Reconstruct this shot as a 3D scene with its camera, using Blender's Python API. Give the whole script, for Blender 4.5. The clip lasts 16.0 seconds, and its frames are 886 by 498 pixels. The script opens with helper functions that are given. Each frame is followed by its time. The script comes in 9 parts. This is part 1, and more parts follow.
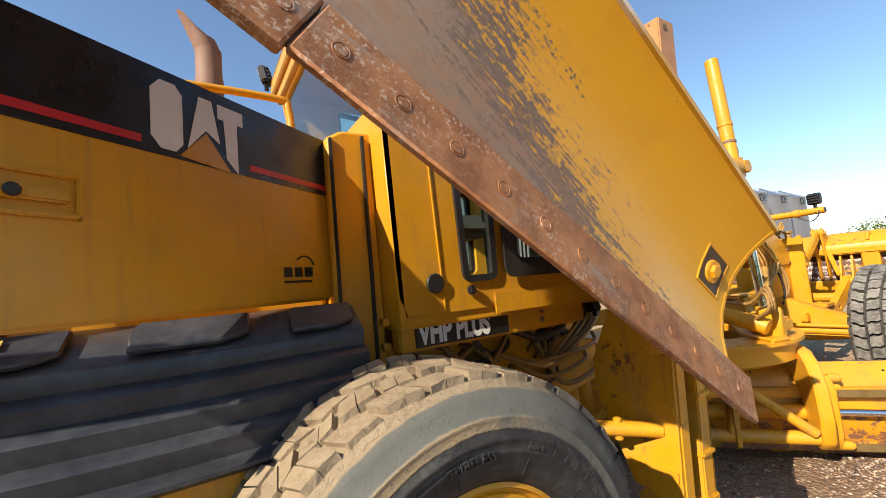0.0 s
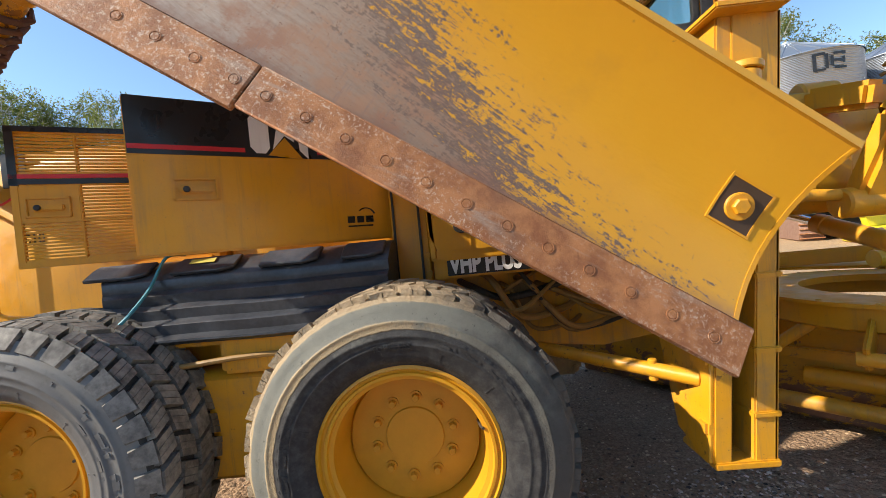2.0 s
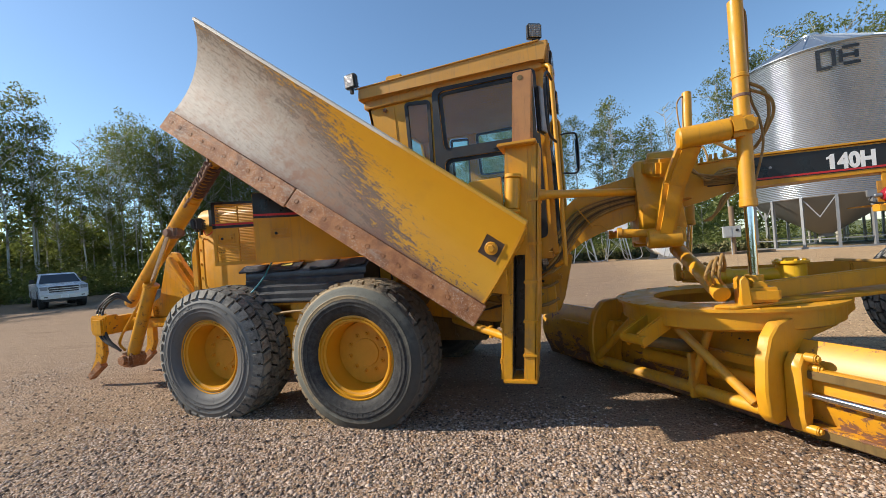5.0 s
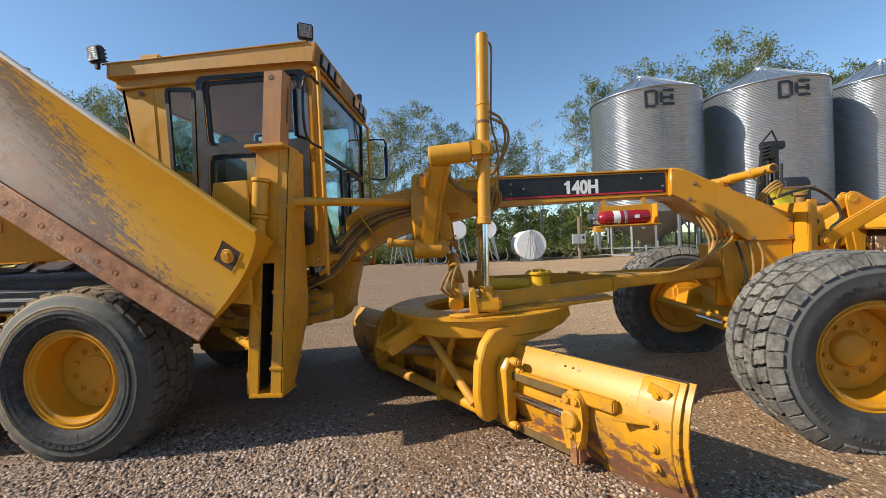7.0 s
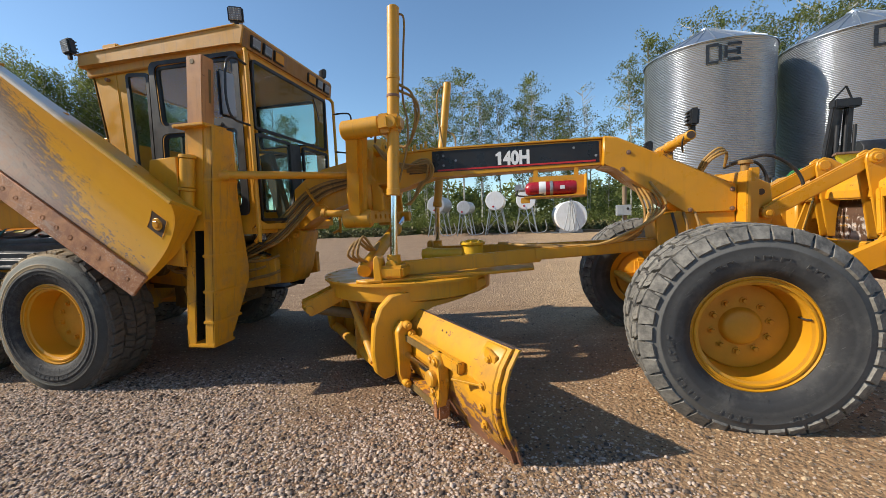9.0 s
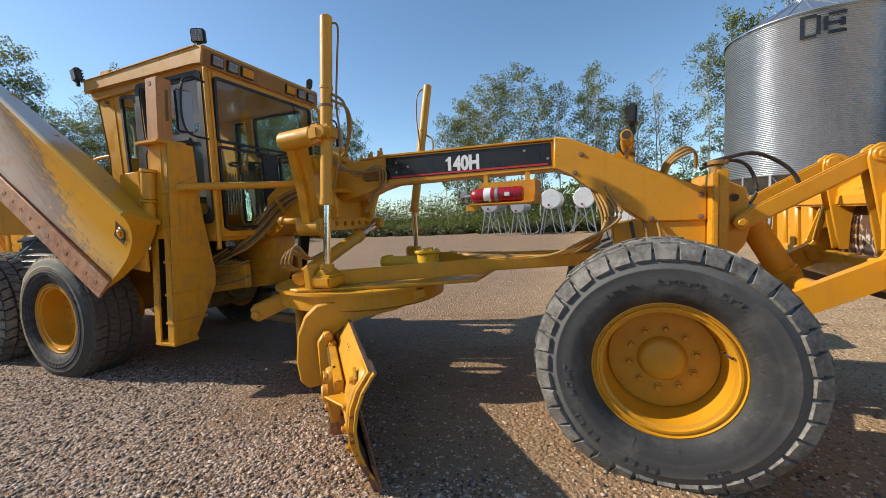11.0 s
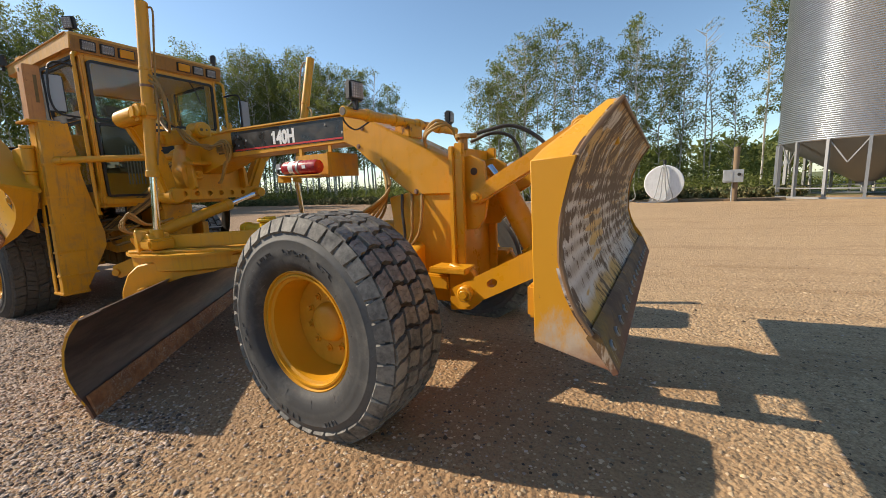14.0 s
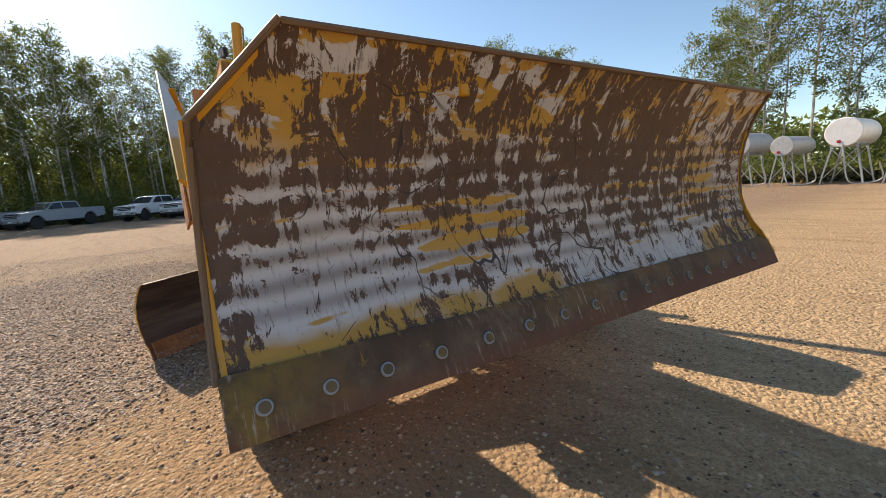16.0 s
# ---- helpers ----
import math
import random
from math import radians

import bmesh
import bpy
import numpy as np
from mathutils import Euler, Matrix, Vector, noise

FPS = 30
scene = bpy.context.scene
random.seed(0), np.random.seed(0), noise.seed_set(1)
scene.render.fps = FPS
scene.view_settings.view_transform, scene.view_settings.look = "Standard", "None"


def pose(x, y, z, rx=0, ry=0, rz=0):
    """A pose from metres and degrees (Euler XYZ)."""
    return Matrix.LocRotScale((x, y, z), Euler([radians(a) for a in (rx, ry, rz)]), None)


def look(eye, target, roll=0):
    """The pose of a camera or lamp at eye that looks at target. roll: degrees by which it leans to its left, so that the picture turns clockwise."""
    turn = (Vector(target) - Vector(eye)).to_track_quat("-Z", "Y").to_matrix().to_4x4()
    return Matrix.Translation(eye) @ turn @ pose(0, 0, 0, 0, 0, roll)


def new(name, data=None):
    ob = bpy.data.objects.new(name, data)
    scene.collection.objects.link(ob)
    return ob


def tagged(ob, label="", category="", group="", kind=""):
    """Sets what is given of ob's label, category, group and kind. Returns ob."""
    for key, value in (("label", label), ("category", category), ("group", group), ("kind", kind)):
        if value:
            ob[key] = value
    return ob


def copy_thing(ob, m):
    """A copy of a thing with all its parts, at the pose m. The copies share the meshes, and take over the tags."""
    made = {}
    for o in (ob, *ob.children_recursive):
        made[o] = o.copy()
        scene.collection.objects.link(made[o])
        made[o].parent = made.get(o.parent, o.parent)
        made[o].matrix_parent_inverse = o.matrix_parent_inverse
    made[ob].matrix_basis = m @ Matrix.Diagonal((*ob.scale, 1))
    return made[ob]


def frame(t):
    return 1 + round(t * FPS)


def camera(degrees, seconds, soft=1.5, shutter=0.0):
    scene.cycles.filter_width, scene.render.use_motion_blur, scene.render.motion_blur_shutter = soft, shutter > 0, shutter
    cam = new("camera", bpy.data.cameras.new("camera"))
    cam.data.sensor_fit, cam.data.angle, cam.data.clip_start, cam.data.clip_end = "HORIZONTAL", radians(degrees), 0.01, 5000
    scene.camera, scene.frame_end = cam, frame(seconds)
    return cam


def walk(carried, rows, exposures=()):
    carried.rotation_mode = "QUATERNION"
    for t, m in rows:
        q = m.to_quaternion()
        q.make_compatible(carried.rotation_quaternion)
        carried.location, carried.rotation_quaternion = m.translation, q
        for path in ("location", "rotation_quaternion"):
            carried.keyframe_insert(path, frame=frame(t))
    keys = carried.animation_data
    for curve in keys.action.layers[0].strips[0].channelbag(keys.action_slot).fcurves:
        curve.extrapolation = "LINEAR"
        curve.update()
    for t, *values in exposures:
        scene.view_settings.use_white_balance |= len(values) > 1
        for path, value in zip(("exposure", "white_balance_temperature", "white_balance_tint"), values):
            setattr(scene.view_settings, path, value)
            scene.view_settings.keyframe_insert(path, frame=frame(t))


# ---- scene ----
cam = camera(95.7, 16.0, soft=0.65)
PATH = [
    (0, (-0.569, -2.177, 1.455), (0.493, -0.491, 1.63), -5.2),
    (0.5, (-0.329, -2.283, 1.436), (0.588, -0.512, 1.589), -6.0),
    (1, (-0.076, -2.34, 1.402), (0.645, -0.478, 1.524), -6.5),
    (1.5, (0.138, -2.463, 1.413), (0.516, -0.5, 1.481), -6.3),
    (2, (0.262, -2.779, 1.382), (0.189, -0.781, 1.349), -5.5),
    (2.5, (0.406, -3.178, 1.387), (-0.03, -1.231, 1.244), -5.5),
    (3, (0.658, -3.533, 1.4), (-0.033, -1.665, 1.22), -6.0),
    (3.2, (0.756, -3.675, 1.423), (-0.007, -1.835, 1.24), -6.2),
    (5.3, (2.004, -4.231, 1.404), (1.445, -2.311, 1.446), -4.0),
    (5.5, (2.104, -4.186, 1.404), (1.619, -2.246, 1.455), -3.7),
    (6, (2.301, -4.023, 1.431), (1.987, -2.048, 1.479), -3.3),
    (6.5, (2.565, -3.963, 1.417), (2.379, -1.972, 1.447), -2.9),
    (7, (2.858, -3.974, 1.425), (2.741, -1.977, 1.397), -2.7),
    (7.5, (3.126, -3.949, 1.41), (3.005, -1.955, 1.319), -2.7),
    (8, (3.422, -3.985, 1.414), (3.241, -1.999, 1.26), -2.7),
    (8.2, (3.559, -4.023, 1.401), (3.34, -2.042, 1.237), -2.7),
    (10.3, (4.649, -3.767, 1.363), (4.002, -1.881, 1.214), -2.3),
    (10.5, (4.753, -3.71, 1.392), (4.077, -1.835, 1.228), -2.5),
    (11, (5.06, -3.576, 1.419), (4.341, -1.717, 1.261), -2.6),
    (11.5, (5.4, -3.514, 1.422), (4.697, -1.648, 1.263), -2.4),
    (12, (5.679, -3.354, 1.379), (5.029, -1.471, 1.206), -1.9),
    (12.5, (6.022, -3.179, 1.394), (5.479, -1.266, 1.184), -1.1),
    (13, (6.404, -3.127, 1.38), (5.808, -1.234, 1.132), -1.6),
    (13.5, (6.76, -2.988, 1.356), (5.995, -1.162, 1.072), -2.2),
    (14, (7.121, -2.843, 1.371), (6.162, -1.115, 1.062), -2.3),
    (14.5, (7.45, -2.652, 1.35), (6.297, -1.052, 1.018), -2.3),
    (15, (7.651, -2.328, 1.348), (6.305, -0.889, 1.003), -2.4),
    (15.5, (7.842, -1.928, 1.32), (6.318, -0.68, 0.974), -2.9),
    (16, (7.942, -1.484, 1.278), (6.272, -0.432, 0.956), -4.0),
]
walk(cam, [(t, look(eye, target, roll)) for t, eye, target, roll in PATH],
     [(0, 0.67, 6950, 13), (1, 0.76, 6900, 13), (2.5, 0.82, 6700, 12), (3, 0.71, 6800, 12), (5.5, 0.33, 6500, 10), (7, 0.25, 6500, 10), (11, 0.26, 6500, 10), (13.5, 0.37, 6850, 11), (14.5, 0.40, 7300, 13), (16, 0.50, 7450, 14)])
# ---- world, sun ----
world = bpy.data.worlds.new("world")
scene.world = world
world.use_nodes = True
wn = world.node_tree
sky = wn.nodes.new("ShaderNodeTexSky")
sky.sky_type, sky.sun_disc = "NISHITA", False
sky.sun_elevation, sky.sun_rotation = radians(34), radians(255.5)
sky.altitude = 600
sky.air_density, sky.dust_density, sky.ozone_density = 1.0, 0.55, 1.8
tint = wn.nodes.new("ShaderNodeMix")
tint.data_type, tint.blend_type = "RGBA", "MULTIPLY"
tint.inputs[0].default_value = 1.0
tint.inputs[7].default_value = (0.97, 1.12, 1.17, 1)
wn.links.new(sky.outputs[0], tint.inputs[6])
wn.links.new(tint.outputs[2], wn.nodes["Background"].inputs[0])
wn.nodes["Background"].inputs[1].default_value = 0.124
sun = new("sun", bpy.data.lights.new("sun", "SUN"))
sun.data.energy, sun.data.angle, sun.data.color = 5.0, radians(0.55), (1.0, 0.91, 0.77)
sun.matrix_world = look((-1.43 * 20, -0.37 * 20, 20), (0, 0, 0))


# ---- materials ----
class Nodes:
    """A small writer of node trees: values are sockets or numbers."""

    def __init__(self, name, rough=0.5, metal=0.0):
        self.mat = bpy.data.materials.new(name)
        self.mat.use_nodes = True
        self.t = self.mat.node_tree
        self.b = self.t.nodes["Principled BSDF"]
        self.b.inputs["Roughness"].default_value = rough
        self.b.inputs["Metallic"].default_value = metal
        self.co = self.t.nodes.new("ShaderNodeTexCoord").outputs["Object"]

    def put(self, sock, v):
        if isinstance(v, bpy.types.NodeSocket):
            self.t.links.new(v, sock)
        elif isinstance(v, (tuple, list)) and len(v) == 3 and sock.type == "RGBA":
            sock.default_value = (*v, 1)
        else:
            sock.default_value = v

    def set(self, **kw):
        for k, v in kw.items():
            self.put(self.b.inputs[k.replace("_", " ").title() if k != "ior" else "IOR"], v)
        return self

    def scaled(self, s, rot=(0, 0, 0), co=None):
        n = self.t.nodes.new("ShaderNodeMapping")
        self.put(n.inputs["Vector"], co or self.co)
        n.inputs["Scale"].default_value = s if isinstance(s, (tuple, list)) else (s, s, s)
        n.inputs["Rotation"].default_value = [radians(a) for a in rot]
        return n.outputs[0]

    def noise(self, s=5, detail=4, rough=0.55, co=None, dist=0.0):
        n = self.t.nodes.new("ShaderNodeTexNoise")
        n.inputs["Scale"].default_value = 1
        n.inputs["Detail"].default_value, n.inputs["Roughness"].default_value = detail, rough
        n.inputs["Distortion"].default_value = dist
        self.put(n.inputs["Vector"], self.scaled(s, co=co))
        return n.outputs[0]

    def cells(self, s=5, out="Distance", feature="F1", co=None, rnd=1.0):
        n = self.t.nodes.new("ShaderNodeTexVoronoi")
        n.feature = feature
        n.inputs["Scale"].default_value = 1
        n.inputs["Randomness"].default_value = rnd
        self.put(n.inputs["Vector"], self.scaled(s, co=co))
        return n.outputs[out]

    def math(self, op, a, b=0.0, c=0.0, clamp=False):
        n = self.t.nodes.new("ShaderNodeMath")
        n.operation, n.use_clamp = op, clamp
        for s, v in zip(n.inputs, (a, b, c)):
            self.put(s, v)
        return n.outputs[0]

    def ramp(self, v, lo, hi, a=0.0, b=1.0):
        n = self.t.nodes.new("ShaderNodeMapRange")
        n.interpolation_type = "SMOOTHSTEP"
        for k, x in zip(("Value", "From Min", "From Max", "To Min", "To Max"), (v, lo, hi, a, b)):
            self.put(n.inputs[k], x)
        return n.outputs[0]

    def mix(self, f, a, b, mode="MIX"):
        n = self.t.nodes.new("ShaderNodeMix")
        n.data_type, n.blend_type = "RGBA", mode
        self.put(n.inputs[0], f)
        self.put(n.inputs[6], a)
        self.put(n.inputs[7], b)
        return n.outputs[2]

    def xyz(self, co=None):
        n = self.t.nodes.new("ShaderNodeSeparateXYZ")
        self.put(n.inputs[0], co or self.co)
        return n.outputs

    def random(self):
        return self.t.nodes.new("ShaderNodeObjectInfo").outputs["Random"]

    def island(self):
        return self.t.nodes.new("ShaderNodeNewGeometry").outputs["Random Per Island"]

    def bump(self, h, strength=0.3, dist=0.01):
        n = self.t.nodes.new("ShaderNodeBump")
        n.inputs["Strength"].default_value, n.inputs["Distance"].default_value = strength, dist
        self.put(n.inputs["Height"], h)
        self.put(self.b.inputs["Normal"], n.outputs[0])
        return self


YEL = (0.635, 0.294, 0.009)
RUST = (0.20, 0.085, 0.045)


def paint(name, col=YEL, rough=0.36, dirt=0.35, rust=0.0, dirtcol=(0.24, 0.17, 0.10)):
    """Machine paint: slight fading, dust in broad clouds, fine chips down to rust."""
    n = Nodes(name, rough)
    fade = n.noise(2.3, 3)
    c = n.mix(n.ramp(fade, 0.3, 0.7, 0, 0.35), col, tuple(min(1, k * 1.22 + 0.012) for k in col))
    dust = n.math("MULTIPLY", n.ramp(n.noise(6, 6, 0.65), 0.42, 0.85), dirt)
    c = n.mix(dust, c, dirtcol)
    streak = n.ramp(n.noise((26, 26, 1.6), 5, 0.7), 0.50, 0.78, 0, min(0.75, dirt * 1.3))
    c = n.mix(streak, c, tuple(0.5 * a + 0.5 * b for a, b in zip(tuple(k * 0.55 for k in col), dirtcol)))
    c = n.mix(n.ramp(n.noise(75, 4, 0.7), 0.64, 0.72, 0, min(0.7, dirt * 1.6)), c, tuple(k * 0.45 for k in dirtcol))
    if rust:
        chips = n.ramp(n.noise(14, 8, 0.72), 0.69 - rust * 0.16, 0.73 - rust * 0.16)
        big = n.ramp(n.noise(2.1, 3), 0.42, 0.6)
        c = n.mix(n.math("MULTIPLY", chips, big), c, (0.13, 0.055, 0.03))
    n.set(base_color=c, roughness=n.ramp(n.noise(9, 5), 0.3, 0.8, rough - 0.07, rough + 0.25))
    n.bump(n.math("ADD", n.noise(60, 3), n.math("MULTIPLY", n.noise(4, 3), 2.0)), 0.08, 0.005)
    return n.mat


M = {}
M["yellow"] = paint("yellow_paint", dirt=0.30, rough=0.40)
M["worn"] = paint("worn_yellow_paint", dirt=0.5, rust=0.75)
M["dirty"] = paint("dusty_yellow_paint", dirt=0.75, rust=0.3, rough=0.5)
M["fresh"] = paint("fresh_yellow_paint", (0.61, 0.275, 0.010), dirt=0.16, rough=0.32)
n = Nodes("rim_yellow_paint", 0.42)
x, y, z = n.xyz()
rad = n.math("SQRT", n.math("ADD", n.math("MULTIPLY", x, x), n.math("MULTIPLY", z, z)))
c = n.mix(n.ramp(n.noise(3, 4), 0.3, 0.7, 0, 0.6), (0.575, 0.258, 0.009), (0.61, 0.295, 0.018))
# colour deepens inside radius 0.31, broken into blotches by noise
hub_dark = n.math("ADD", n.ramp(rad, 0.31, 0.27, 0.0, 0.30), n.math("MULTIPLY", n.math("SUBTRACT", n.noise(9, 6, 0.7), 0.5), 0.7))
c = n.mix(n.ramp(hub_dark, 0.10, 0.6, 0, 0.60), c, (0.40, 0.19, 0.012))
c = n.mix(n.ramp(n.noise(34, 6, 0.75), 0.68, 0.73, 0, 0.4), c, (0.26, 0.14, 0.04))
n.set(base_color=c, roughness=n.ramp(hub_dark, 0.0, 0.5, 0.38, 0.6)).bump(n.noise(60, 3), 0.06, 0.002)
M["rim"] = n.mat
M["black"] = paint("black_paint", (0.012, 0.012, 0.013), 0.3, 0.18, dirtcol=(0.06, 0.055, 0.05))
M["blackpl"] = paint("black_plastic", (0.014, 0.014, 0.015), 0.45, 0.18, dirtcol=(0.08, 0.07, 0.06))
M["red"] = paint("red_stripe", (0.55, 0.02, 0.025), 0.4, 0.1)
M["springrust"] = paint("dark_spring_rust", (0.11, 0.052, 0.034), 0.7, 0.5, dirtcol=(0.16, 0.08, 0.05))
M["extred"] = paint("extinguisher_red", (0.34, 0.010, 0.022), 0.25, 0.15)
M["roof"] = paint("dusty_roof_paint", (0.56, 0.275, 0.045), 0.5, 0.7, 0.2, dirtcol=(0.36, 0.23, 0.12))
M["visor"] = paint("grimy_visor_paint", (0.30, 0.135, 0.022), 0.5, 0.6, 0.5, dirtcol=(0.10, 0.06, 0.035))
n = Nodes("sky_sheen_flange_paint", 0.36)
x, y, z = n.xyz()
# glancing sky reflection put into the colour: pale towards the high end
k = n.math("ADD", n.ramp(x, -0.5, -1.7), n.math("MULTIPLY", n.math("SUBTRACT", n.noise((3, 8, 8), 6, 0.7), 0.5), 0.9))
c = n.mix(n.ramp(n.noise(3, 4), 0.3, 0.7, 0, 0.5), (0.62, 0.31, 0.015), (0.55, 0.33, 0.07))
c = n.mix(n.ramp(k, 0.35, 0.75), c, n.mix(n.noise((3, 30, 30), 5, 0.7), (0.60, 0.52, 0.42), (0.74, 0.67, 0.57)))
n.set(base_color=c).bump(n.noise(40, 4), 0.1, 0.003)
M["flange"] = n.mat
M["bead"] = paint("worn_edge_bead", (0.17, 0.095, 0.045), 0.5, 0.7, 0.5, dirtcol=(0.20, 0.14, 0.10))
M["dull"] = paint("faded_decal", (0.42, 0.36, 0.05), 0.6, 0.6, dirtcol=(0.06, 0.06, 0.05))
M["white"] = paint("white_decal", (0.78, 0.78, 0.76), 0.4, 0.1)
M["rustpipe"] = paint("rusted_pipe", (0.23, 0.135, 0.095), 0.7, 0.7, 0.4, dirtcol=(0.16, 0.08, 0.05))
M["rustyellow"] = paint("rubbed_mast_paint", (0.46, 0.215, 0.075), 0.5, 0.6, 0.5, dirtcol=(0.26, 0.12, 0.07))
# near-black brown for flat plates that stand in for shaded holes
M["pocket"] = paint("shaded_hole_paint", (0.05, 0.028, 0.016), 0.5, 0.5, dirtcol=(0.10, 0.06, 0.03))
M["hose"] = paint("painted_hose", (0.30, 0.165, 0.04), 0.55, 0.6, dirtcol=(0.10, 0.07, 0.04))
M["darkhose"] = paint("grimy_hose", (0.12, 0.068, 0.022), 0.6, 0.6, dirtcol=(0.05, 0.035, 0.02))
M["yellowhose"] = paint("yellow_sleeved_hose", (0.42, 0.235, 0.055), 0.55, 0.7, dirtcol=(0.14, 0.09, 0.045))
M["blackhose"] = paint("black_hose", (0.02, 0.02, 0.02), 0.45, 0.3)
M["greasy"] = paint("oily_machinery", (0.16, 0.10, 0.03), 0.5, 0.8, 0.6, dirtcol=(0.03, 0.025, 0.02))
M["green"] = paint("green_paint", (0.02, 0.16, 0.035), 0.4, 0.3)
M["hiyel"] = paint("bright_yellow_paint", (0.72, 0.62, 0.02), 0.4, 0.3, 0.4)
M["hiyel2"] = paint("newer_yellow_paint", (0.74, 0.42, 0.012), 0.36, 0.25)
M["wood"] = paint("weathered_post", (0.22, 0.15, 0.09), 0.8, 0.6)
M["greybox"] = paint("grey_enclosure", (0.38, 0.40, 0.41), 0.45, 0.3)
M["tankwhite"] = paint("white_tank_paint", (0.74, 0.75, 0.75), 0.42, 0.35, 0.0, dirtcol=(0.5, 0.47, 0.42))
M["tankgrey"] = paint("grey_tank_paint", (0.42, 0.44, 0.46), 0.45, 0.35)
M["interior"] = paint("cab_interior", (0.085, 0.088, 0.082), 0.7, 0.3)
M["chrome"] = Nodes("chromed_rod", 0.08, 1.0).set(base_color=(0.8, 0.8, 0.8)).mat
M["mirror"] = Nodes("mirror_glass", 0.02, 1.0).set(base_color=(0.85, 0.87, 0.9)).mat
n = Nodes("lamp_lens", 0.12)
n.set(base_color=n.mix(n.ramp(n.cells((55, 55, 55), rnd=0.0), 0.2, 0.5), (0.46, 0.46, 0.45), (0.20, 0.20, 0.20))).bump(n.cells(70, rnd=0.0), 0.6, 0.01)
M["lens"] = n.mat
M["amber"] = Nodes("amber_lens", 0.25).set(base_color=(0.62, 0.26, 0.012)).mat
n = Nodes("tinted_glass", 0.02)
clear, gloss, mixed = (n.t.nodes.new("ShaderNode" + k) for k in ("BsdfTransparent", "BsdfGlossy", "MixShader"))
clear.inputs[0].default_value = (0.86, 0.95, 0.91, 1)
gloss.inputs["Roughness"].default_value = 0.015
edge_on = n.t.nodes.new("ShaderNodeLayerWeight")
edge_on.inputs[0].default_value = 0.5
n.put(mixed.inputs[0], n.math("ADD", n.math("MULTIPLY", n.math("POWER", edge_on.outputs["Facing"], 4.0), 0.80), 0.045))
n.t.links.new(clear.outputs[0], mixed.inputs[1])
n.t.links.new(gloss.outputs[0], mixed.inputs[2])
n.t.links.new(mixed.outputs[0], n.t.nodes["Material Output"].inputs["Surface"])
M["glass"] = n.mat


def rubber(name, dust, duscol=(0.22, 0.20, 0.17), base=(0.018, 0.018, 0.019), rough=0.75):
    n = Nodes(name, rough)
    r = n.ramp(n.noise(7, 6, 0.7), 0.35, 0.75)
    g = n.ramp(n.noise(38, 4), 0.3, 0.8)
    f = n.math("MULTIPLY", n.math("ADD", n.math("MULTIPLY", r, 0.75), n.math("MULTIPLY", g, 0.35)), dust, clamp=True)
    n.set(base_color=n.mix(f, base, duscol)).bump(n.noise(55, 4), 0.25, 0.004)
    return n.mat




def sidewall(name, rings, grain=0.35):
    """A tyre flank whose dust or mud lies in rings: (radius, colour from there outwards)."""
    n = Nodes(name, 0.72)
    x, y, z = n.xyz()
    r = n.math("SQRT", n.math("ADD", n.math("MULTIPLY", x, x), n.math("MULTIPLY", z, z)))
    r = n.math("ADD", r, n.math("MULTIPLY", n.math("SUBTRACT", n.noise(9, 5, 0.65), 0.5), 0.030))
    c = rings[0][1]
    for r0, col in rings[1:]:
        c = n.mix(n.ramp(r, r0 - 0.008, r0 + 0.008), c, col)
    c = n.mix(n.ramp(n.noise(5, 5, 0.7), 0.45, 0.75, 0, grain), c, (0.15, 0.145, 0.13))
    c = n.mix(n.ramp(n.noise((30, 30, 30), 5, 0.7), 0.5, 0.8, 0, grain), c, (0.03, 0.03, 0.03))
    scr = n.noise((6, 6, 90), 4, 0.7, co=n.scaled(1, (0, 40, 0)))
    c = n.mix(n.ramp(scr, 0.66, 0.70, 0, 0.35), c, (0.22, 0.22, 0.21))
    n.set(base_color=c).bump(n.noise(45, 5, 0.7), 0.22, 0.004)
    return n.mat


M["tyre"] = sidewall("tyre_rubber", [(0, (0.030, 0.030, 0.031)), (0.400, (0.042, 0.042, 0.043)), (0.455, (0.062, 0.062, 0.061)), (0.530, (0.105, 0.103, 0.098)), (0.580, (0.165, 0.158, 0.145))], 0.5)
M["reartyre"] = sidewall("grey_tyre_rubber", [(0, (0.10, 0.10, 0.10)), (0.50, (0.125, 0.127, 0.124)), (0.545, (0.16, 0.16, 0.152))])
n = Nodes("muddy_tyre_rubber", 0.78)
x, y, z = n.xyz()
r = n.math("SQRT", n.math("ADD", n.math("MULTIPLY", x, x), n.math("MULTIPLY", z, z)))
r = n.math("ADD", r, n.math("MULTIPLY", n.math("SUBTRACT", n.noise(11, 6, 0.7), 0.5), 0.018))
lean_in = n.math("ADD", n.math("MULTIPLY", x, -0.75), n.math("MULTIPLY", z, 0.55))
cake = n.math("ADD", lean_in, n.math("MULTIPLY", n.math("SUBTRACT", n.noise(3.2, 6, 0.7), 0.5), 1.3))
rubber_c = n.mix(n.ramp(n.noise(26, 5, 0.7), 0.35, 0.75), (0.016, 0.016, 0.017), (0.050, 0.049, 0.047))
film = n.mix(n.ramp(cake, -0.35, 0.10), n.mix(n.noise(14, 6, 0.7), (0.036, 0.036, 0.034), (0.078, 0.076, 0.068)), n.mix(n.noise(14, 6, 0.7), (0.105, 0.110, 0.095), (0.185, 0.185, 0.155)))
pale = n.mix(n.noise(60, 6, 0.8), (0.27, 0.195, 0.105), (0.47, 0.355, 0.205))
c = n.mix(n.ramp(r, 0.497, 0.507, 0, 0.95), rubber_c, film)
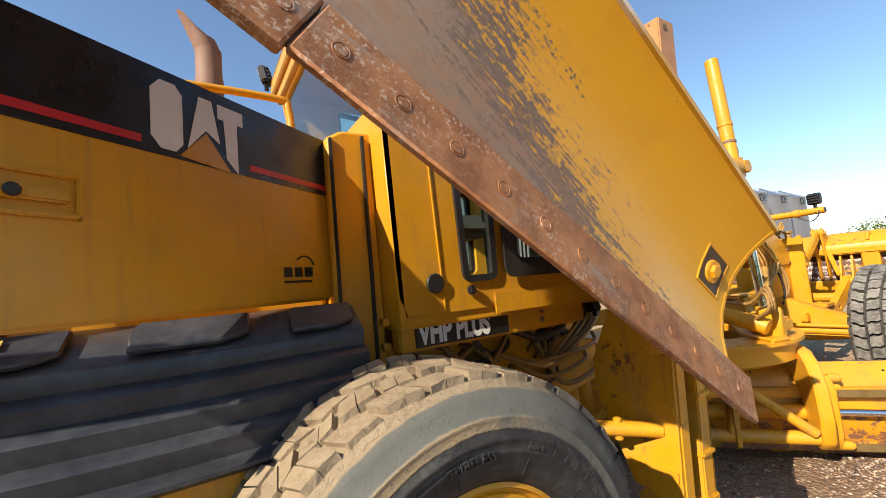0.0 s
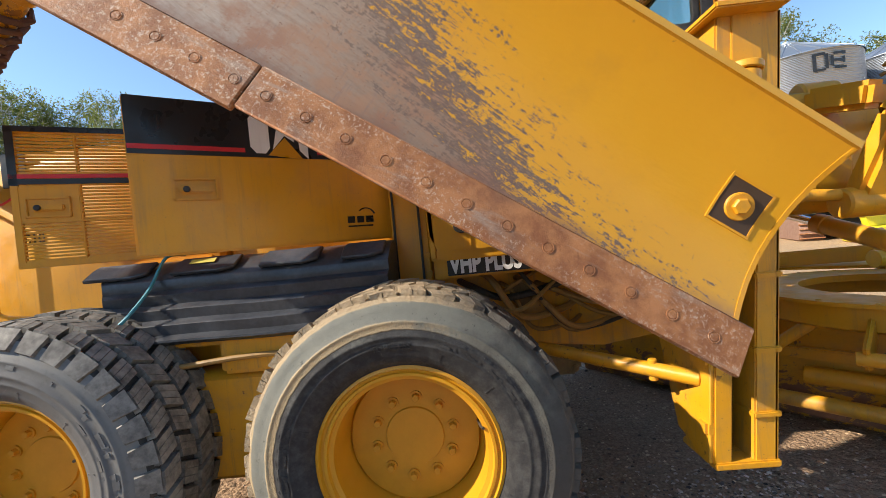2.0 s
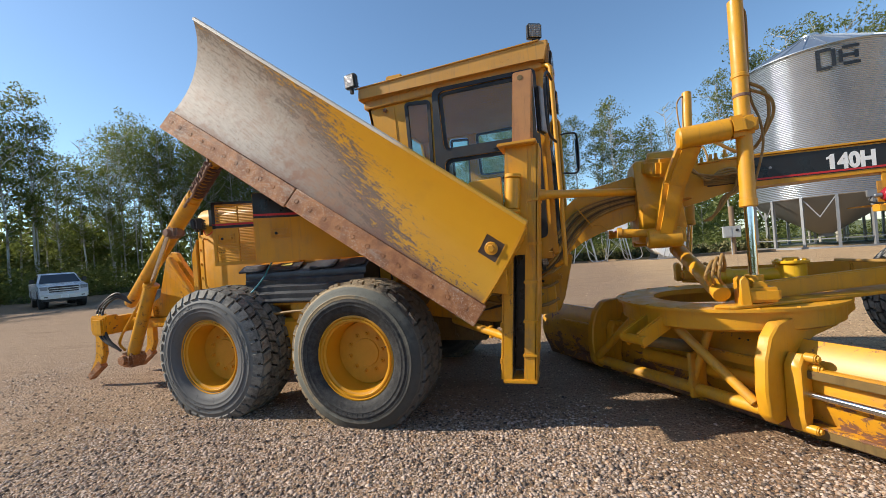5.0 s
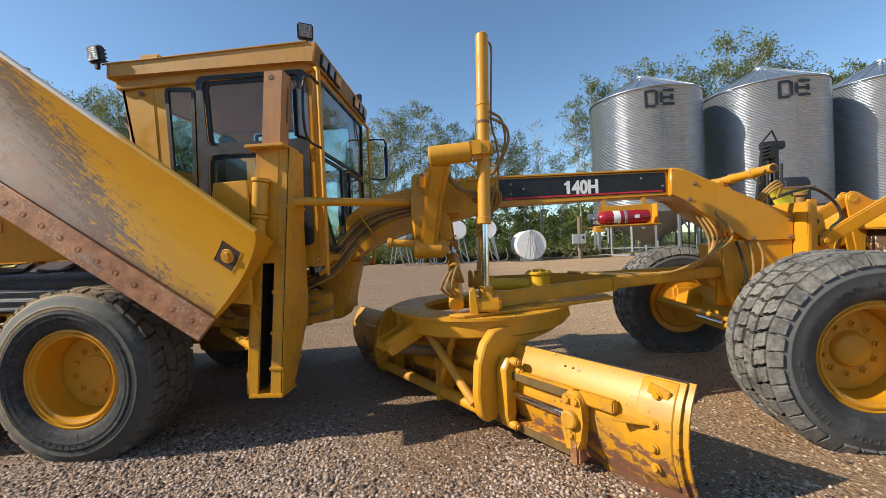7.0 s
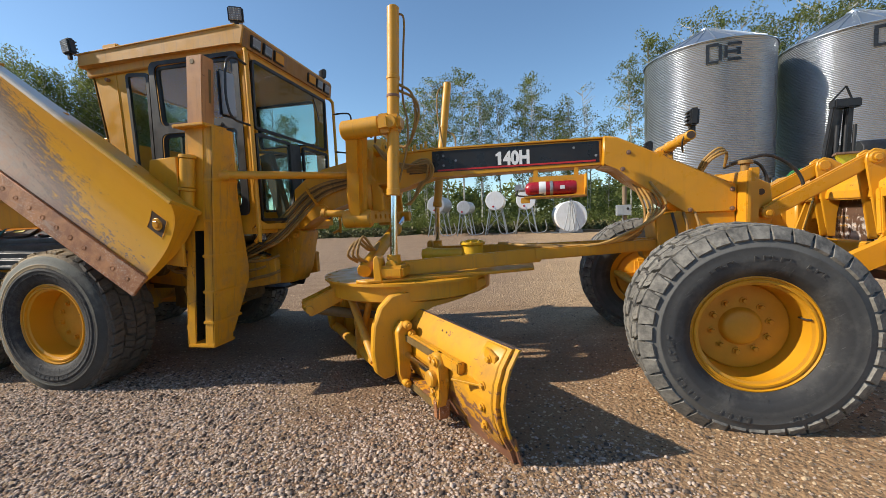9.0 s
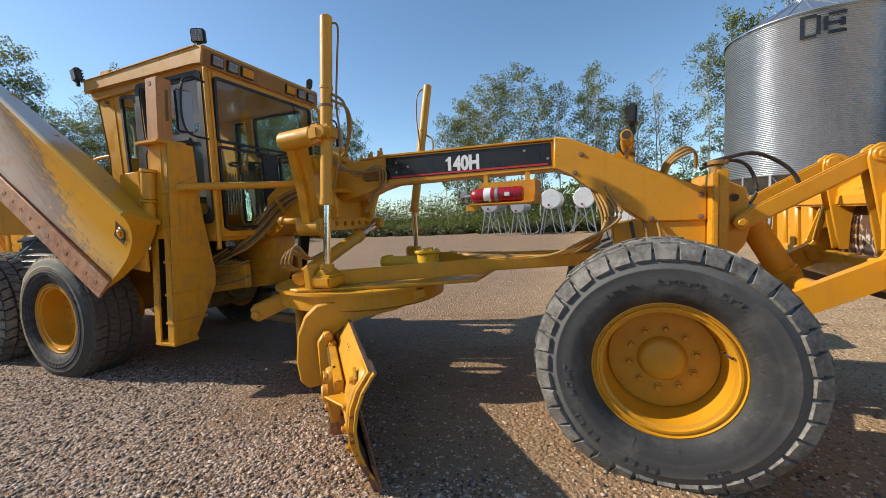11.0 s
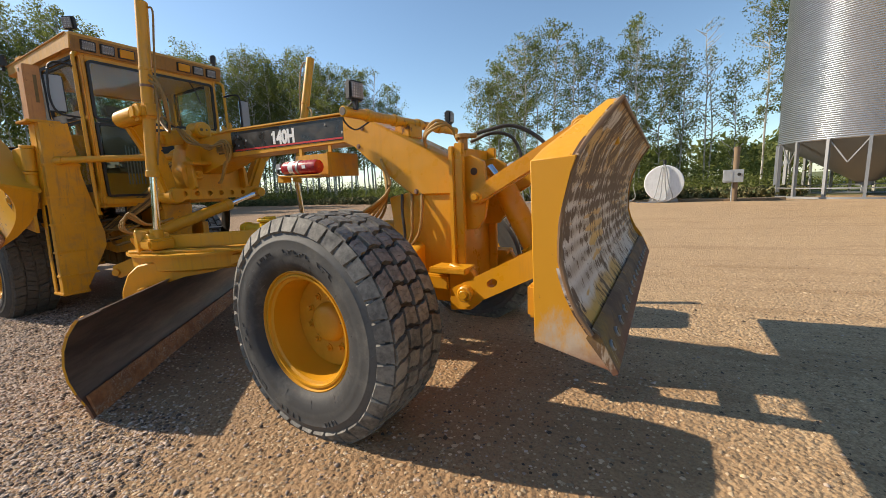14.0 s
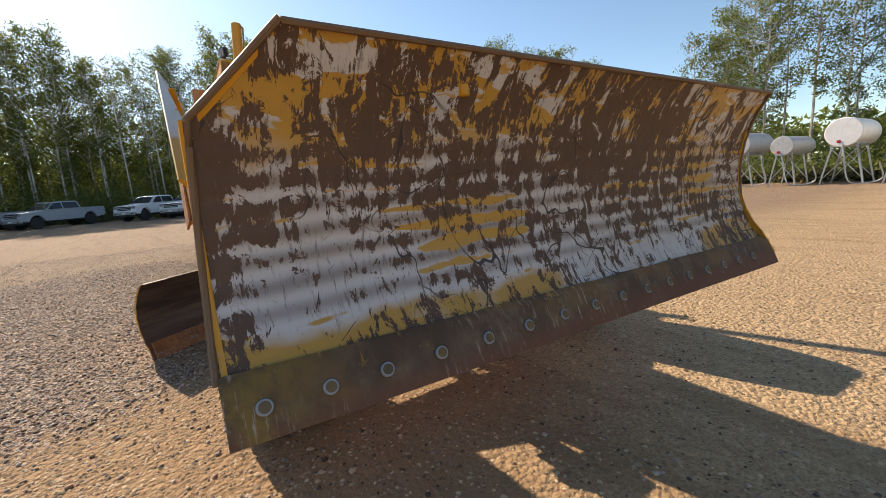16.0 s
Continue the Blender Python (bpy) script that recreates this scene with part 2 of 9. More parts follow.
scuff = n.ramp(n.noise((4, 4, 4), 6, 0.75), 0.52, 0.70, 0, 0.55)
c = n.mix(n.math("MULTIPLY", scuff, n.ramp(r, 0.43, 0.49)), c, film)
band_in = n.math("MULTIPLY", n.ramp(r, 0.497, 0.503), n.ramp(r, 0.537, 0.529))
c = n.mix(n.math("MULTIPLY", band_in, n.ramp(cake, 0.0, 0.35, 0.03, 1.0)), c, pale)
c = n.mix(n.math("MULTIPLY", n.ramp(r, 0.594, 0.602), n.ramp(cake, -0.05, 0.30, 0.05, 1.0)), c, pale)
c = n.mix(n.ramp(n.noise(44, 5, 0.75), 0.60, 0.70, 0, 0.7), c, (0.030, 0.028, 0.025))
n.set(base_color=c).bump(n.math("ADD", n.noise(70, 6, 0.8), n.math("MULTIPLY", band_in, n.math("ADD", 0.5, n.math("MULTIPLY", n.noise(110, 3), 1.2)))), 0.6, 0.006)
M["mudside"] = n.mat
M["tread"] = rubber("tyre_tread_rubber", 1.5, (0.235, 0.22, 0.19), (0.070, 0.066, 0.060))
# less dusty than the blocks, and darkened further to paint shade into grooves
M["groove"] = rubber("tyre_groove_rubber", 0.8, (0.075, 0.062, 0.048))
n = Nodes("muddy_tread", 0.9)
c = n.mix(n.ramp(n.noise(9, 6, 0.7), 0.35, 0.7), (0.43, 0.335, 0.215), (0.33, 0.245, 0.15))
c = n.mix(n.ramp(n.noise(24, 5, 0.7), 0.60, 0.72, 0, 0.8), c, (0.12, 0.085, 0.055))
tx, ty, tz = n.xyz()
clean = n.ramp(n.math("ADD", n.math("SUBTRACT", tx, n.math("MULTIPLY", tz, 0.35)), n.math("MULTIPLY", n.noise(7, 6, 0.7), 0.6)), 0.18, 0.42)
c = n.mix(clean, c, n.mix(n.noise(20, 5, 0.7), (0.05, 0.047, 0.042), (0.17, 0.15, 0.125)))
n.set(base_color=c).bump(n.noise(26, 6, 0.75), 1.0, 0.025)
M["mud"] = n.mat
M["mat"] = rubber("fender_rubber", 0.5, (0.10, 0.108, 0.118), (0.020, 0.022, 0.027), 0.36)


def steel_edge():
    n = Nodes("rusty_cutting_edge", 0.68, 0.15)
    a = n.noise(9, 7, 0.7)
    c = n.mix(n.ramp(a, 0.35, 0.65), (0.25, 0.095, 0.036), (0.43, 0.185, 0.070))
    c = n.mix(n.math("MULTIPLY", n.ramp(n.noise((3, 8, 16), 6, 0.7), 0.52, 0.70), 0.65), c, (0.36, 0.29, 0.23))
    c = n.mix(n.ramp(n.noise(3.0, 4), 0.56, 0.7, 0, 0.6), c, (0.14, 0.07, 0.045))
    c = n.mix(n.math("MULTIPLY", n.ramp(n.noise(75, 6, 0.8), 0.53, 0.60, 0, 0.8), n.ramp(n.noise((1.2, 3, 5), 4), 0.38, 0.58)), c, (0.62, 0.50, 0.38))
    n.set(base_color=c).bump(n.noise(80, 6, 0.75), 0.45, 0.006)
    return n.mat


M["edge"] = steel_edge()


def wing_face():
    """Local x runs along the wing from its low end (0) to its high end (-3.4), z up across it."""
    n = Nodes("scoured_wing_face", 0.46)
    x, y, z = n.xyz()
    turned = n.scaled(1, (0, -8, 0))
    streak = n.noise((3.0, 3, 27), 7, 0.75, co=turned, dist=0.5)
    fine = n.noise((10.0, 8, 62), 5, 0.78, co=turned)
    broad = n.noise((1.1, 2, 3.0), 4)
    along = n.ramp(x, -2.9, 0.25, 1.08, 0.02)
    lim = n.math("ADD", along, n.math("MULTIPLY", n.math("SUBTRACT", streak, 0.5), 0.75))
    lim = n.math("ADD", lim, n.math("MULTIPLY", n.math("SUBTRACT", broad, 0.5), 0.30))
    lim = n.math("ADD", lim, n.math("MULTIPLY", n.math("SUBTRACT", fine, 0.5), 1.05))
    lim = n.math("ADD", lim, n.math("MULTIPLY", n.math("SUBTRACT", n.noise((60, 20, 60), 5, 0.75), 0.5), 0.75))
    d = n.math("SUBTRACT", lim, z)
    bare = n.ramp(d, -0.03, 0.05)
    rim = n.math("MULTIPLY", n.ramp(d, -0.05, 0.08), n.ramp(d, 0.28, 0.12))
    yel = n.mix(n.ramp(n.noise(2.5, 3), 0.3, 0.7, 0, 0.4), (0.645, 0.312, 0.010), (0.70, 0.360, 0.022))
    scr = n.noise((5, 3, 60), 5, 0.8, co=n.scaled(1, (0, 62, 0)))
    yel = n.mix(n.math("MULTIPLY", n.ramp(scr, 0.665, 0.70), n.ramp(n.noise(1.6, 2), 0.44, 0.58)), yel, (0.10, 0.06, 0.04))
    pits = n.ramp(n.noise((30, 10, 44), 4, 0.8), 0.665, 0.69)
    yel = n.mix(n.math("MULTIPLY", pits, n.ramp(n.noise(1.4, 3), 0.46, 0.60)), yel, (0.14, 0.075, 0.035))
    yel = n.mix(n.ramp(n.noise(4.5, 6, 0.7), 0.50, 0.80, 0, 0.35), yel, (0.50, 0.25, 0.03))
    chip = n.ramp(n.noise((9, 3, 16), 6, 0.75), 0.70, 0.73)
    yel = n.mix(n.math("MULTIPLY", chip, n.ramp(z, 0.6, 0.1)), yel, (0.22, 0.10, 0.05))
    light = n.ramp(x, -1.3, -2.7)
    steel = n.mix(light, (0.29, 0.20, 0.135), (0.53, 0.46, 0.38))
    steel = n.mix(n.ramp(fine, 0.40, 0.72, 0, 0.5), steel, (0.20, 0.125, 0.08))
    steel = n.mix(n.ramp(n.noise(48, 7, 0.75), 0.57, 0.66, 0, 0.75), steel, (0.27, 0.125, 0.06))
    blot = n.noise((4, 3, 5), 6, 0.7)
    steel = n.mix(n.math("MULTIPLY", n.ramp(blot, 0.5, 0.68), n.ramp(z, 0.62, 0.1)), steel, (0.32, 0.15, 0.08))
    mott = n.noise((5, 4, 7), 8, 0.72)
    steel = n.mix(n.math("MULTIPLY", n.ramp(mott, 0.46, 0.66), n.ramp(light, 0, 1, 0.75, 0.35)), steel, (0.37, 0.195, 0.105))
    steel = n.mix(n.ramp(n.noise((70, 8, 7), 5, 0.75), 0.54, 0.70, 0, 0.40), steel, (0.20, 0.15, 0.13))
    steel = n.mix(n.ramp(n.noise((34, 8, 26), 5, 0.8), 0.63, 0.67, 0, 0.85), steel, (0.17, 0.075, 0.035))
    steel = n.mix(n.math("MULTIPLY", rim, 0.75), steel, (0.115, 0.078, 0.062))
    c = n.mix(bare, yel, steel)
    low = n.math("MULTIPLY", n.ramp(z, 0.22, 0.12), n.ramp(blot, 0.3, 0.6))
    c = n.mix(low, c, (0.22, 0.11, 0.07))
    n.set(base_color=c, roughness=n.ramp(bare, 0, 1, 0.36, 0.52), metallic=n.math("MULTIPLY", bare, 0.06))
    n.bump(n.math("ADD", n.math("MULTIPLY", bare, -0.4), n.noise((20, 20, 40), 4)), 0.2, 0.004)
    return n.mat


M["wing"] = wing_face()


def plow_face():
    """Brown rust torn through grey primer and ochre paint: x forward, y along the blade, z up."""
    n = Nodes("worn_plow_face", 0.42)
    x, y, z = n.xyz()
    wob = n.math("MULTIPLY", n.math("SUBTRACT", n.noise((1, 2.5, 5), 3), 0.5), 0.05)
    band = n.math("MULTIPLY_ADD", n.math("SINE", n.math("MULTIPLY", n.math("ADD", z, wob), 92.0)), 0.5, 0.5)
    zone = n.math("MULTIPLY", n.ramp(z, 0.90, 1.0), n.ramp(z, 1.52, 1.34))
    upper = n.ramp(n.math("ADD", z, n.math("MULTIPLY", n.math("SUBTRACT", n.noise((1, 2.2, 2), 3), 0.5), 0.35)), 1.28, 1.44)
    fine = n.noise((6, 60, 12), 7, 0.75)
    # primer, smeared brown in fine upright scratches
    grey = n.mix(n.noise((3, 3, 9), 4), (0.43, 0.385, 0.355), (0.66, 0.615, 0.585))
    c = n.mix(n.math("MULTIPLY", n.math("MULTIPLY", band, zone), 0.75), grey, (0.20, 0.145, 0.115))
    c = n.mix(n.ramp(fine, 0.53, 0.66, 0, 0.75), c, (0.105, 0.070, 0.055))
    # ochre paint left in patches above and in level stripes below
    patch = n.noise((4, 4.2, 11), 6, 0.62, dist=0.5)
    stripe = n.math("ADD", n.noise((2, 1.6, 5), 4, 0.6), n.math("MULTIPLY", n.math("SUBTRACT", 0.5, band), 0.20))
    ochre = n.mix(n.noise((4, 9, 30), 5, 0.7), (0.42, 0.215, 0.030), (0.56, 0.305, 0.055))
    c = n.mix(n.math("MULTIPLY", n.ramp(patch, 0.47, 0.50), upper), c, ochre)
    c = n.mix(n.math("MULTIPLY", n.ramp(stripe, 0.60, 0.63), n.ramp(upper, 1.0, 0.4)), c, ochre)
    foot = n.math("MULTIPLY", n.ramp(n.math("ADD", z, n.math("MULTIPLY", n.noise((2, 3, 4), 4), 0.12)), 1.00, 0.965), n.ramp(n.noise((1, 1.4, 1), 2), 0.44, 0.52))
    c = n.mix(foot, c, ochre)
    # rust: torn blots drawn out downwards, thickest at mid-length above and along the near end
    torn = n.noise((6, 11, 9), 11, 0.72, dist=0.8)
    drip = n.noise((4, 34, 6.5), 9, 0.74, dist=0.4)
    mass = n.noise((1.0, 1.35, 2.6), 3, 0.5)
    th = n.math("ADD", torn, n.math("MULTIPLY", n.math("SUBTRACT", drip, 0.5), 0.62))
    th = n.math("ADD", th, n.math("MULTIPLY", n.math("SUBTRACT", mass, 0.5), 0.50))
    th = n.math("ADD", th, n.math("MULTIPLY", n.math("MULTIPLY", n.math("SUBTRACT", band, 0.5), zone), 0.085))
    mid = n.math("MULTIPLY", n.ramp(n.math("ABSOLUTE", n.math("SUBTRACT", y, 0.05)), 0.75, 0.15), n.ramp(z, 1.18, 1.30))
    th = n.math("ADD", th, n.math("MULTIPLY", mid, 0.070))
    th = n.math("ADD", th, n.ramp(z, 1.15, 1.45, 0.0, 0.012))
    th = n.math("ADD", th, n.ramp(y, -1.30, -1.43, 0.0, 0.10))
    th = n.math("ADD", th, n.ramp(z, 1.10, 0.92, 0.0, -0.020))
    brown = n.mix(n.noise(14, 6, 0.7), (0.055, 0.027, 0.015), (0.140, 0.074, 0.043))
    brown = n.mix(n.ramp(fine, 0.56, 0.70, 0, 0.55), brown, (0.20, 0.15, 0.115))
    rust = n.ramp(th, 0.520, 0.538)
    c = n.mix(rust, c, brown)
    # long wandering gouges and short upright nicks
    for sx, lo in (((2.0, 1.5, 2.3), 0.0050), ((1.3, 2.2, 1.5), 0.0045)):
        crack = n.math("ABSOLUTE", n.math("SUBTRACT", n.noise(sx, 3, 0.5, dist=0.5), 0.5))
        c = n.mix(n.math("MULTIPLY", n.ramp(crack, lo, lo * 0.4), n.ramp(n.noise((1.5, 1.9, 1.5), 2), 0.46, 0.56)), c, (0.040, 0.025, 0.019))
    nick = n.noise((6, 30, 7), 4, 0.7, co=n.scaled(1, (14, 0, 0)))
    c = n.mix(n.math("MULTIPLY", n.ramp(nick, 0.645, 0.665), n.ramp(n.noise(2.2, 2), 0.42, 0.56)), c, (0.045, 0.028, 0.021))
    for turn, lo in ((38, 0.665), (-34, 0.67)):
        scr = n.noise((5, 2.2, 75), 4, 0.75, co=n.scaled(1, (turn, 0, 0)))
        c = n.mix(n.ramp(scr, lo, lo + 0.02), c, (0.055, 0.033, 0.026))
    n.set(base_color=c, roughness=n.ramp(rust, 0, 1, 0.34, 0.60))
    n.bump(n.math("ADD", n.math("MULTIPLY", rust, -0.5), n.math("MULTIPLY", band, zone)), 0.35, 0.006)
    return n.mat


M["plow"] = plow_face()


def blade_back():
    """Yellow paint flaking to rust, most of all along the blade's foot."""
    n = Nodes("flaking_blade_paint", 0.42)
    z = n.xyz()[2]
    c = n.mix(n.ramp(n.noise(2.3, 3), 0.3, 0.7, 0, 0.4), YEL, (0.64, 0.315, 0.022))
    f = n.math("ADD", n.noise((7, 7, 10), 9, 0.75, dist=0.5), n.ramp(z, 0.42, 0.04, 0.0, 0.16))
    c = n.mix(n.ramp(n.noise(5, 6, 0.7), 0.38, 0.72, 0, 0.65), c, (0.36, 0.185, 0.045))
    c = n.mix(n.ramp(f, 0.595, 0.62), c, n.mix(n.noise(20, 4), (0.13, 0.055, 0.03), (0.27, 0.13, 0.08)))
    c = n.mix(n.ramp(n.noise((14, 14, 5), 7, 0.75), 0.645, 0.675), c, (0.20, 0.10, 0.05))
    n.set(base_color=c).bump(n.ramp(f, 0.60, 0.64), -0.25, 0.004)
    return n.mat


M["bladeback"] = blade_back()
n = Nodes("worn_plow_edge", 0.8, 0.0)
c = n.mix(n.ramp(n.noise((3, 7, 5), 7, 0.7), 0.4, 0.7), (0.10, 0.055, 0.03), (0.20, 0.125, 0.07))
c = n.mix(n.ramp(n.noise((2, 3, 4), 4), 0.5, 0.64, 0, 0.6), c, (0.24, 0.12, 0.04))
c = n.mix(n.ramp(n.math("ADD", n.xyz()[2], n.math("MULTIPLY", n.noise(9, 5, 0.7), 0.03)), 0.80, 0.74, 0, 0.8), c, (0.155, 0.060, 0.032))
c = n.mix(n.math("MULTIPLY", n.ramp(n.xyz()[1], -1.20, -1.38), n.ramp(n.noise(5, 5, 0.7), 0.38, 0.60)), c, (0.24, 0.135, 0.03))
scrape = n.noise((20, 70, 5), 6, 0.75)
c = n.mix(n.math("MULTIPLY", n.ramp(scrape, 0.55, 0.66, 0, 0.8), n.ramp(n.noise((2, 2.5, 4), 3), 0.42, 0.6)), c, (0.40, 0.33, 0.26))
c = n.mix(n.math("MULTIPLY", n.ramp(n.noise((6, 12, 8), 7, 0.75), 0.60, 0.64), n.ramp(n.xyz()[2], 0.78, 0.86)), c, (0.42, 0.22, 0.03))
n.set(base_color=c).bump(n.noise(45, 5, 0.7), 0.3, 0.006)
M["plowedge"] = n.mat
n = Nodes("bare_moldboard_steel", 0.38, 0.35)
c = n.mix(n.ramp(n.noise((1.5, 1.5, 14), 6, 0.7), 0.35, 0.7), (0.075, 0.055, 0.048), (0.17, 0.12, 0.10))
c = n.mix(n.math("MULTIPLY", n.ramp(n.xyz()[2], 0.25, 0.05), 0.8), c, (0.17, 0.075, 0.045))
n.set(base_color=c).bump(n.noise(40, 4), 0.15, 0.004)
M["mold"] = n.mat

n = Nodes("galvanised_steel", 0.34, 0.85)
v = n.cells(1.6, "Color")
c = n.mix(n.noise(1.2, 5), (0.42, 0.45, 0.48), (0.53, 0.56, 0.59))
n.set(base_color=c, roughness=n.ramp(n.noise(0.8, 2), 0.3, 0.7, 0.30, 0.36))
M["galv"] = n.mat
n = Nodes("scraped_end_plate", 0.42)
z = n.xyz()[2]
k = n.math("ADD", n.ramp(z, 1.12, 0.74), n.math("MULTIPLY", n.math("SUBTRACT", n.noise((16, 5, 7), 7, 0.78), 0.5), 1.9))
c = n.mix(n.noise(2, 3), (0.62, 0.270, 0.011), (0.66, 0.310, 0.018))
c = n.mix(n.ramp(k, 0.45, 1.05, 0, 0.9), c, n.mix(n.noise(11, 5), (0.56, 0.52, 0.46), (0.40, 0.25, 0.12)))
c = n.mix(n.ramp(n.noise((30, 4, 16), 6, 0.75, co=n.scaled(1, (0, 35, 0))), 0.66, 0.70), c, (0.20, 0.10, 0.05))
c = n.mix(n.ramp(n.math("ADD", z, n.math("MULTIPLY", n.noise(18, 5, 0.7), 0.10)), 0.87, 0.78, 0, 0.85), c, (0.26, 0.11, 0.06))
n.set(base_color=c).bump(n.noise(30, 5, 0.7), 0.12, 0.004)
M["sidewear"] = n.mat
M["galvdark"] = Nodes("dull_galvanised_steel", 0.55, 0.7).set(base_color=(0.33, 0.34, 0.35)).mat
M["hopper"] = Nodes("hopper_steel", 0.5, 0.5).set(base_color=(0.20, 0.21, 0.21)).mat

n = Nodes("aspen_bark", 0.85)
c = n.mix(n.ramp(n.noise((3, 3, 1.2), 5), 0.42, 0.66), (0.52, 0.50, 0.44), (0.22, 0.19, 0.15))
n.set(base_color=c)
M["bark"] = n.mat
n = Nodes("aspen_leaf", 0.55)
r = n.island()
c = n.mix(r, (0.074, 0.096, 0.026), (0.235, 0.255, 0.085))
c = n.mix(n.ramp(n.math("ADD", n.math("MULTIPLY", n.random(), 0.5), n.math("MULTIPLY", r, 0.5)), 0.68, 0.95, 0, 0.7), c, (0.27, 0.235, 0.08))
n.set(base_color=c, roughness=0.6)
n.b.inputs["Specular IOR Level"].default_value = 0.25
tr = n.t.nodes.new("ShaderNodeBsdfTranslucent")
mx = n.t.nodes.new("ShaderNodeMixShader")
n.put(tr.inputs["Color"], n.mix(0.5, c, (0.24, 0.29, 0.05)))
mx.inputs[0].default_value = 0.45
n.t.links.new(n.b.outputs[0], mx.inputs[1])
n.t.links.new(tr.outputs[0], mx.inputs[2])
n.t.links.new(mx.outputs[0], n.t.nodes["Material Output"].inputs["Surface"])
M["leaf"] = n.mat
n = Nodes("dry_grass", 0.8)
c = n.mix(n.island(), (0.05, 0.075, 0.02), (0.20, 0.17, 0.07))
n.set(base_color=c)
M["grass"] = n.mat

n = Nodes("gravel_yard", 0.9)
x, y, z = n.xyz()
big = n.noise(0.22, 4)
med = n.noise(1.6, 5)
fine = n.noise(22, 5, 0.7)
track = n.noise((0.10, 0.9, 1), 4, dist=0.3)
c = n.mix(n.ramp(big, 0.35, 0.65), (0.390, 0.252, 0.106), (0.470, 0.322, 0.150))
c = n.mix(n.ramp(track, 0.45, 0.7, 0, 0.6), c, (0.33, 0.215, 0.105))
c = n.mix(n.ramp(med, 0.4, 0.7, 0, 0.35), c, (0.495, 0.350, 0.180))
peb = n.cells(36, "Color")
pg = n.mix(0.6, c, n.mix(peb, (0.22, 0.14, 0.08), (0.61, 0.455, 0.29)))
c = n.mix(n.ramp(n.math("ADD", n.noise(0.9, 5), n.math("MULTIPLY", fine, 0.2)), 0.32, 0.52), c, pg)
grit = n.cells(95, "Color")
c = n.mix(0.55, c, n.mix(grit, (0.13, 0.08, 0.045), (0.69, 0.525, 0.325)))
rut = n.noise((0.35, 2.4, 1), 6, 0.65, co=n.scaled(1, (0, 0, -8)), dist=0.6)
c = n.mix(n.ramp(rut, 0.50, 0.66, 0, 0.5), c, (0.27, 0.17, 0.085))
c = n.mix(n.ramp(n.noise((0.8, 7, 1), 6, 0.7, co=n.scaled(1, (0, 0, -5)), dist=0.5), 0.56, 0.70, 0, 0.35), c, (0.22, 0.135, 0.065))
dx, dy = n.math("MULTIPLY", n.math("SUBTRACT", x, 5.2), 0.8), n.math("ADD", y, 1.9)
worn = n.math("SQRT", n.math("ADD", n.math("MULTIPLY", dx, dx), n.math("MULTIPLY", dy, dy)))
worn = n.math("ADD", worn, n.math("MULTIPLY", n.math("SUBTRACT", n.noise(1.1, 6, 0.65), 0.5), 2.6))
c = n.mix(n.ramp(worn, 3.0, 1.5, 0, 0.75), c, n.mix(n.noise(7, 6, 0.7), (0.20, 0.118, 0.058), (0.33, 0.215, 0.115)))
far = n.ramp(y, 26.5, 29.0)
c = n.mix(n.math("MULTIPLY", far, 1.0), c, (0.10, 0.12, 0.035))
bank = n.ramp(n.math("ADD", x, n.math("MULTIPLY", n.noise(0.7, 4), 2.0)), 3.6, 6.6)
c = n.mix(1.0, c, n.mix(bank, (0.68, 0.62, 0.635), (1.08, 1.00, 0.93)), "MULTIPLY")
n.set(base_color=c)
n.bump(n.math("ADD", n.math("MULTIPLY", n.cells(36), -0.8), n.math("ADD", n.math("MULTIPLY", fine, 1.3), n.math("MULTIPLY", n.noise(3, 5, 0.65), 2.0))), 0.75, 0.028)
M["ground"] = n.mat
n = Nodes("gravel_stone", 0.85)
r = n.island()
c = n.mix(n.ramp(r, 0.0, 1.0), (0.060, 0.041, 0.030), (0.57, 0.44, 0.345))
c = n.mix(n.ramp(n.math("FRACT", n.math("MULTIPLY", r, 7.3)), 0.7, 0.9), c, (0.33, 0.205, 0.125))
n.set(base_color=c).bump(n.noise(90, 3), 0.2, 0.003)
M["stone"] = n.mat
n = Nodes("tan_grit", 0.88)
n.set(base_color=n.mix(n.island(), (0.075, 0.046, 0.025), (0.66, 0.485, 0.30)))
M["grit"] = n.mat


# ---- mesh helpers ----
def finish(bm, name, material, smooth=38):
    """A bmesh as a mesh, with sharp edges kept sharp and the rest smooth."""
    bmesh.ops.recalc_face_normals(bm, faces=bm.faces)
    lim = radians(smooth)
    for e in bm.edges:
        e.smooth = len(e.link_faces) == 2 and e.calc_face_angle(3.0) < lim
    for f in bm.faces:
        f.smooth = True
    me = bpy.data.meshes.new(name)
    bm.to_mesh(me)
    bm.free()
    me.materials.append(material)
    return me


def thing(name, loc, label, category, group="", kind=""):
    ob = new(name)
    ob.location = loc
    ob.empty_display_size = 0.2
    return tagged(ob, label, category, group, kind)


def part(name, bm, material, parent, label=""):
    """Links a bmesh, whose points are world points of the first thing built, as one mesh under a thing or a part."""
    ob = new(name, finish(bm, name, material) if isinstance(bm, bmesh.types.BMesh) else bm)
    ob.parent = parent
    ob.matrix_parent_inverse = Matrix.Translation(-parent.location)
    return tagged(ob, label)


def solo(name, bm, material, label, category, kind="", group=""):
    ob = new(name, finish(bm, name, material) if isinstance(bm, bmesh.types.BMesh) else bm)
    return tagged(ob, label, category, group, kind)


def B():
    return bmesh.new()


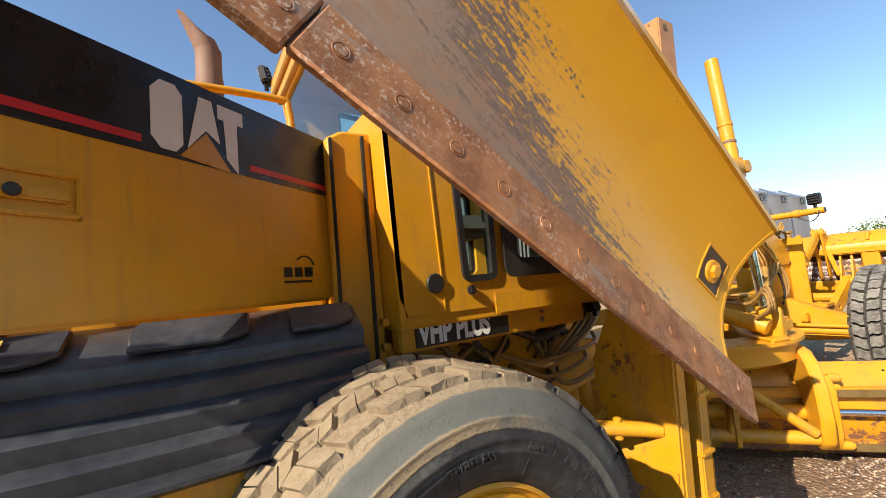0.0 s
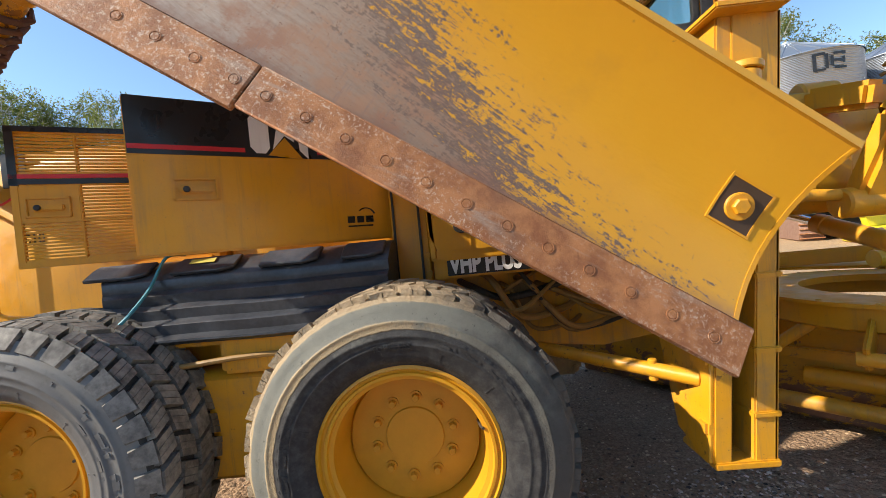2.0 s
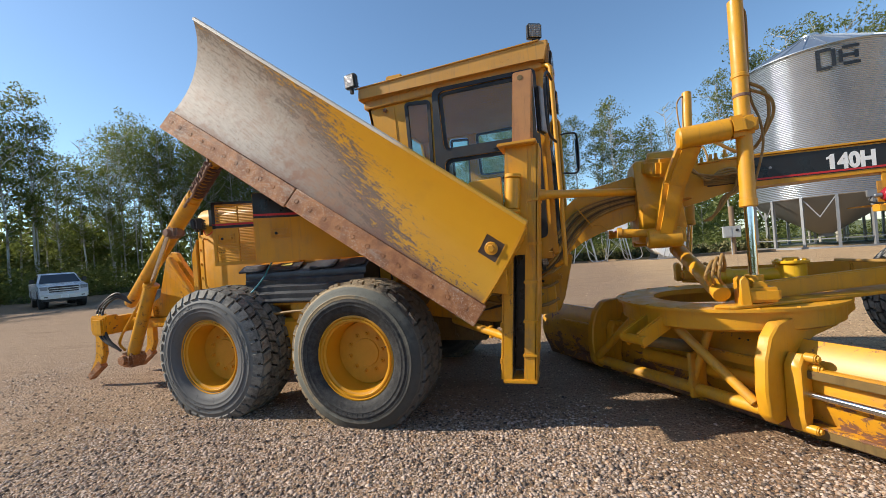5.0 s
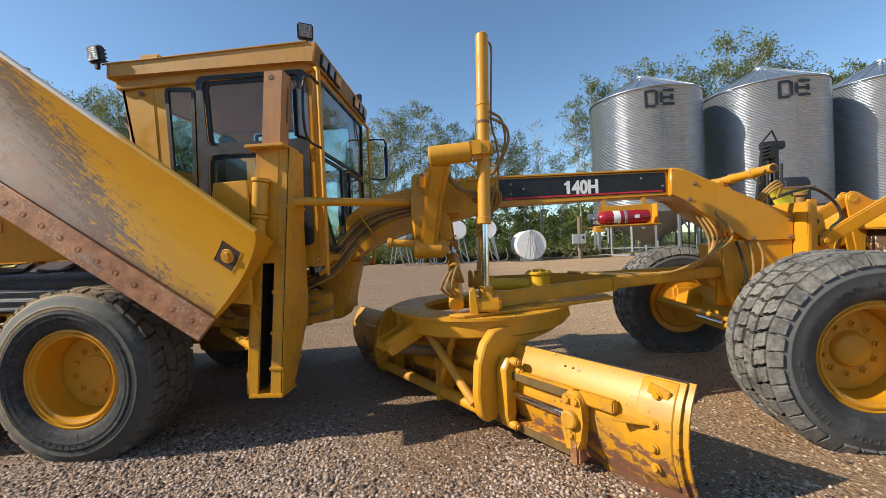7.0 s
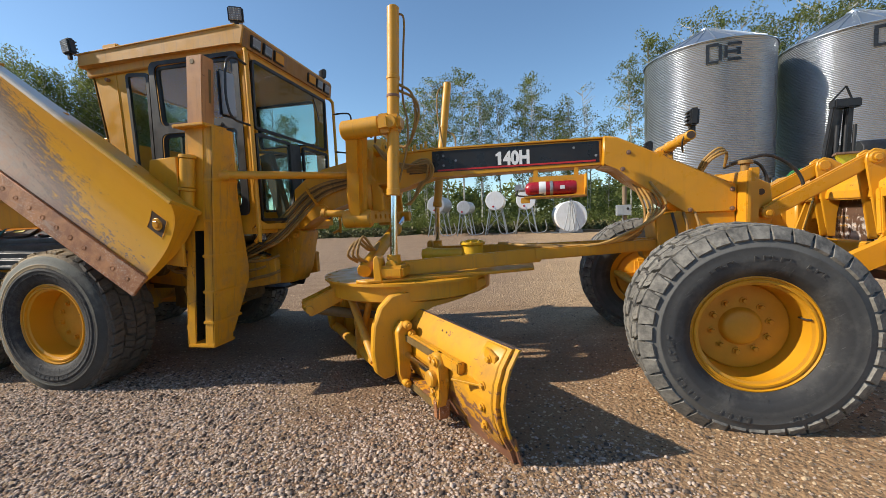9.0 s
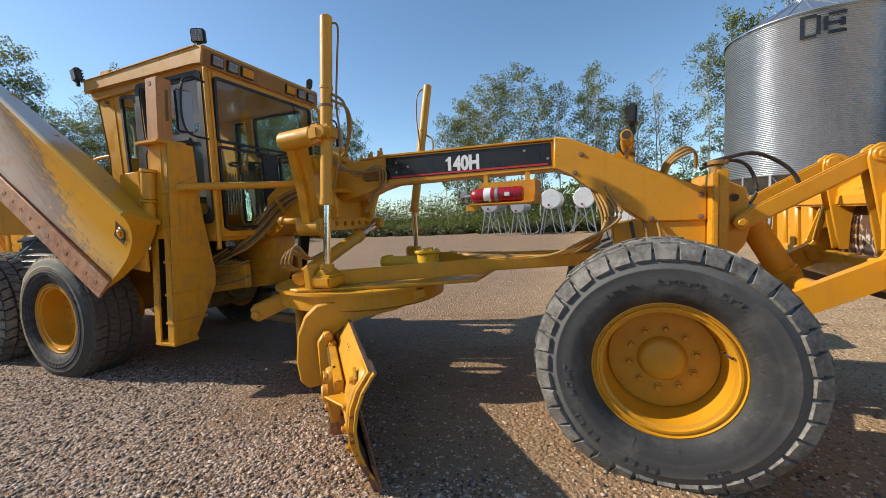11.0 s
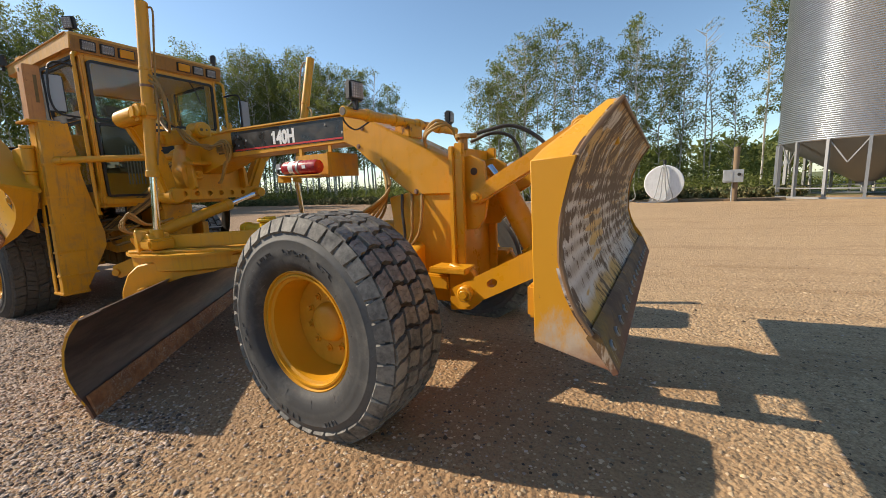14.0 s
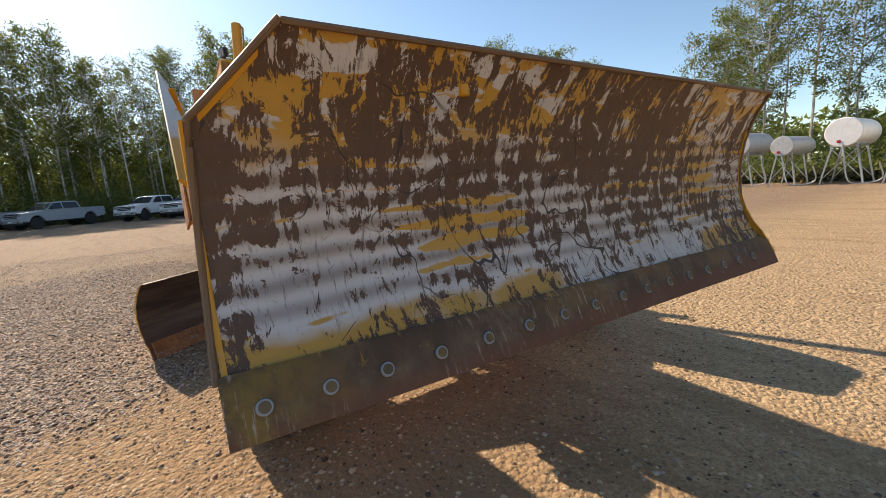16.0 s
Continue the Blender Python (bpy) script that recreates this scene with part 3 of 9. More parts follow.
def bevelled(bm, geom, w, seg=2):
    if w > 0:
        edges = list({e for v in geom for e in v.link_edges})
        bmesh.ops.bevel(bm, geom=edges, offset=w, segments=seg, affect="EDGES", clamp_overlap=True)


def box(bm, lo, hi, bev=0.006, m=None):
    """A box between two corners, with rounded edges, moved by m."""
    lo, hi = Vector(lo), Vector(hi)
    r = bmesh.ops.create_cube(bm, size=1, matrix=Matrix.Translation((lo + hi) / 2) @ Matrix.Diagonal((*(hi - lo), 1)))
    vs = r["verts"]
    if m:
        bmesh.ops.transform(bm, matrix=m, verts=vs)
    bevelled(bm, vs, bev)
    return bm


def bar(bm, a, b, w, h, bev=0.006, up=(0, 0, 1)):
    """A rectangular bar from a to b, w wide and h high."""
    a, b = Vector(a), Vector(b)
    d = (b - a).normalized()
    s = d.cross(Vector(up)).normalized()
    u = s.cross(d)
    m = Matrix((d, s, u)).transposed().to_4x4()
    m.translation = (a + b) / 2
    l = (b - a).length
    return box(bm, (-l / 2, -w / 2, -h / 2), (l / 2, w / 2, h / 2), bev, m)


def prism(bm, pts, axis, a, b, bev=0.004):
    """A polygon in the plane across axis, drawn out from a to b. Points are in the order of the other two axes."""
    def at(p, v):
        q = list(p)
        q.insert("xyz".index(axis), v)
        return q
    lo = [bm.verts.new(at(p, a)) for p in pts]
    hi = [bm.verts.new(at(p, b)) for p in pts]
    k = len(pts)
    bm.faces.new(lo)
    bm.faces.new(hi[::-1])
    for i in range(k):
        bm.faces.new((lo[i], hi[i], hi[(i + 1) % k], lo[(i + 1) % k]))
    bevelled(bm, lo + hi, bev, 1)
    return bm


def rod(bm, a, b, r, seg=16, r2=None, bev=0.004):
    """A round bar from a to b."""
    a, b = Vector(a), Vector(b)
    d = b - a
    q = Vector((0, 0, 1)).rotation_difference(d.normalized()).to_matrix().to_4x4()
    q.translation = (a + b) / 2
    r2 = r if r2 is None else r2
    res = bmesh.ops.create_cone(bm, cap_ends=True, segments=seg, radius1=r, radius2=r2, depth=d.length, matrix=q)
    if bev:
        caps = {e for v in res["verts"] for f in v.link_faces if len(f.verts) == seg for e in f.edges}
        bmesh.ops.bevel(bm, geom=list(caps), offset=bev, segments=1, affect="EDGES", clamp_overlap=True)
    return bm


def bolt(bm, p, d, r=0.016, h=0.014, seg=6):
    p, d = Vector(p), Vector(d).normalized()
    rod(bm, p - d * 0.004, p + d * h, r, seg, bev=r * 0.15)
    rod(bm, p - d * 0.004, p + d * h * 0.25, r * 1.45, 12, bev=0)
    return bm


def spline(pts, n=8):
    """Points on a smooth line through pts."""
    p = [Vector(q) for q in pts]
    p = [p[0] * 2 - p[1]] + p + [p[-1] * 2 - p[-2]]
    out = []
    for i in range(1, len(p) - 2):
        for k in range(n):
            t = k / n
            a, b, c, d = p[i - 1:i + 3]
            out.append(0.5 * (2 * b + (c - a) * t + (2 * a - 5 * b + 4 * c - d) * t * t + (3 * b - a - 3 * c + d) * t ** 3))
    return out + [p[-2]]


def tube(bm, pts, r, seg=8, n=8, curved=True, radii=None):
    """A round tube along a line."""
    ps = spline(pts, n) if curved else [Vector(p) for p in pts]
    up, rings = Vector((0.13, 0.21, 0.97)), []
    for i, p in enumerate(ps):
        d = (ps[min(i + 1, len(ps) - 1)] - ps[max(i - 1, 0)]).normalized()
        s = d.cross(up)
        s = s.normalized() if s.length > 1e-4 else d.orthogonal().normalized()
        u = s.cross(d)
        rr = radii(i / (len(ps) - 1)) if radii else r
        rings.append([bm.verts.new(p + (s * math.cos(a) + u * math.sin(a)) * rr) for a in (2 * math.pi * k / seg for k in range(seg))])
    for a, b in zip(rings, rings[1:]):
        for k in range(seg):
            bm.faces.new((a[k], a[(k + 1) % seg], b[(k + 1) % seg], b[k]))
    bm.faces.new(rings[0][::-1])
    bm.faces.new(rings[-1])
    return bm


def lathe(bm, prof, c, seg=48, axis="y", closed=False, caps=True):
    """Turns (radius, offset along the axis) round an axis through c."""
    c = Vector(c)
    rings = []
    for r, o in prof:
        ring = []
        for k in range(seg):
            a = 2 * math.pi * k / seg
            p = {"y": (r * math.cos(a), o, r * math.sin(a)), "z": (r * math.cos(a), r * math.sin(a), o), "x": (o, r * math.cos(a), r * math.sin(a))}[axis]
            ring.append(bm.verts.new(c + Vector(p)))
        rings.append(ring)
    pairs = list(zip(rings, rings[1:])) + ([(rings[-1], rings[0])] if closed else [])
    for a, b in pairs:
        for k in range(seg):
            bm.faces.new((a[k], a[(k + 1) % seg], b[(k + 1) % seg], b[k]))
    if caps and not closed:
        for ring in (rings[0], rings[-1]):
            if (ring[0].co - ring[seg // 2].co).length > 0.004:
                bm.faces.new(ring)
    return bm


def shell(bm, front, back):
    """A closed plate between two equal grids of points."""
    nu, nv = len(front), len(front[0])
    f = [[bm.verts.new(p) for p in row] for row in front]
    k = [[bm.verts.new(p) for p in row] for row in back]
    for i in range(nu - 1):
        for j in range(nv - 1):
            bm.faces.new((f[i][j], f[i + 1][j], f[i + 1][j + 1], f[i][j + 1]))
            bm.faces.new((k[i][j], k[i][j + 1], k[i + 1][j + 1], k[i + 1][j]))
    for i in range(nu - 1):
        for j in (0, nv - 1):
            bm.faces.new((f[i][j], f[i + 1][j], k[i + 1][j], k[i][j]))
    for j in range(nv - 1):
        for i in (0, nu - 1):
            bm.faces.new((f[i][j], f[i][j + 1], k[i][j + 1], k[i][j]))
    return bm


def lettering(text, size, m, material, parent, name="lettering", bold=0.0, label="", squeeze=1.0):
    """Words in the built-in font, as a thin mesh; m lays x along the words and z out of the surface."""
    cu = bpy.data.curves.new(name, "FONT")
    cu.body, cu.size, cu.extrude, cu.offset = text, size, 0.0015, bold
    ob = new(name, cu)
    dg = bpy.context.evaluated_depsgraph_get()
    me = bpy.data.meshes.new_from_object(ob.evaluated_get(dg))
    bpy.data.objects.remove(ob)
    me.transform(m @ Matrix.Diagonal((squeeze, 1, 1, 1)))
    me.materials.clear()
    me.materials.append(material)
    return part(name, me, material, parent, label)


def facing(origin, right, up):
    """The frame whose x runs right and y up on a surface."""
    r, u = Vector(right).normalized(), Vector(up).normalized()
    m = Matrix((r, u, r.cross(u))).transposed().to_4x4()
    m.translation = origin
    return m


def flat(bm, m, pts, t=0.002):
    """A thin plate with the given outline on the surface m."""
    lo = [bm.verts.new(m @ Vector((x, y, 0))) for x, y in pts]
    hi = [bm.verts.new(m @ Vector((x, y, t))) for x, y in pts]
    bm.faces.new(lo[::-1])
    bm.faces.new(hi)
    for i in range(len(pts)):
        j = (i + 1) % len(pts)
        bm.faces.new((lo[i], lo[j], hi[j], hi[i]))
    return bm


# ---- the yard ----
def ground_z(x, y):
    d = math.hypot(x - 3, y + 0.5)
    return 0.05 * (noise.noise((x * 0.25, y * 0.25, 1.7))) * min(1, max(0, (d - 3.5) / 8)) + 0.012 * noise.noise((x * 1.3, y * 1.3, 5.1)) * min(1, max(0.15, (d - 3.0) / 4))


def build_ground():
    xs = np.unique(np.concatenate([np.arange(-12, 16, 0.35), np.linspace(-60, 60, 80), [-2500, -800, -300, -120, 120, 300, 800, 2500]]))
    ys = np.unique(np.concatenate([np.arange(-8, 14, 0.35), np.linspace(-60, 60, 80), [-2500, -800, -300, -120, 120, 300, 800, 2500]]))
    v = [(x, y, ground_z(x, y)) for x in xs for y in ys]
    ny = len(ys)
    f = [(i * ny + j, (i + 1) * ny + j, (i + 1) * ny + j + 1, i * ny + j + 1) for i in range(len(xs) - 1) for j in range(ny - 1)]
    me = bpy.data.meshes.new("ground")
    me.from_pydata(v, [], f)
    me.materials.append(M["ground"])
    me.polygons.foreach_set("use_smooth", [True] * len(f))
    solo("ground", me, None, "tan packed gravel yard with tyre marks", "ground", "structure")


build_ground()


def gravel(name, count, seed, region, size, label, plain=False):
    """Loose stones: each a small uneven lump half sunk in the ground; the plain ones are mere five-sided chips."""
    rng = np.random.default_rng(seed)
    base = np.array([(1, 0, 0), (0, 1, 0), (-1, 0, 0), (0, -1, 0), (0, 0, 1), (0, 0, -1), (0.6, 0.6, 0.55), (-0.6, -0.6, 0.55), (0.6, -0.6, 0.5), (-0.6, 0.6, 0.5)], float)
    tri = [(0, 6, 8), (0, 1, 6), (1, 9, 6), (1, 2, 9), (2, 7, 9), (2, 3, 7), (3, 8, 7), (3, 0, 8), (4, 8, 6), (4, 6, 9), (4, 9, 7), (4, 7, 8)]
    if plain:
        base = np.array([(1, 0, -0.3), (0.3, 0.95, -0.2), (-0.8, 0.6, -0.3), (-0.8, -0.6, -0.2), (0.3, -0.95, -0.3), (0.1, 0.1, 0.85)])
        tri = [(k, (k + 1) % 5, 5) for k in range(5)]
    pts = region(rng, count)
    k = len(pts)
    s = size[0] + (size[1] - size[0]) * rng.random(k) ** 1.9
    sc = s[:, None] * rng.uniform(0.7, 1.25, (k, 3)) * np.array([1, 1, 0.62])
    a = rng.random(k) * 6.283
    jit = base[None] * rng.uniform(0.78, 1.2, (k, len(base), 1)) * sc[:, None]
    ca, sa = np.cos(a)[:, None], np.sin(a)[:, None]
    x = jit[..., 0] * ca - jit[..., 1] * sa
    y = jit[..., 0] * sa + jit[..., 1] * ca
    gz = np.array([ground_z(p[0], p[1]) for p in pts])
    v = np.stack([x + pts[:, :1], y + pts[:, 1:2], jit[..., 2] + (gz + s * 0.25)[:, None]], -1).reshape(-1, 3)
    f = (np.array(tri)[None] + (np.arange(k) * len(base))[:, None, None]).reshape(-1, 3)
    me = bpy.data.meshes.new(name)
    me.vertices.add(len(v))
    me.vertices.foreach_set("co", v.ravel())
    me.loops.add(f.size)
    me.loops.foreach_set("vertex_index", f.ravel().astype(np.int32))
    me.polygons.add(len(f))
    me.polygons.foreach_set("loop_start", np.arange(0, f.size, 3, dtype=np.int32))
    me.update(calc_edges=True)
    me.materials.append(M["grit" if name in ("grit", "scattered_stones") else "stone"])
    solo(name, me, None, label, "gravel", "stuff")


def near_path(rng, k):
    """The gravel bank on the machine's right-hand side, thinning out under it and forwards."""
    x = rng.uniform(-6.5, 8.5, k * 5)
    y = rng.uniform(-6.0, 2.0, k * 5)
    edge = -0.9 - 0.10 * x + 0.35 * np.sin(x * 1.7) + 0.25 * np.sin(x * 4.1 + 1)
    edge = np.where(x > 3.3, edge - (x - 3.3) * 0.80, edge)
    dens = np.clip((edge - y) / 0.9 + 0.5, 0.05, 1)
    near = np.clip(1.9 - np.hypot(np.maximum(np.abs(x - 2.6) - 2.6, 0), (y + 2.7) * 1.25) / 1.7, 0.10, 1)
    ok = rng.random(k * 5) < dens * near
    return np.stack([x, y], 1)[ok][:k]


def whole_yard(rng, k):
    r = 3 + 24 * rng.random(k) ** 1.4
    a = rng.uniform(0, 6.283, k)
    return np.stack([3 + r * np.cos(a), r * np.sin(a) * 0.9], 1)


gravel("gravel_fines", 170000, 14, near_path, (0.005, 0.012), "small crushed gravel between the larger stones", True)
gravel("gravel", 44000, 4, near_path, (0.007, 0.0175), "loose pinkish grey crushed gravel beside the machine")


def front_yard(rng, k):
    """Loose grit thick round the front wheels, thinner further out."""
    r = 9.5 * rng.random(k) ** 0.85
    a = rng.uniform(0, 6.283, k)
    return np.stack([6.2 + r * np.cos(a), -2.6 + r * np.sin(a) * 0.8], 1)


gravel("grit", 90000, 6, front_yard, (0.004, 0.013), "fine tan grit over the packed dirt", True)
gravel("scattered_stones", 9000, 9, whole_yard, (0.006, 0.020), "sparse pebbles scattered over packed dirt", True)


# ---- motor grader ----
grader = thing("motor_grader", (2.0, 0.0, 0.0), "yellow motor grader with open engine doors on gravel", "grader")


SIDE = [(0.330, 0.62), (0.345, 0.80), (0.372, 0.90), (0.378, 0.94), (0.41, 1.0), (0.438, 1.022), (0.441, 1.034), (0.448, 1.034), (0.451, 1.028), (0.47, 1.045), (0.475, 1.060), (0.482, 1.058), (0.487, 1.042), (0.523, 1.022), (0.527, 1.032), (0.534, 1.026), (0.538, 1.008), (0.57, 0.97)]


def side_y(r, h):
    """How far the flank bulges at radius r."""
    for (a, ya), (b, yb) in zip(SIDE, SIDE[1:]):
        if a <= r <= b:
            return h * (ya + (yb - ya) * (r - a) / (b - a))
    return h * SIDE[-1][1]


PLAIN_SIDE = [(0.330, 0.62), (0.345, 0.80), (0.372, 0.90), (0.378, 0.94), (0.41, 1.0), (0.45, 1.033), (0.487, 1.043), (0.523, 1.024), (0.527, 1.030), (0.532, 1.027), (0.536, 1.011), (0.57, 0.97)]


def carcass_mesh(R, w, deep=0.030, side=None):
    """The tyre's body round y, with beads, moulded rings and bulged flanks."""
    h, r0 = w / 2, R - deep
    prof = [(r, o * h) for r, o in side or SIDE] + [(r0 - 0.015, h * 0.91), (r0, h * 0.82), (r0 + 0.006, 0.0)]
    return lathe(B(), prof + [(r, -o) for r, o in prof[-2::-1]], (0, 0, 0), 80, caps=False)


def tread_mesh(R, w, blocks, seed, zig=False, jit=0.007, square=False, muddy=False):
    """Rows of tread blocks, each cut by fine sipes, and shoulder lugs."""
    rng = random.Random(seed)
    bm = B()
    h, r0 = w / 2, R - 0.028
    cols = [(-0.83, -0.455), (-0.395, -0.03), (0.03, 0.395), (0.455, 0.83)]
    shift = (0.0, 0.24, 0.12, 0.36) if square else (0.0, 0.5, 0.0, 0.5)
    cuts = 3 if zig or square else 2
    for ci, (a, b) in enumerate(cols):
        for k in range(blocks):
            t0 = (k + shift[ci]) / blocks * 2 * math.pi
            dt = 2 * math.pi / blocks * (0.405 if square else 0.43 if muddy else 0.415) * rng.uniform(0.94, 1.04)
            sk = (0.36 if zig else 0.16 if square else 0.26) * dt * (1 if ci in (0, 2) else -1)
            if square and ci in (0, 3):
                sk *= 2.2
            hh = R + rng.uniform(-jit, 0.003)
            bow = 0.10 * dt if square else 0.0
            for c in range(cuts):
                lo, hi = -1 + 2 * c / cuts, -1 + 2 * (c + 1) / cuts
                rows_ = []
                top_r = hh - rng.uniform(0, 0.003)
                for rr, sh in ((r0 - 0.03, 1.0), (top_r, 0.93)):
                    ring = []
                    us = (-1.0, -0.33, 0.33, 1.0) if square else (-1.0, 1.0)
                    for q in (lo, hi):
                        for i_, u in enumerate(us):
                            oo = (a + b) / 2 + u * (b - a) / 2 * sh
                            mid = (lo + hi) / 2
                            gap = 0.955
                            tt = t0 + (mid + (q - mid) * (sh if (abs(q) > 0.99 or not square) else gap)) * dt + sk * u + bow * (1 if i_ % 2 else -1)
                            r2 = rr - 0.020 * max(0, abs(oo) - 0.6)
                            ring.append((r2 * math.cos(tt), oo * h, r2 * math.sin(tt)))
                    m_ = len(us)
                    rows_.append([bm.verts.new(p) for p in ring[:m_] + ring[m_:][::-1]])
                lo_, up_ = rows_
                m_ = len(up_)
                for i in range(m_ // 2 - 1):
                    bm.faces.new((up_[i], up_[i + 1], up_[m_ - 2 - i], up_[m_ - 1 - i]))
                for i in range(m_):
                    bm.faces.new((lo_[i], lo_[(i + 1) % m_], up_[(i + 1) % m_], up_[i]))
    for side in (-1, 1) if jit < 0.01 else ():
        for k in range(blocks):
            t0 = (k + (0.0 if side < 0 else 0.5)) / blocks * 2 * math.pi
            dt = 2 * math.pi / blocks * (0.46 if square else 0.40)
            vs = []
            for rr, oo, lift in ((R - 0.012, 0.80, 0), (R - 0.085, 0.97, 0.010)):
                for q in (-1, 1):
                    tt = t0 + q * dt * (1 if lift == 0 else 0.8)
                    vs.append(bm.verts.new((rr * math.cos(tt), side * (oo * h + 0.014), rr * math.sin(tt))))
            for rr, oo in ((R - 0.055, 0.80), (R - 0.10, 0.95)):
                for q in (-1, 1):
                    tt = t0 + q * dt
                    vs.append(bm.verts.new((rr * math.cos(tt), side * oo * h, rr * math.sin(tt))))
            for f in ((0, 1, 3, 2), (0, 2, 6, 4), (1, 5, 7, 3), (2, 3, 7, 6), (0, 4, 5, 1)):
                bm.faces.new([vs[i] for i in f])
    return bm


def arc_bar(bm, h, a0, a1, r0, r1, lift=0.003):
    """A raised bar on the outer flank between two angles (degrees) and radii."""
    rows = []
    n_ = max(1, int(abs(a1 - a0) / 4))
    for i in range(n_ + 1):
        a = radians(a0 + (a1 - a0) * i / n_)
        rows.append([bm.verts.new((r * math.cos(a), -side_y(r, h) - l, r * math.sin(a))) for r, l in ((r0, -0.002), (r0, lift), (r1, lift), (r1, -0.002))])
    for p, q in zip(rows, rows[1:]):
        for k in range(3):
            bm.faces.new((p[k], p[k + 1], q[k + 1], q[k]))
    bm.faces.new(rows[0])
    bm.faces.new(rows[-1][::-1])


def flank_words(bm, h, words):
    """Rows of raised bars in place of moulded names: (start angle, letters, inner radius, height, width in degrees)."""
    for a0, k, r, hh, wd in words:
        for i in range(k):
            a = a0 - i * wd * 1.35
            arc_bar(bm, h, a, a - wd * 0.28, r, r + hh)
            arc_bar(bm, h, a - wd * 0.28, a - wd, r + (hh * 0.72 if i % 2 else 0.0), r + (hh if i % 2 else hh * 0.28))


def bent_word(text, size, r, centre, h, material, parent):
    """Raised letters bent round the wheel's axis on the outer flank."""
    cu = bpy.data.curves.new("lettering", "FONT")
    cu.body, cu.size, cu.extrude, cu.align_x = text, size, 0.002, "CENTER"
    ob = new("lettering", cu)
    me = bpy.data.meshes.new_from_object(ob.evaluated_get(bpy.context.evaluated_depsgraph_get()))
    bpy.data.objects.remove(ob)
    for v in me.vertices:
        a, rr = radians(centre) - v.co.x / r, r + v.co.y
        v.co = (rr * math.cos(a), -side_y(rr, h) - 0.002 - v.co.z, rr * math.sin(a))
    me.materials.clear()
    me.materials.append(material)
    o = new("lettering", me)
    o.parent = parent
    return tagged(o, "raised black moulded letters")


def rim_mesh(dome=False):
    """A dished steel wheel: flange rings, deep barrel and a hub disc set back from the outer face (towards -y)."""
    bm = B()
    lathe(bm, [(0.330, -0.10), (0.352, -0.176), (0.362, -0.190), (0.362, -0.206), (0.350, -0.210), (0.344, -0.196), (0.334, -0.194), (0.331, -0.203), (0.320, -0.203), (0.316, -0.186), (0.300, -0.178), (0.292, -0.10), (0.288, -0.012), (0.280, 0.004), (0.272, -0.010), (0.240, -0.012), (0.125, -0.010), (0.121, -0.018)] + ([(0.112, -0.040), (0.095, -0.052), (0.05, -0.058), (0.001, -0.060)] if dome else [(0.06, -0.019), (0.02, -0.019), (0.001, -0.019)]), (0, 0, 0), 64, caps=False)
    lathe(bm, [(0.330, -0.10), (0.335, 0.16), (0.36, 0.21), (0.30, 0.20), (0.29, 0.02)], (0, 0, 0), 40, caps=False)
    return bm


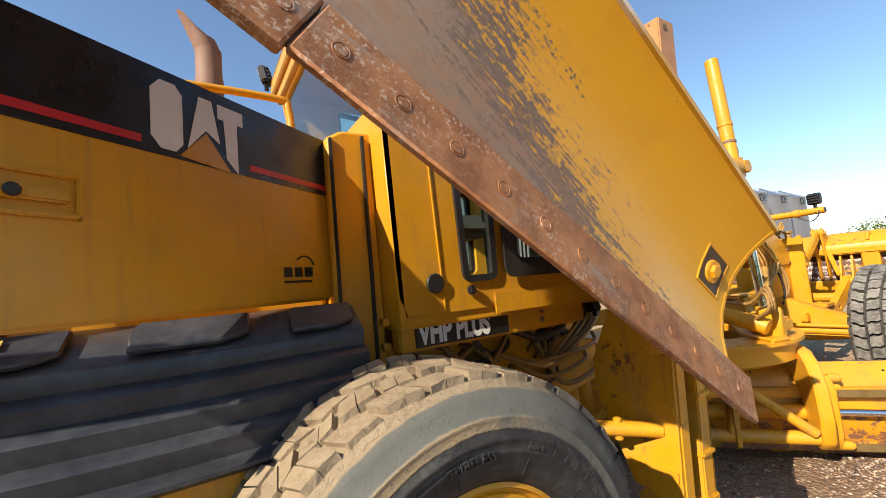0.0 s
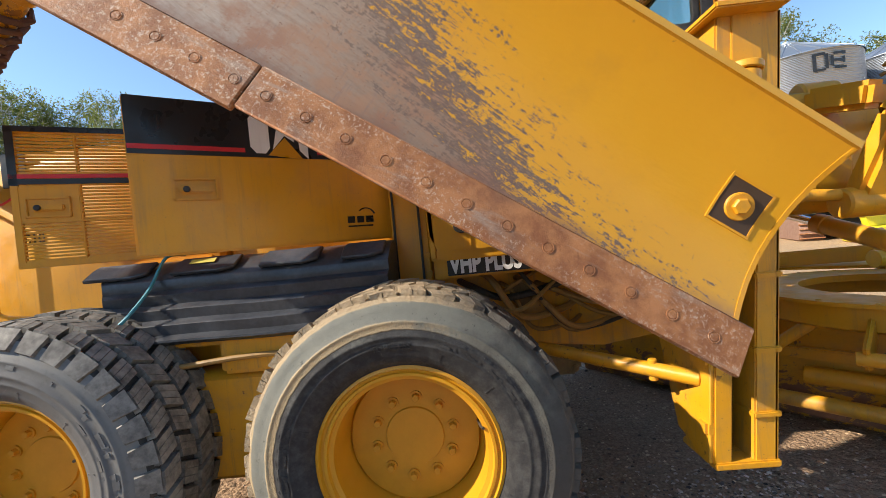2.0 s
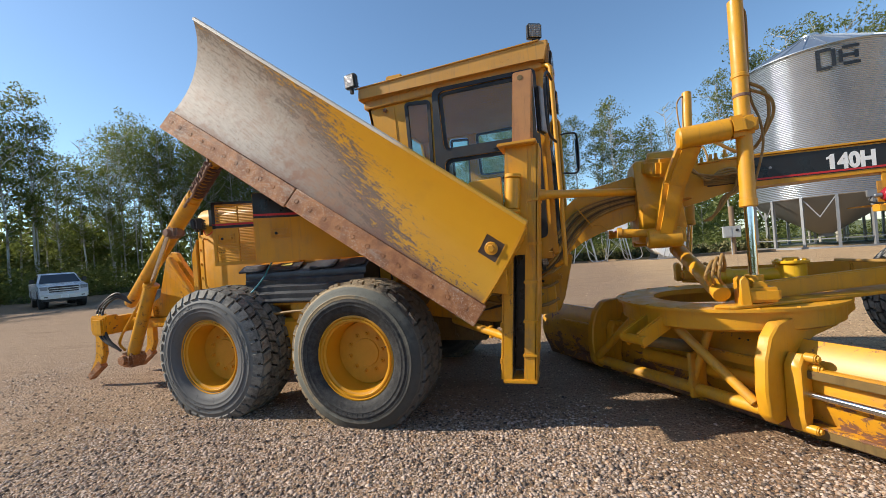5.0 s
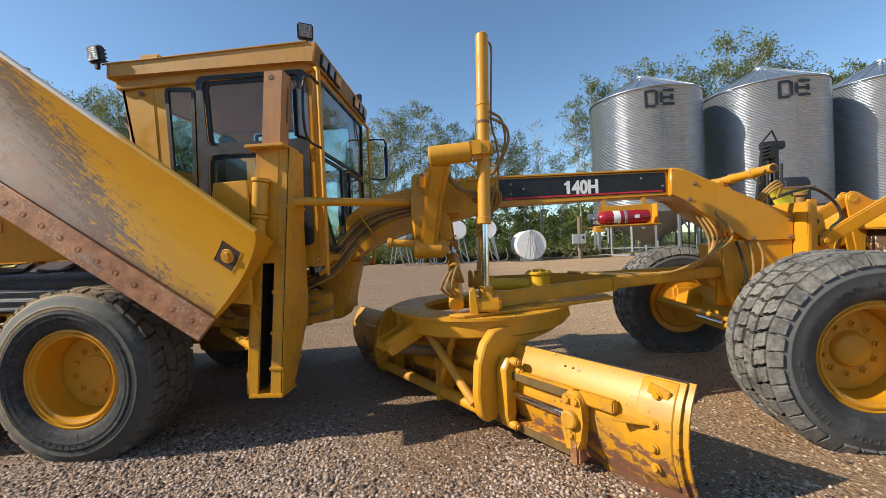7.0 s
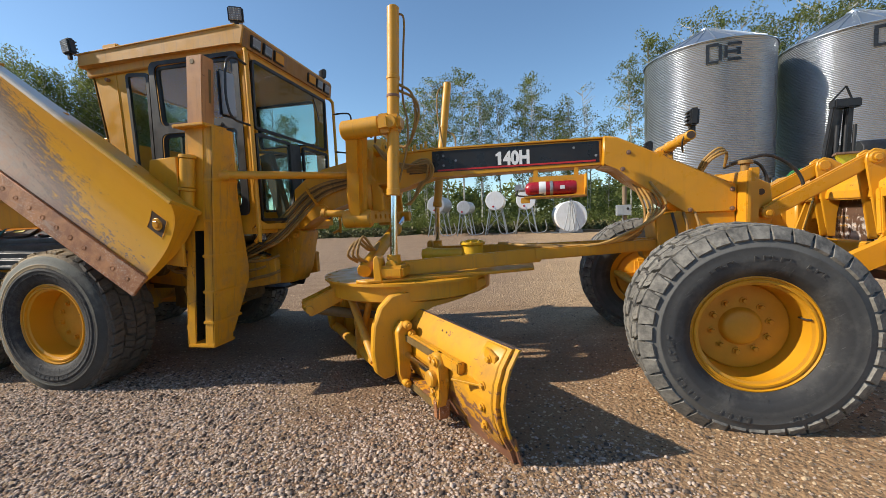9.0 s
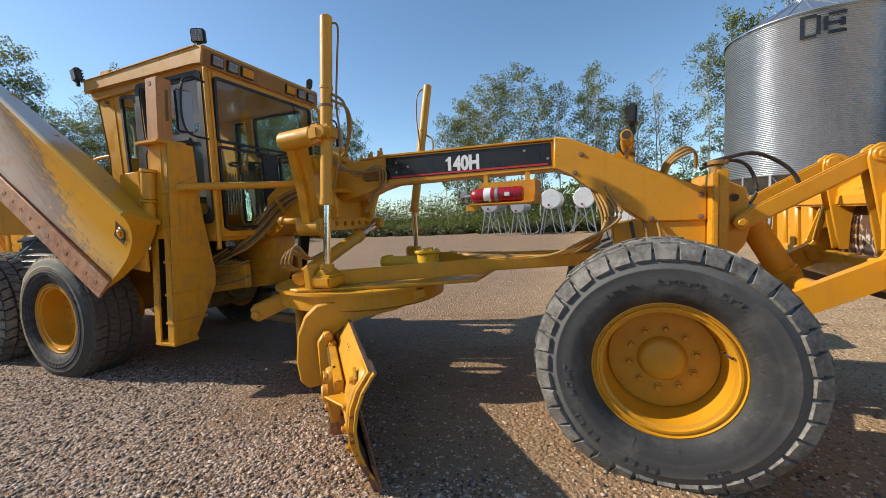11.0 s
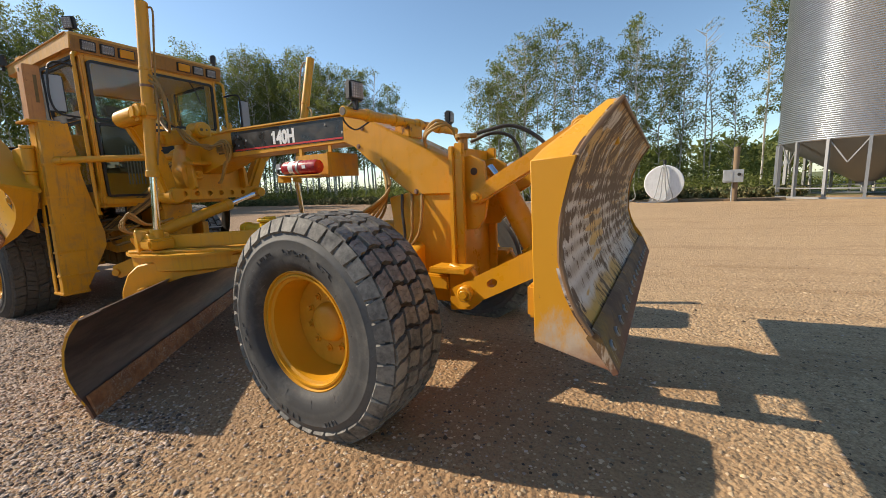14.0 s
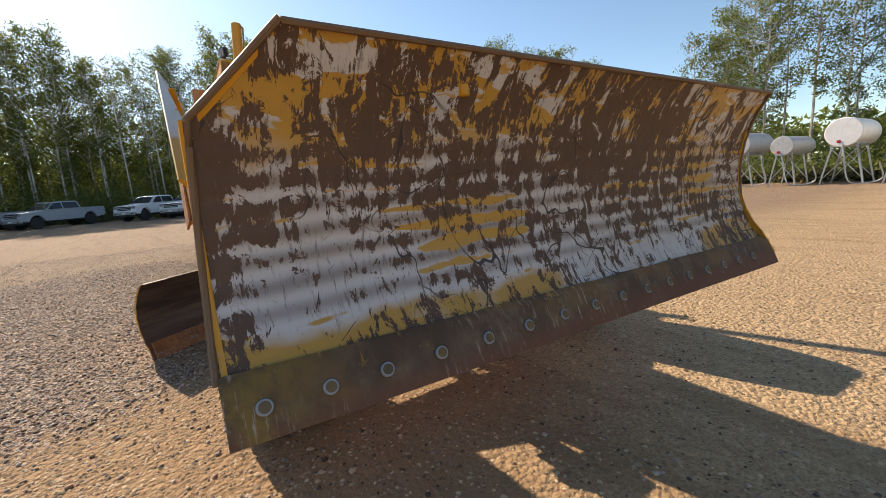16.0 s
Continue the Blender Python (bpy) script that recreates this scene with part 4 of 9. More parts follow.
def make_wheel(kind, at, R, w, blocks, side, muddy, label):
    wheel = new("wheel")
    wheel.parent = grader
    wheel.location = at
    wheel.matrix_parent_inverse = Matrix.Translation(-grader.location)
    if kind == "front":
        wheel.rotation_euler = (0, 0, radians(-2.55))
    tagged(wheel, label)
    h = w / 2
    flank = M["mudside"] if muddy else M["reartyre"] if kind == "rear" else M["tyre"]
    tread_m = M["mud"] if muddy else M["tread"]
    tyre = new("tyre", finish(carcass_mesh(R, w, 0.032 if muddy else 0.038 if kind == "front" else 0.040, PLAIN_SIDE if kind == "front" else None), "tyre", flank, 50))
    tyre.parent = wheel
    tyre.data.materials.append(tread_m if muddy else M["groove"])
    for p in tyre.data.polygons:
        if math.hypot(p.center.x, p.center.z) > R - 0.052:
            p.material_index = 1
    tagged(tyre, "black rubber tyre caked with pale dry mud" if muddy else "black rubber tyre with dusty flank")
    tread = new("tread", finish(tread_mesh(R, w, blocks, int(at[0] * 10) + 60, kind == "rear", 0.0101 if muddy else 0.007, kind == "front", muddy), "tread", tread_m, 30))
    if muddy:
        for q in tyre.data.vertices:
            if math.hypot(q.co.x, q.co.z) > 0.58:
                q.co += noise.noise_vector(q.co * 17.0) * 0.008
    if kind != "rear":
        for v in tread.data.vertices:
            v.co += noise.noise_vector(v.co * 14.0) * (0.011 if muddy else 0.006)
    tread.parent = tyre
    tagged(tread, "mud-filled tread blocks" if muddy else "worn grey tread blocks", kind="stuff")
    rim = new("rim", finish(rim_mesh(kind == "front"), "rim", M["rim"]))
    rim.parent = wheel
    fit = 0.99 if kind != "rear" else 1.01
    rim.scale = (fit, 1, fit)
    if side > 0:
        tyre.rotation_euler = rim.rotation_euler = (0, 0, math.pi)
    else:
        bm = B()
        for k in range(12):
            arc_bar(bm, h, 30 * k + 8, 30 * k + 8.5, 0.385, 0.425)
        if kind == "rear":
            for k in range(20):
                arc_bar(bm, h, 18 * k, 18 * k + (0.8 if k % 2 else 3.5), 0.505, 0.520)
            flank_words(bm, h, [(35, 5, 0.455, 0.055, 7.0), (150, 7, 0.46, 0.045, 5.5), (-95, 8, 0.46, 0.045, 5.5)])
        elif kind == "mid":
            flank_words(bm, h, [(70, 8, 0.452, 0.036, 4.6), (200, 7, 0.452, 0.036, 4.6), (-70, 8, 0.452, 0.03, 4.6)])
        else:
            flank_words(bm, h, [(125, 5, 0.452, 0.024, 3.0), (95, 5, 0.452, 0.030, 4.0), (62, 3, 0.452, 0.030, 4.0), (200, 4, 0.46, 0.035, 4.0), (-60, 4, 0.50, 0.03, 2.5), (-95, 4, 0.49, 0.035, 4.2), (-130, 4, 0.49, 0.035, 4.2)])
        marks = new("moulded_band", finish(bm, "moulded_band", flank, 30))
        marks.parent = tyre
        tagged(marks, "raised moulded bars on the flank", kind="stuff")
        if kind == "mid":
            bent_word("TUBELESS", 0.034, 0.430, 93, h, flank, tyre)
    if side < 0:
        nm = finish(rod(rod(B(), (0, 0.004, 0), (0, -0.006, 0), 0.025, 14, bev=0), (0, 0, 0), (0, -0.026, 0), 0.018, 6, r2=0.015, bev=0.002), "wheel_nut", M["rim"], 25)
        for k in range(10):
            a = 2 * math.pi * k / 10 + 0.2
            o = new("wheel_nut", nm)
            o.parent = wheel
            o.location = (0.168 * fit * math.cos(a), -0.012, 0.168 * fit * math.sin(a))
        vm = B()
        tube(vm, [(0.285, -0.19, 0.09), (0.275, -0.15, 0.085), (0.268, -0.10, 0.085)], 0.006, 6)
        o = new("valve_stem", finish(vm, "valve_stem", M["blackhose"]))
        o.parent = wheel
    return wheel


make_wheel("mid", (0.009, -1.094, 0.582), 0.648, 0.48, 34, -1, True, "right middle drive wheel, mud caked")
make_wheel("rear", (-1.600, -1.085, 0.576), 0.660, 0.49, 36, -1, False, "right rear drive wheel with zigzag tread")
make_wheel("front", (5.382, -1.139, 0.592), 0.664, 0.50, 36, -1, False, "right front steering wheel with blocky tread")
make_wheel("mid", (0.009, 1.094, 0.582), 0.648, 0.48, 34, 1, False, "left middle drive wheel")
make_wheel("rear", (-1.600, 1.085, 0.576), 0.660, 0.49, 36, 1, False, "left rear drive wheel")
make_wheel("front", (5.382, 1.139, 0.592), 0.664, 0.50, 36, 1, False, "left front steering wheel")

# chassis of the rear half
for s in (-1, 1):
    bm = B()
    prism(bm, [(-1.95, 0.50), (-1.80, 0.34), (0.25, 0.34), (0.42, 0.50), (0.42, 0.68), (0.25, 0.86), (-1.80, 0.86), (-1.95, 0.70)], "y", s * 0.70, s * 0.92, 0.03)
    part("tandem_case", bm, M["dirty"], grader)
bm = B()
rod(bm, (-0.76, -0.8, 0.6), (-0.76, 0.8, 0.6), 0.17, 24)
box(bm, (-1.02, -0.3, 0.38), (-0.5, 0.3, 0.9), 0.05)
part("rear_axle", bm, M["dirty"], grader)
for x in (0.009, -1.600):
    for s in (-1, 1):
        part("stub_axle", rod(B(), (x, s * 0.70, 0.580), (x, s * 1.08, 0.580), 0.12, 20), M["dirty"], grader)
bm = B()
for s in (-1, 1):
    prism(bm, [(-2.5, 0.85), (-2.5, 1.18), (0.3, 1.18), (1.05, 1.14), (1.62, 1.02), (1.62, 0.78), (1.05, 0.70), (-0.2, 0.84)], "y", s * 0.36, s * 0.44, 0.008)
box(bm, (-2.48, -0.40, 0.95), (1.4, 0.40, 1.0), 0.01)
part("rear_frame", bm, M["dirty"], grader)
bm = B()
box(bm, (-0.05, -0.34, 0.72), (0.55, 0.34, 1.34), 0.05)
box(bm, (0.55, -0.25, 0.80), (1.10, 0.25, 1.25), 0.06)
rod(bm, (0.30, -0.50, 0.98), (0.30, -0.30, 0.98), 0.10, 20)
rod(bm, (0.62, -0.46, 1.05), (0.62, -0.22, 1.05), 0.08, 20)
rod(bm, (0.85, -0.42, 0.92), (0.85, -0.2, 0.92), 0.07, 18)
part("transmission", bm, M["greasy"], grader, "oily brown transmission and pumps below the cab")
rngh = random.Random(5)
for k in range(13):
    x0, x1 = 0.22 + 0.055 * k, 0.75 + 0.06 * k + rngh.uniform(-0.2, 0.2)
    za, zb = rngh.uniform(0.95, 1.24), rngh.uniform(0.82, 1.16)
    sag = rngh.uniform(0.02, 0.22)
    bm = tube(B(), [(x0, -0.38, za), (x0 + 0.1, -0.50 - 0.02 * (k % 4), za - 0.05), ((x0 + x1) / 2, -0.54 + rngh.uniform(-0.06, 0.05), min(za, zb) - sag * 0.25), (x1, -0.50, zb), (x1 + 0.12, -0.40, zb + 0.04)], rngh.choice((0.012, 0.016, 0.020)), 8, 6)
    part("hydraulic_hose", bm, M["hose" if k % 5 else "blackhose"], grader)
# hydraulic tank, hood and rear body
bm = B()
prism(bm, [(-0.09, 1.02), (-0.09, 2.10), (-0.02, 2.14), (0.115, 2.14), (0.115, 1.02)], "y", -0.585, 0.585, 0.012)
part("tank", bm, M["yellow"], grader)
bm = B()
box(bm, (-0.078, -0.600, 1.02), (-0.066, -0.580, 2.10), 0.003)
box(bm, (0.06, -0.605, 1.04), (0.072, -0.580, 2.12), 0.003)
part("door_seal", bm, M["blackpl"], grader)
bm = B()
prism(bm, [(-0.50, 1.22), (-0.50, 1.98), (-0.40, 2.09), (0.40, 2.09), (0.50, 1.98), (0.50, 1.22)], "x", -1.05, -0.10, 0.02)
part("engine_hood", bm, M["yellow"], grader)
bm = B()
tube(bm, [(-0.86, -0.34, 2.09), (-0.86, -0.34, 2.28), (-0.80, -0.34, 2.345), (-0.25, -0.34, 2.355), (-0.175, -0.34, 2.31), (-0.17, -0.34, 2.09)], 0.017, 10, 5)
part("grab_rail", bm, M["yellow"], grader)
bm = B()
lathe(bm, [(0.062, 2.05), (0.062, 2.55), (0.058, 2.56), (0.058, 2.70), (0.052, 2.70), (0.052, 2.1)], (-0.47, -0.02, 0), 20, "z")
rows = []
for k in range(20):
    a = 2 * math.pi * k / 20
    c_, s_ = 0.057 * math.cos(a), 0.057 * math.sin(a)
    rows.append([bm.verts.new(p) for p in ((-0.47 + c_, -0.02 + s_, 2.69), (-0.49 + c_, -0.02 + s_, 2.75), (-0.545 + c_ * 0.9, -0.02 + s_, 2.815 - c_ * 1.1))])
for p, q in zip(rows, rows[1:] + rows[:1]):
    for k in range(2):
        bm.faces.new((p[k], q[k], q[k + 1], p[k + 1]))
part("exhaust_pipe", bm, M["rustpipe"], grader, "rusted upright exhaust pipe with a bent tip")
bm = B()
prism(bm, [(-0.55, 0.92), (-0.55, 2.06), (-0.46, 2.15), (0.46, 2.15), (0.55, 2.06), (0.55, 0.92)], "x", -2.52, -1.06, 0.025)
part("rear_body", bm, M["yellow"], grader)
bm = B()
prism(bm, [(-2.62, 0.72), (-2.62, 1.62), (-2.53, 1.80), (-2.53, 0.72)], "y", -0.56, 0.56, 0.01)
part("rear_bumper", bm, M["yellow"], grader)
for x, z in [(-2.48, zz) for zz in (1.15, 1.32, 1.49, 1.66, 1.83)] + [(-2.2, 1.1), (-2.0, 1.1)]:
    part("body_bolt", bolt(B(), (x, -0.55, z), (0, -1, 0), 0.012, 0.012), M["yellow"], grader)
bm = B()
tube(bm, [(-2.36, -0.55, 1.78), (-2.36, -0.60, 1.78), (-2.36, -0.61, 1.70), (-2.36, -0.61, 1.28), (-2.32, -0.61, 1.20), (-2.16, -0.61, 1.18), (-2.12, -0.56, 1.18)], 0.011, 8, 5)
part("grab_rail", bm, M["yellow"], grader)
bm = B()
box(bm, (-1.62, -0.562, 1.20), (-1.12, -0.548, 1.44), 0.004)
for k in range(16):
    box(bm, (-1.60, -0.572, 1.215 + k * 0.0135), (-1.14, -0.560, 1.222 + k * 0.0135), 0)
part("side_grille", bm, M["yellow"], grader, "slotted yellow side grille")
bm = box(B(), (-2.31, -0.556, 1.93), (-2.16, -0.548, 2.13), 0.004)
part("side_panel", bm, M["black"], grader, "black panel on the rear body")
lettering("G10", 0.085, facing((-2.24, -0.552, 1.60), (1, 0, 0), (0, 0, 1)), M["black"], grader)

# open engine doors: a hinged frame with its own axes (u along the door from the hinge, z up)
def door_frame(hinge, end):
    h, e = Vector((*hinge, 0)), Vector((*end, 0))
    u = (e - h).normalized()
    nrm = Vector((0, 0, 1)).cross(u)
    if nrm.y > 0:
        nrm = -nrm
    return h, u, nrm, (e - h).length


def door_box(bm, fr, u0, u1, z0, z1, d0, d1, bev=0.004):
    h, u, nrm, _ = fr
    m = Matrix((u, nrm, Vector((0, 0, 1)))).transposed().to_4x4()
    m.translation = h
    return box(bm, (u0, d0, z0), (u1, d1, z1), bev, m)


fr = door_frame((-0.085, -0.540), (-1.03, -1.205))
L = fr[3]
door = part("engine_door", door_box(B(), fr, 0, L, 1.435, 2.105, -0.035, 0.0, 0.010), M["yellow"], grader, "open yellow engine side door with black top band")
part("band", door_box(B(), fr, 0.004, L - 0.004, 1.862, 2.100, 0.0, 0.003, 0), M["black"], door, "black band")
part("stripe", door_box(B(), fr, 0.006, L * 0.335, 1.882, 1.902, 0.003, 0.005, 0), M["red"], door)
part("stripe", door_box(B(), fr, L * 0.62, L - 0.006, 1.882, 1.902, 0.003, 0.005, 0), M["red"], door)
# the door is read from its free end towards the hinge
h, u, nrm, _ = fr
dm = facing(h + u * (L * 0.600) + nrm * 0.0036 + Vector((0, 0, 1.880)), -u, (0, 0, 1))
bm = B()
flat(bm, dm, [(0.0, 0.03), (0.025, 0.0), (0.065, 0.0), (0.085, 0.025), (0.085, 0.165), (0.065, 0.19), (0.025, 0.19), (0.0, 0.16)])
flat(bm, dm, [(0.098, 0.02), (0.135, 0.185), (0.175, 0.185), (0.20, 0.06), (0.155, 0.088)])
flat(bm, dm, [(0.195, 0.185), (0.285, 0.185), (0.285, 0.14), (0.262, 0.14), (0.262, -0.02), (0.222, 0.02), (0.215, 0.14), (0.195, 0.14)])
part("emblem", bm, M["white"], door, "white block emblem")
bm = B()
flat(bm, dm, [(0.075, -0.008), (0.155, 0.080), (0.235, -0.022)], 0.0025)
part("emblem_wedge", bm, M["fresh"], door)
bm = B()
pm = facing(h + u * 0.26 + nrm * 0.0006 + Vector((0, 0, 1.505)), -u, (0, 0, 1))
for x0, x1, y0, y1 in ((0, 0.040, 0.025, 0.060), (0.052, 0.090, 0.025, 0.060), (0.102, 0.145, 0.025, 0.060), (0.0, 0.14, 0.004, 0.012)):
    flat(bm, pm, [(x0, y0), (x1, y0), (x1, y1), (x0, y1)], 0.0012)
for k in range(8):
    a0, a1 = 2.4 - k * 0.26, 2.4 - (k + 1) * 0.26
    flat(bm, pm, [(0.105 + 0.056 * math.cos(a0), 0.055 + 0.05 * math.sin(a0)), (0.105 + 0.056 * math.cos(a1), 0.055 + 0.05 * math.sin(a1)), (0.105 + 0.046 * math.cos(a1), 0.055 + 0.044 * math.sin(a1)), (0.105 + 0.046 * math.cos(a0), 0.055 + 0.044 * math.sin(a0))], 0.0012)
part("maker_mark", bm, M["black"], door)


def latch(fr, uc, zc, parent):
    bm = B()
    for a, b, c, d in ((-0.085, 0.085, -0.05, -0.038), (-0.085, 0.085, 0.038, 0.05), (-0.085, -0.073, -0.05, 0.05), (0.073, 0.085, -0.05, 0.05)):
        door_box(bm, fr, uc + a, uc + b, zc + c, zc + d, -0.001, 0.012, 0.003)
    door_box(bm, fr, uc - 0.06, uc + 0.06, zc - 0.018, zc + 0.012, -0.002, 0.018, 0.005)
    o = part("latch", bm, M["yellow"], parent)
    h, u, nrm, _ = fr
    p = h + u * (uc + 0.035) + Vector((0, 0, zc - 0.004)) + nrm * 0.018
    part("latch_knob", rod(B(), p, p + nrm * 0.012, 0.014, 12), M["blackpl"], parent)


latch(fr, L - 0.23, 1.715, door)
fr2 = door_frame((-1.06, -0.60), (-1.78, -0.985))
L2 = fr2[3]
door2 = None
for a in ((0, L2, 1.445, 1.475), (0, L2, 2.085, 2.115), (0, 0.03, 1.475, 2.085), (L2 - 0.03, L2, 1.475, 2.085), (0.03, L2 - 0.03, 1.835, 1.90), (L2 - 0.25, L2 - 0.03, 1.66, 1.835), (0.03, L2 - 0.03, 1.655, 1.665), (L2 - 0.255, L2 - 0.245, 1.475, 2.085)):
    bm = door_box(B(), fr2, *a, -0.03, 0.0, 0.003)
    if door2:
        part("frame_bar", bm, M["yellow"], door2)
    else:
        door2 = part("radiator_door", bm, M["yellow"], grader, "open slatted yellow radiator door with black top band")
for z0, z1 in ((1.475, 1.655), (1.668, 1.835), (1.905, 2.085)):
    k = 0
    while z0 + k * 0.0165 < z1 - 0.008:
        zz = z0 + k * 0.0165
        part("slat", door_box(B(), fr2, 0.03, L2 - 0.03, zz, zz + 0.0085, -0.024, -0.006, 0), M["yellow"], door2)
        k += 1
bm = B()
for a in ((L2 - 0.031, L2, 1.835, 2.114), (0.0, L2, 2.090, 2.116), (0, L2, 1.840, 1.866)):
    door_box(bm, fr2, *a, 0.0005, 0.004, 0)
part("band", bm, M["black"], door2)
part("stripe", door_box(B(), fr2, 0.0, L2, 1.868, 1.888, 0.0005, 0.004, 0), M["red"], door2)
latch(fr2, L2 - 0.13, 1.73, door2)

# step and rubber fender mat
bm = B()
box(bm, (-1.85, -0.93, 1.00), (0.0, -0.44, 1.10), 0.008)
box(bm, (-1.85, -0.95, 0.90), (-1.6, -0.70, 1.02), 0.01)
box(bm, (-0.9, -0.95, 0.86), (-0.35, -0.70, 1.05), 0.02)
box(bm, (-1.95, -0.72, 0.82), (0.08, -0.68, 1.04), 0.01)
part("step_platform", bm, M["dirty"], grader)
bm = B()
tube(bm, [(-1.70, -0.99, 0.93), (-1.2, -1.0, 0.92), (-0.7, -0.98, 0.95), (-0.1, -0.92, 0.93)], 0.013, 8, 5)
part("fuel_line", bm, M["hose"], grader)


def fender_mat():
    """A slab of heavy ribbed rubber laid along the platform and folded over its edge."""
    prof = [(-0.47, 1.405), (-0.66, 1.418), (-0.735, 1.405), (-0.845, 1.330)]
    for k in range(4):
        y, z = -0.850 - 0.043 * k, 1.322 - 0.067 * k
        prof += [(y, z), (y + 0.004, z - 0.046), (y - 0.038, z - 0.062)]
    prof += [(-1.018, 1.050), (-0.985, 1.030), (-0.50, 1.125)]
    bm = B()
    rings = []
    for i in range(21):
        rings.append([])
        for y, z in prof:
            x0 = -1.60 + (-0.75 - max(y, -1.0)) * 0.80 if y < -0.6 else -1.70
            x = x0 + (-0.075 + 0.03 * (y + 0.7) - x0) * i / 20
            w = 0.005 * noise.noise((x * 2.2, y * 3, 0))
            rings[-1].append(bm.verts.new((x, y + w, z + w)))
    for a, b in zip(rings, rings[1:]):
        for k in range(len(prof)):
            bm.faces.new((a[k], a[(k + 1) % len(prof)], b[(k + 1) % len(prof)], b[k]))
    bm.faces.new(rings[0][::-1])
    bm.faces.new(rings[-1])
    lugs = []
    slope = facing((0, -0.868, 1.322), (1, 0, 0), (0, 0.11, 0.075))
    for x0, x1 in ((-1.62, -1.27), (-1.17, -0.82), (-0.72, -0.40), (-0.31, -0.075)):
        lug = flat(B(), slope, [(x0, 0.035), (x1 - 0.10, 0.035), (x1 - 0.03, 0.06), (x1 - 0.02, 0.155), (x0 + 0.02, 0.155), (x0, 0.12)], 0.020)
        bevelled(lug, list(lug.verts), 0.005, 1)
        lugs.append(lug)
    return bm, lugs


mat_bm, mat_lugs = fender_mat()
mat_ob = solo("rubber_fender", mat_bm, M["mat"], "ribbed black rubber slab lying over the side platform", "fender")
for bm in mat_lugs:
    part("lug", bm, M["mat"], mat_ob)
bm = flat(B(), facing((-1.09, -0.868 + 0.075 - 0.0152, 1.322 + 0.051 + 0.0222), (1, 0, 0), (0, 0.11, 0.075)), [(0, 0), (0.13, 0), (0.13, 0.035), (0, 0.035)], 0.002)
part("decal", bm, M["dull"], mat_ob, "faded yellow warning decal")
bm = tube(B(), [(-1.25, -0.60, 1.45), (-1.24, -0.76, 1.44), (-1.23, -0.90, 1.30), (-1.25, -1.0, 1.20), (-1.32, -1.03, 1.13), (-1.40, -1.01, 1.12)], 0.008, 6, 6)
part("cord", bm, paint("blue_cord", (0.03, 0.22, 0.28), 0.6, 0.2), mat_ob, "blue tie cord")

# rear lamps
def work_light(at, aim, parent, s=0.075, bracket=0.05, lens="lens", name="work_light"):
    """A square black lamp with a clear lens on a small bracket."""
    a = Vector(aim).normalized()
    side = a.cross(Vector((0, 0, 1))).normalized()
    up = side.cross(a)
    m = Matrix((side, up, -a)).transposed().to_4x4()
    m.translation = at
    bm = box(B(), (-s, -s, 0.0), (s, s, s * 0.9), s * 0.18, m)
    for k in range(4):
        box(bm, (-s * 0.8, -s * 0.8 + k * s * 0.45, s * 0.9), (s * 0.8, -s * 0.66 + k * s * 0.45, s * 1.15), 0.0, m)
    lamp = part(name, bm, M["blackpl"], parent)
    part("lens", box(B(), (-s * 0.8, -s * 0.8, -0.006), (s * 0.8, s * 0.8, 0.001), 0.003, m), M[lens], lamp, "clear ribbed lens")
    p = Vector(at) - up * s - a * -0.0 + m.to_3x3() @ Vector((0, 0, s * 0.4))
    part("lamp_bracket", box(B(), p - Vector((0.015, 0.015, bracket)), p + Vector((0.015, 0.015, 0.012)), 0.003), M["blackpl"], lamp)
    return lamp


work_light((-2.46, -0.63, 1.96), (-0.9, -0.25, -0.15), grader, 0.06, 0.03)
part("lamp_arm", bar(B(), (-2.40, -0.54, 1.90), (-2.42, -0.62, 1.90), 0.03, 0.02), M["blackpl"], grader)


work_light((-2.32, -0.70, 1.945), (-0.75, -0.65, -0.05), grader, 0.07, 0.05)
part("lamp_cable", tube(B(), [(-2.30, -0.66, 1.90), (-2.26, -0.64, 1.82), (-2.18, -0.62, 1.86), (-2.14, -0.57, 1.92)], 0.006, 6, 5), M["red"], grader)

# ---- cab ----
W = 0.72


def window(bm_frame, m, pts, parent, name="window", rim=0.030, label=""):
    """A pane with a rounded black seal, in the plane m; pts go round the pane."""
    k = len(pts)
    c = (sum(p[0] for p in pts) / k, sum(p[1] for p in pts) / k)

    def shrunk(d):
        out = []
        for i in range(k):
            a, b, q = Vector(pts[i - 1]), Vector(pts[i]), Vector(pts[(i + 1) % k])
            n1 = Vector((-(b - a).y, (b - a).x)).normalized()
            n2 = Vector((-(q - b).y, (q - b).x)).normalized()
            if n1.dot(Vector(c) - b) < 0:
                n1 = -n1
            if n2.dot(Vector(c) - b) < 0:
                n2 = -n2
            mm = (n1 + n2)
            mm /= max(0.3, 1 + n1.dot(n2))
            out.append(b + mm * d)
        return out
    outer, inner = shrunk(0), shrunk(rim)
    bm = B()
    rings = [[bm.verts.new(m @ Vector((*p, z))) for p in q] for q, z in ((outer, -0.012), (outer, 0.014), (inner, 0.014), (inner, -0.012))]
    for a, b in zip(rings, rings[1:] + rings[:1]):
        for i in range(k):
            bm.faces.new((a[i], a[(i + 1) % k], b[(i + 1) % k], b[i]))
    fr_ob = part(name, bm, M["blackpl"], parent, label or "window with black rubber seal")
    gm = flat(B(), m @ Matrix.Translation((0, 0, -0.002)), [tuple(p) for p in shrunk(rim * 0.7)], 0.004)
    g = part("pane", gm, M["glass"], fr_ob, "tinted glass pane")
    g.visible_shadow = False
    return fr_ob


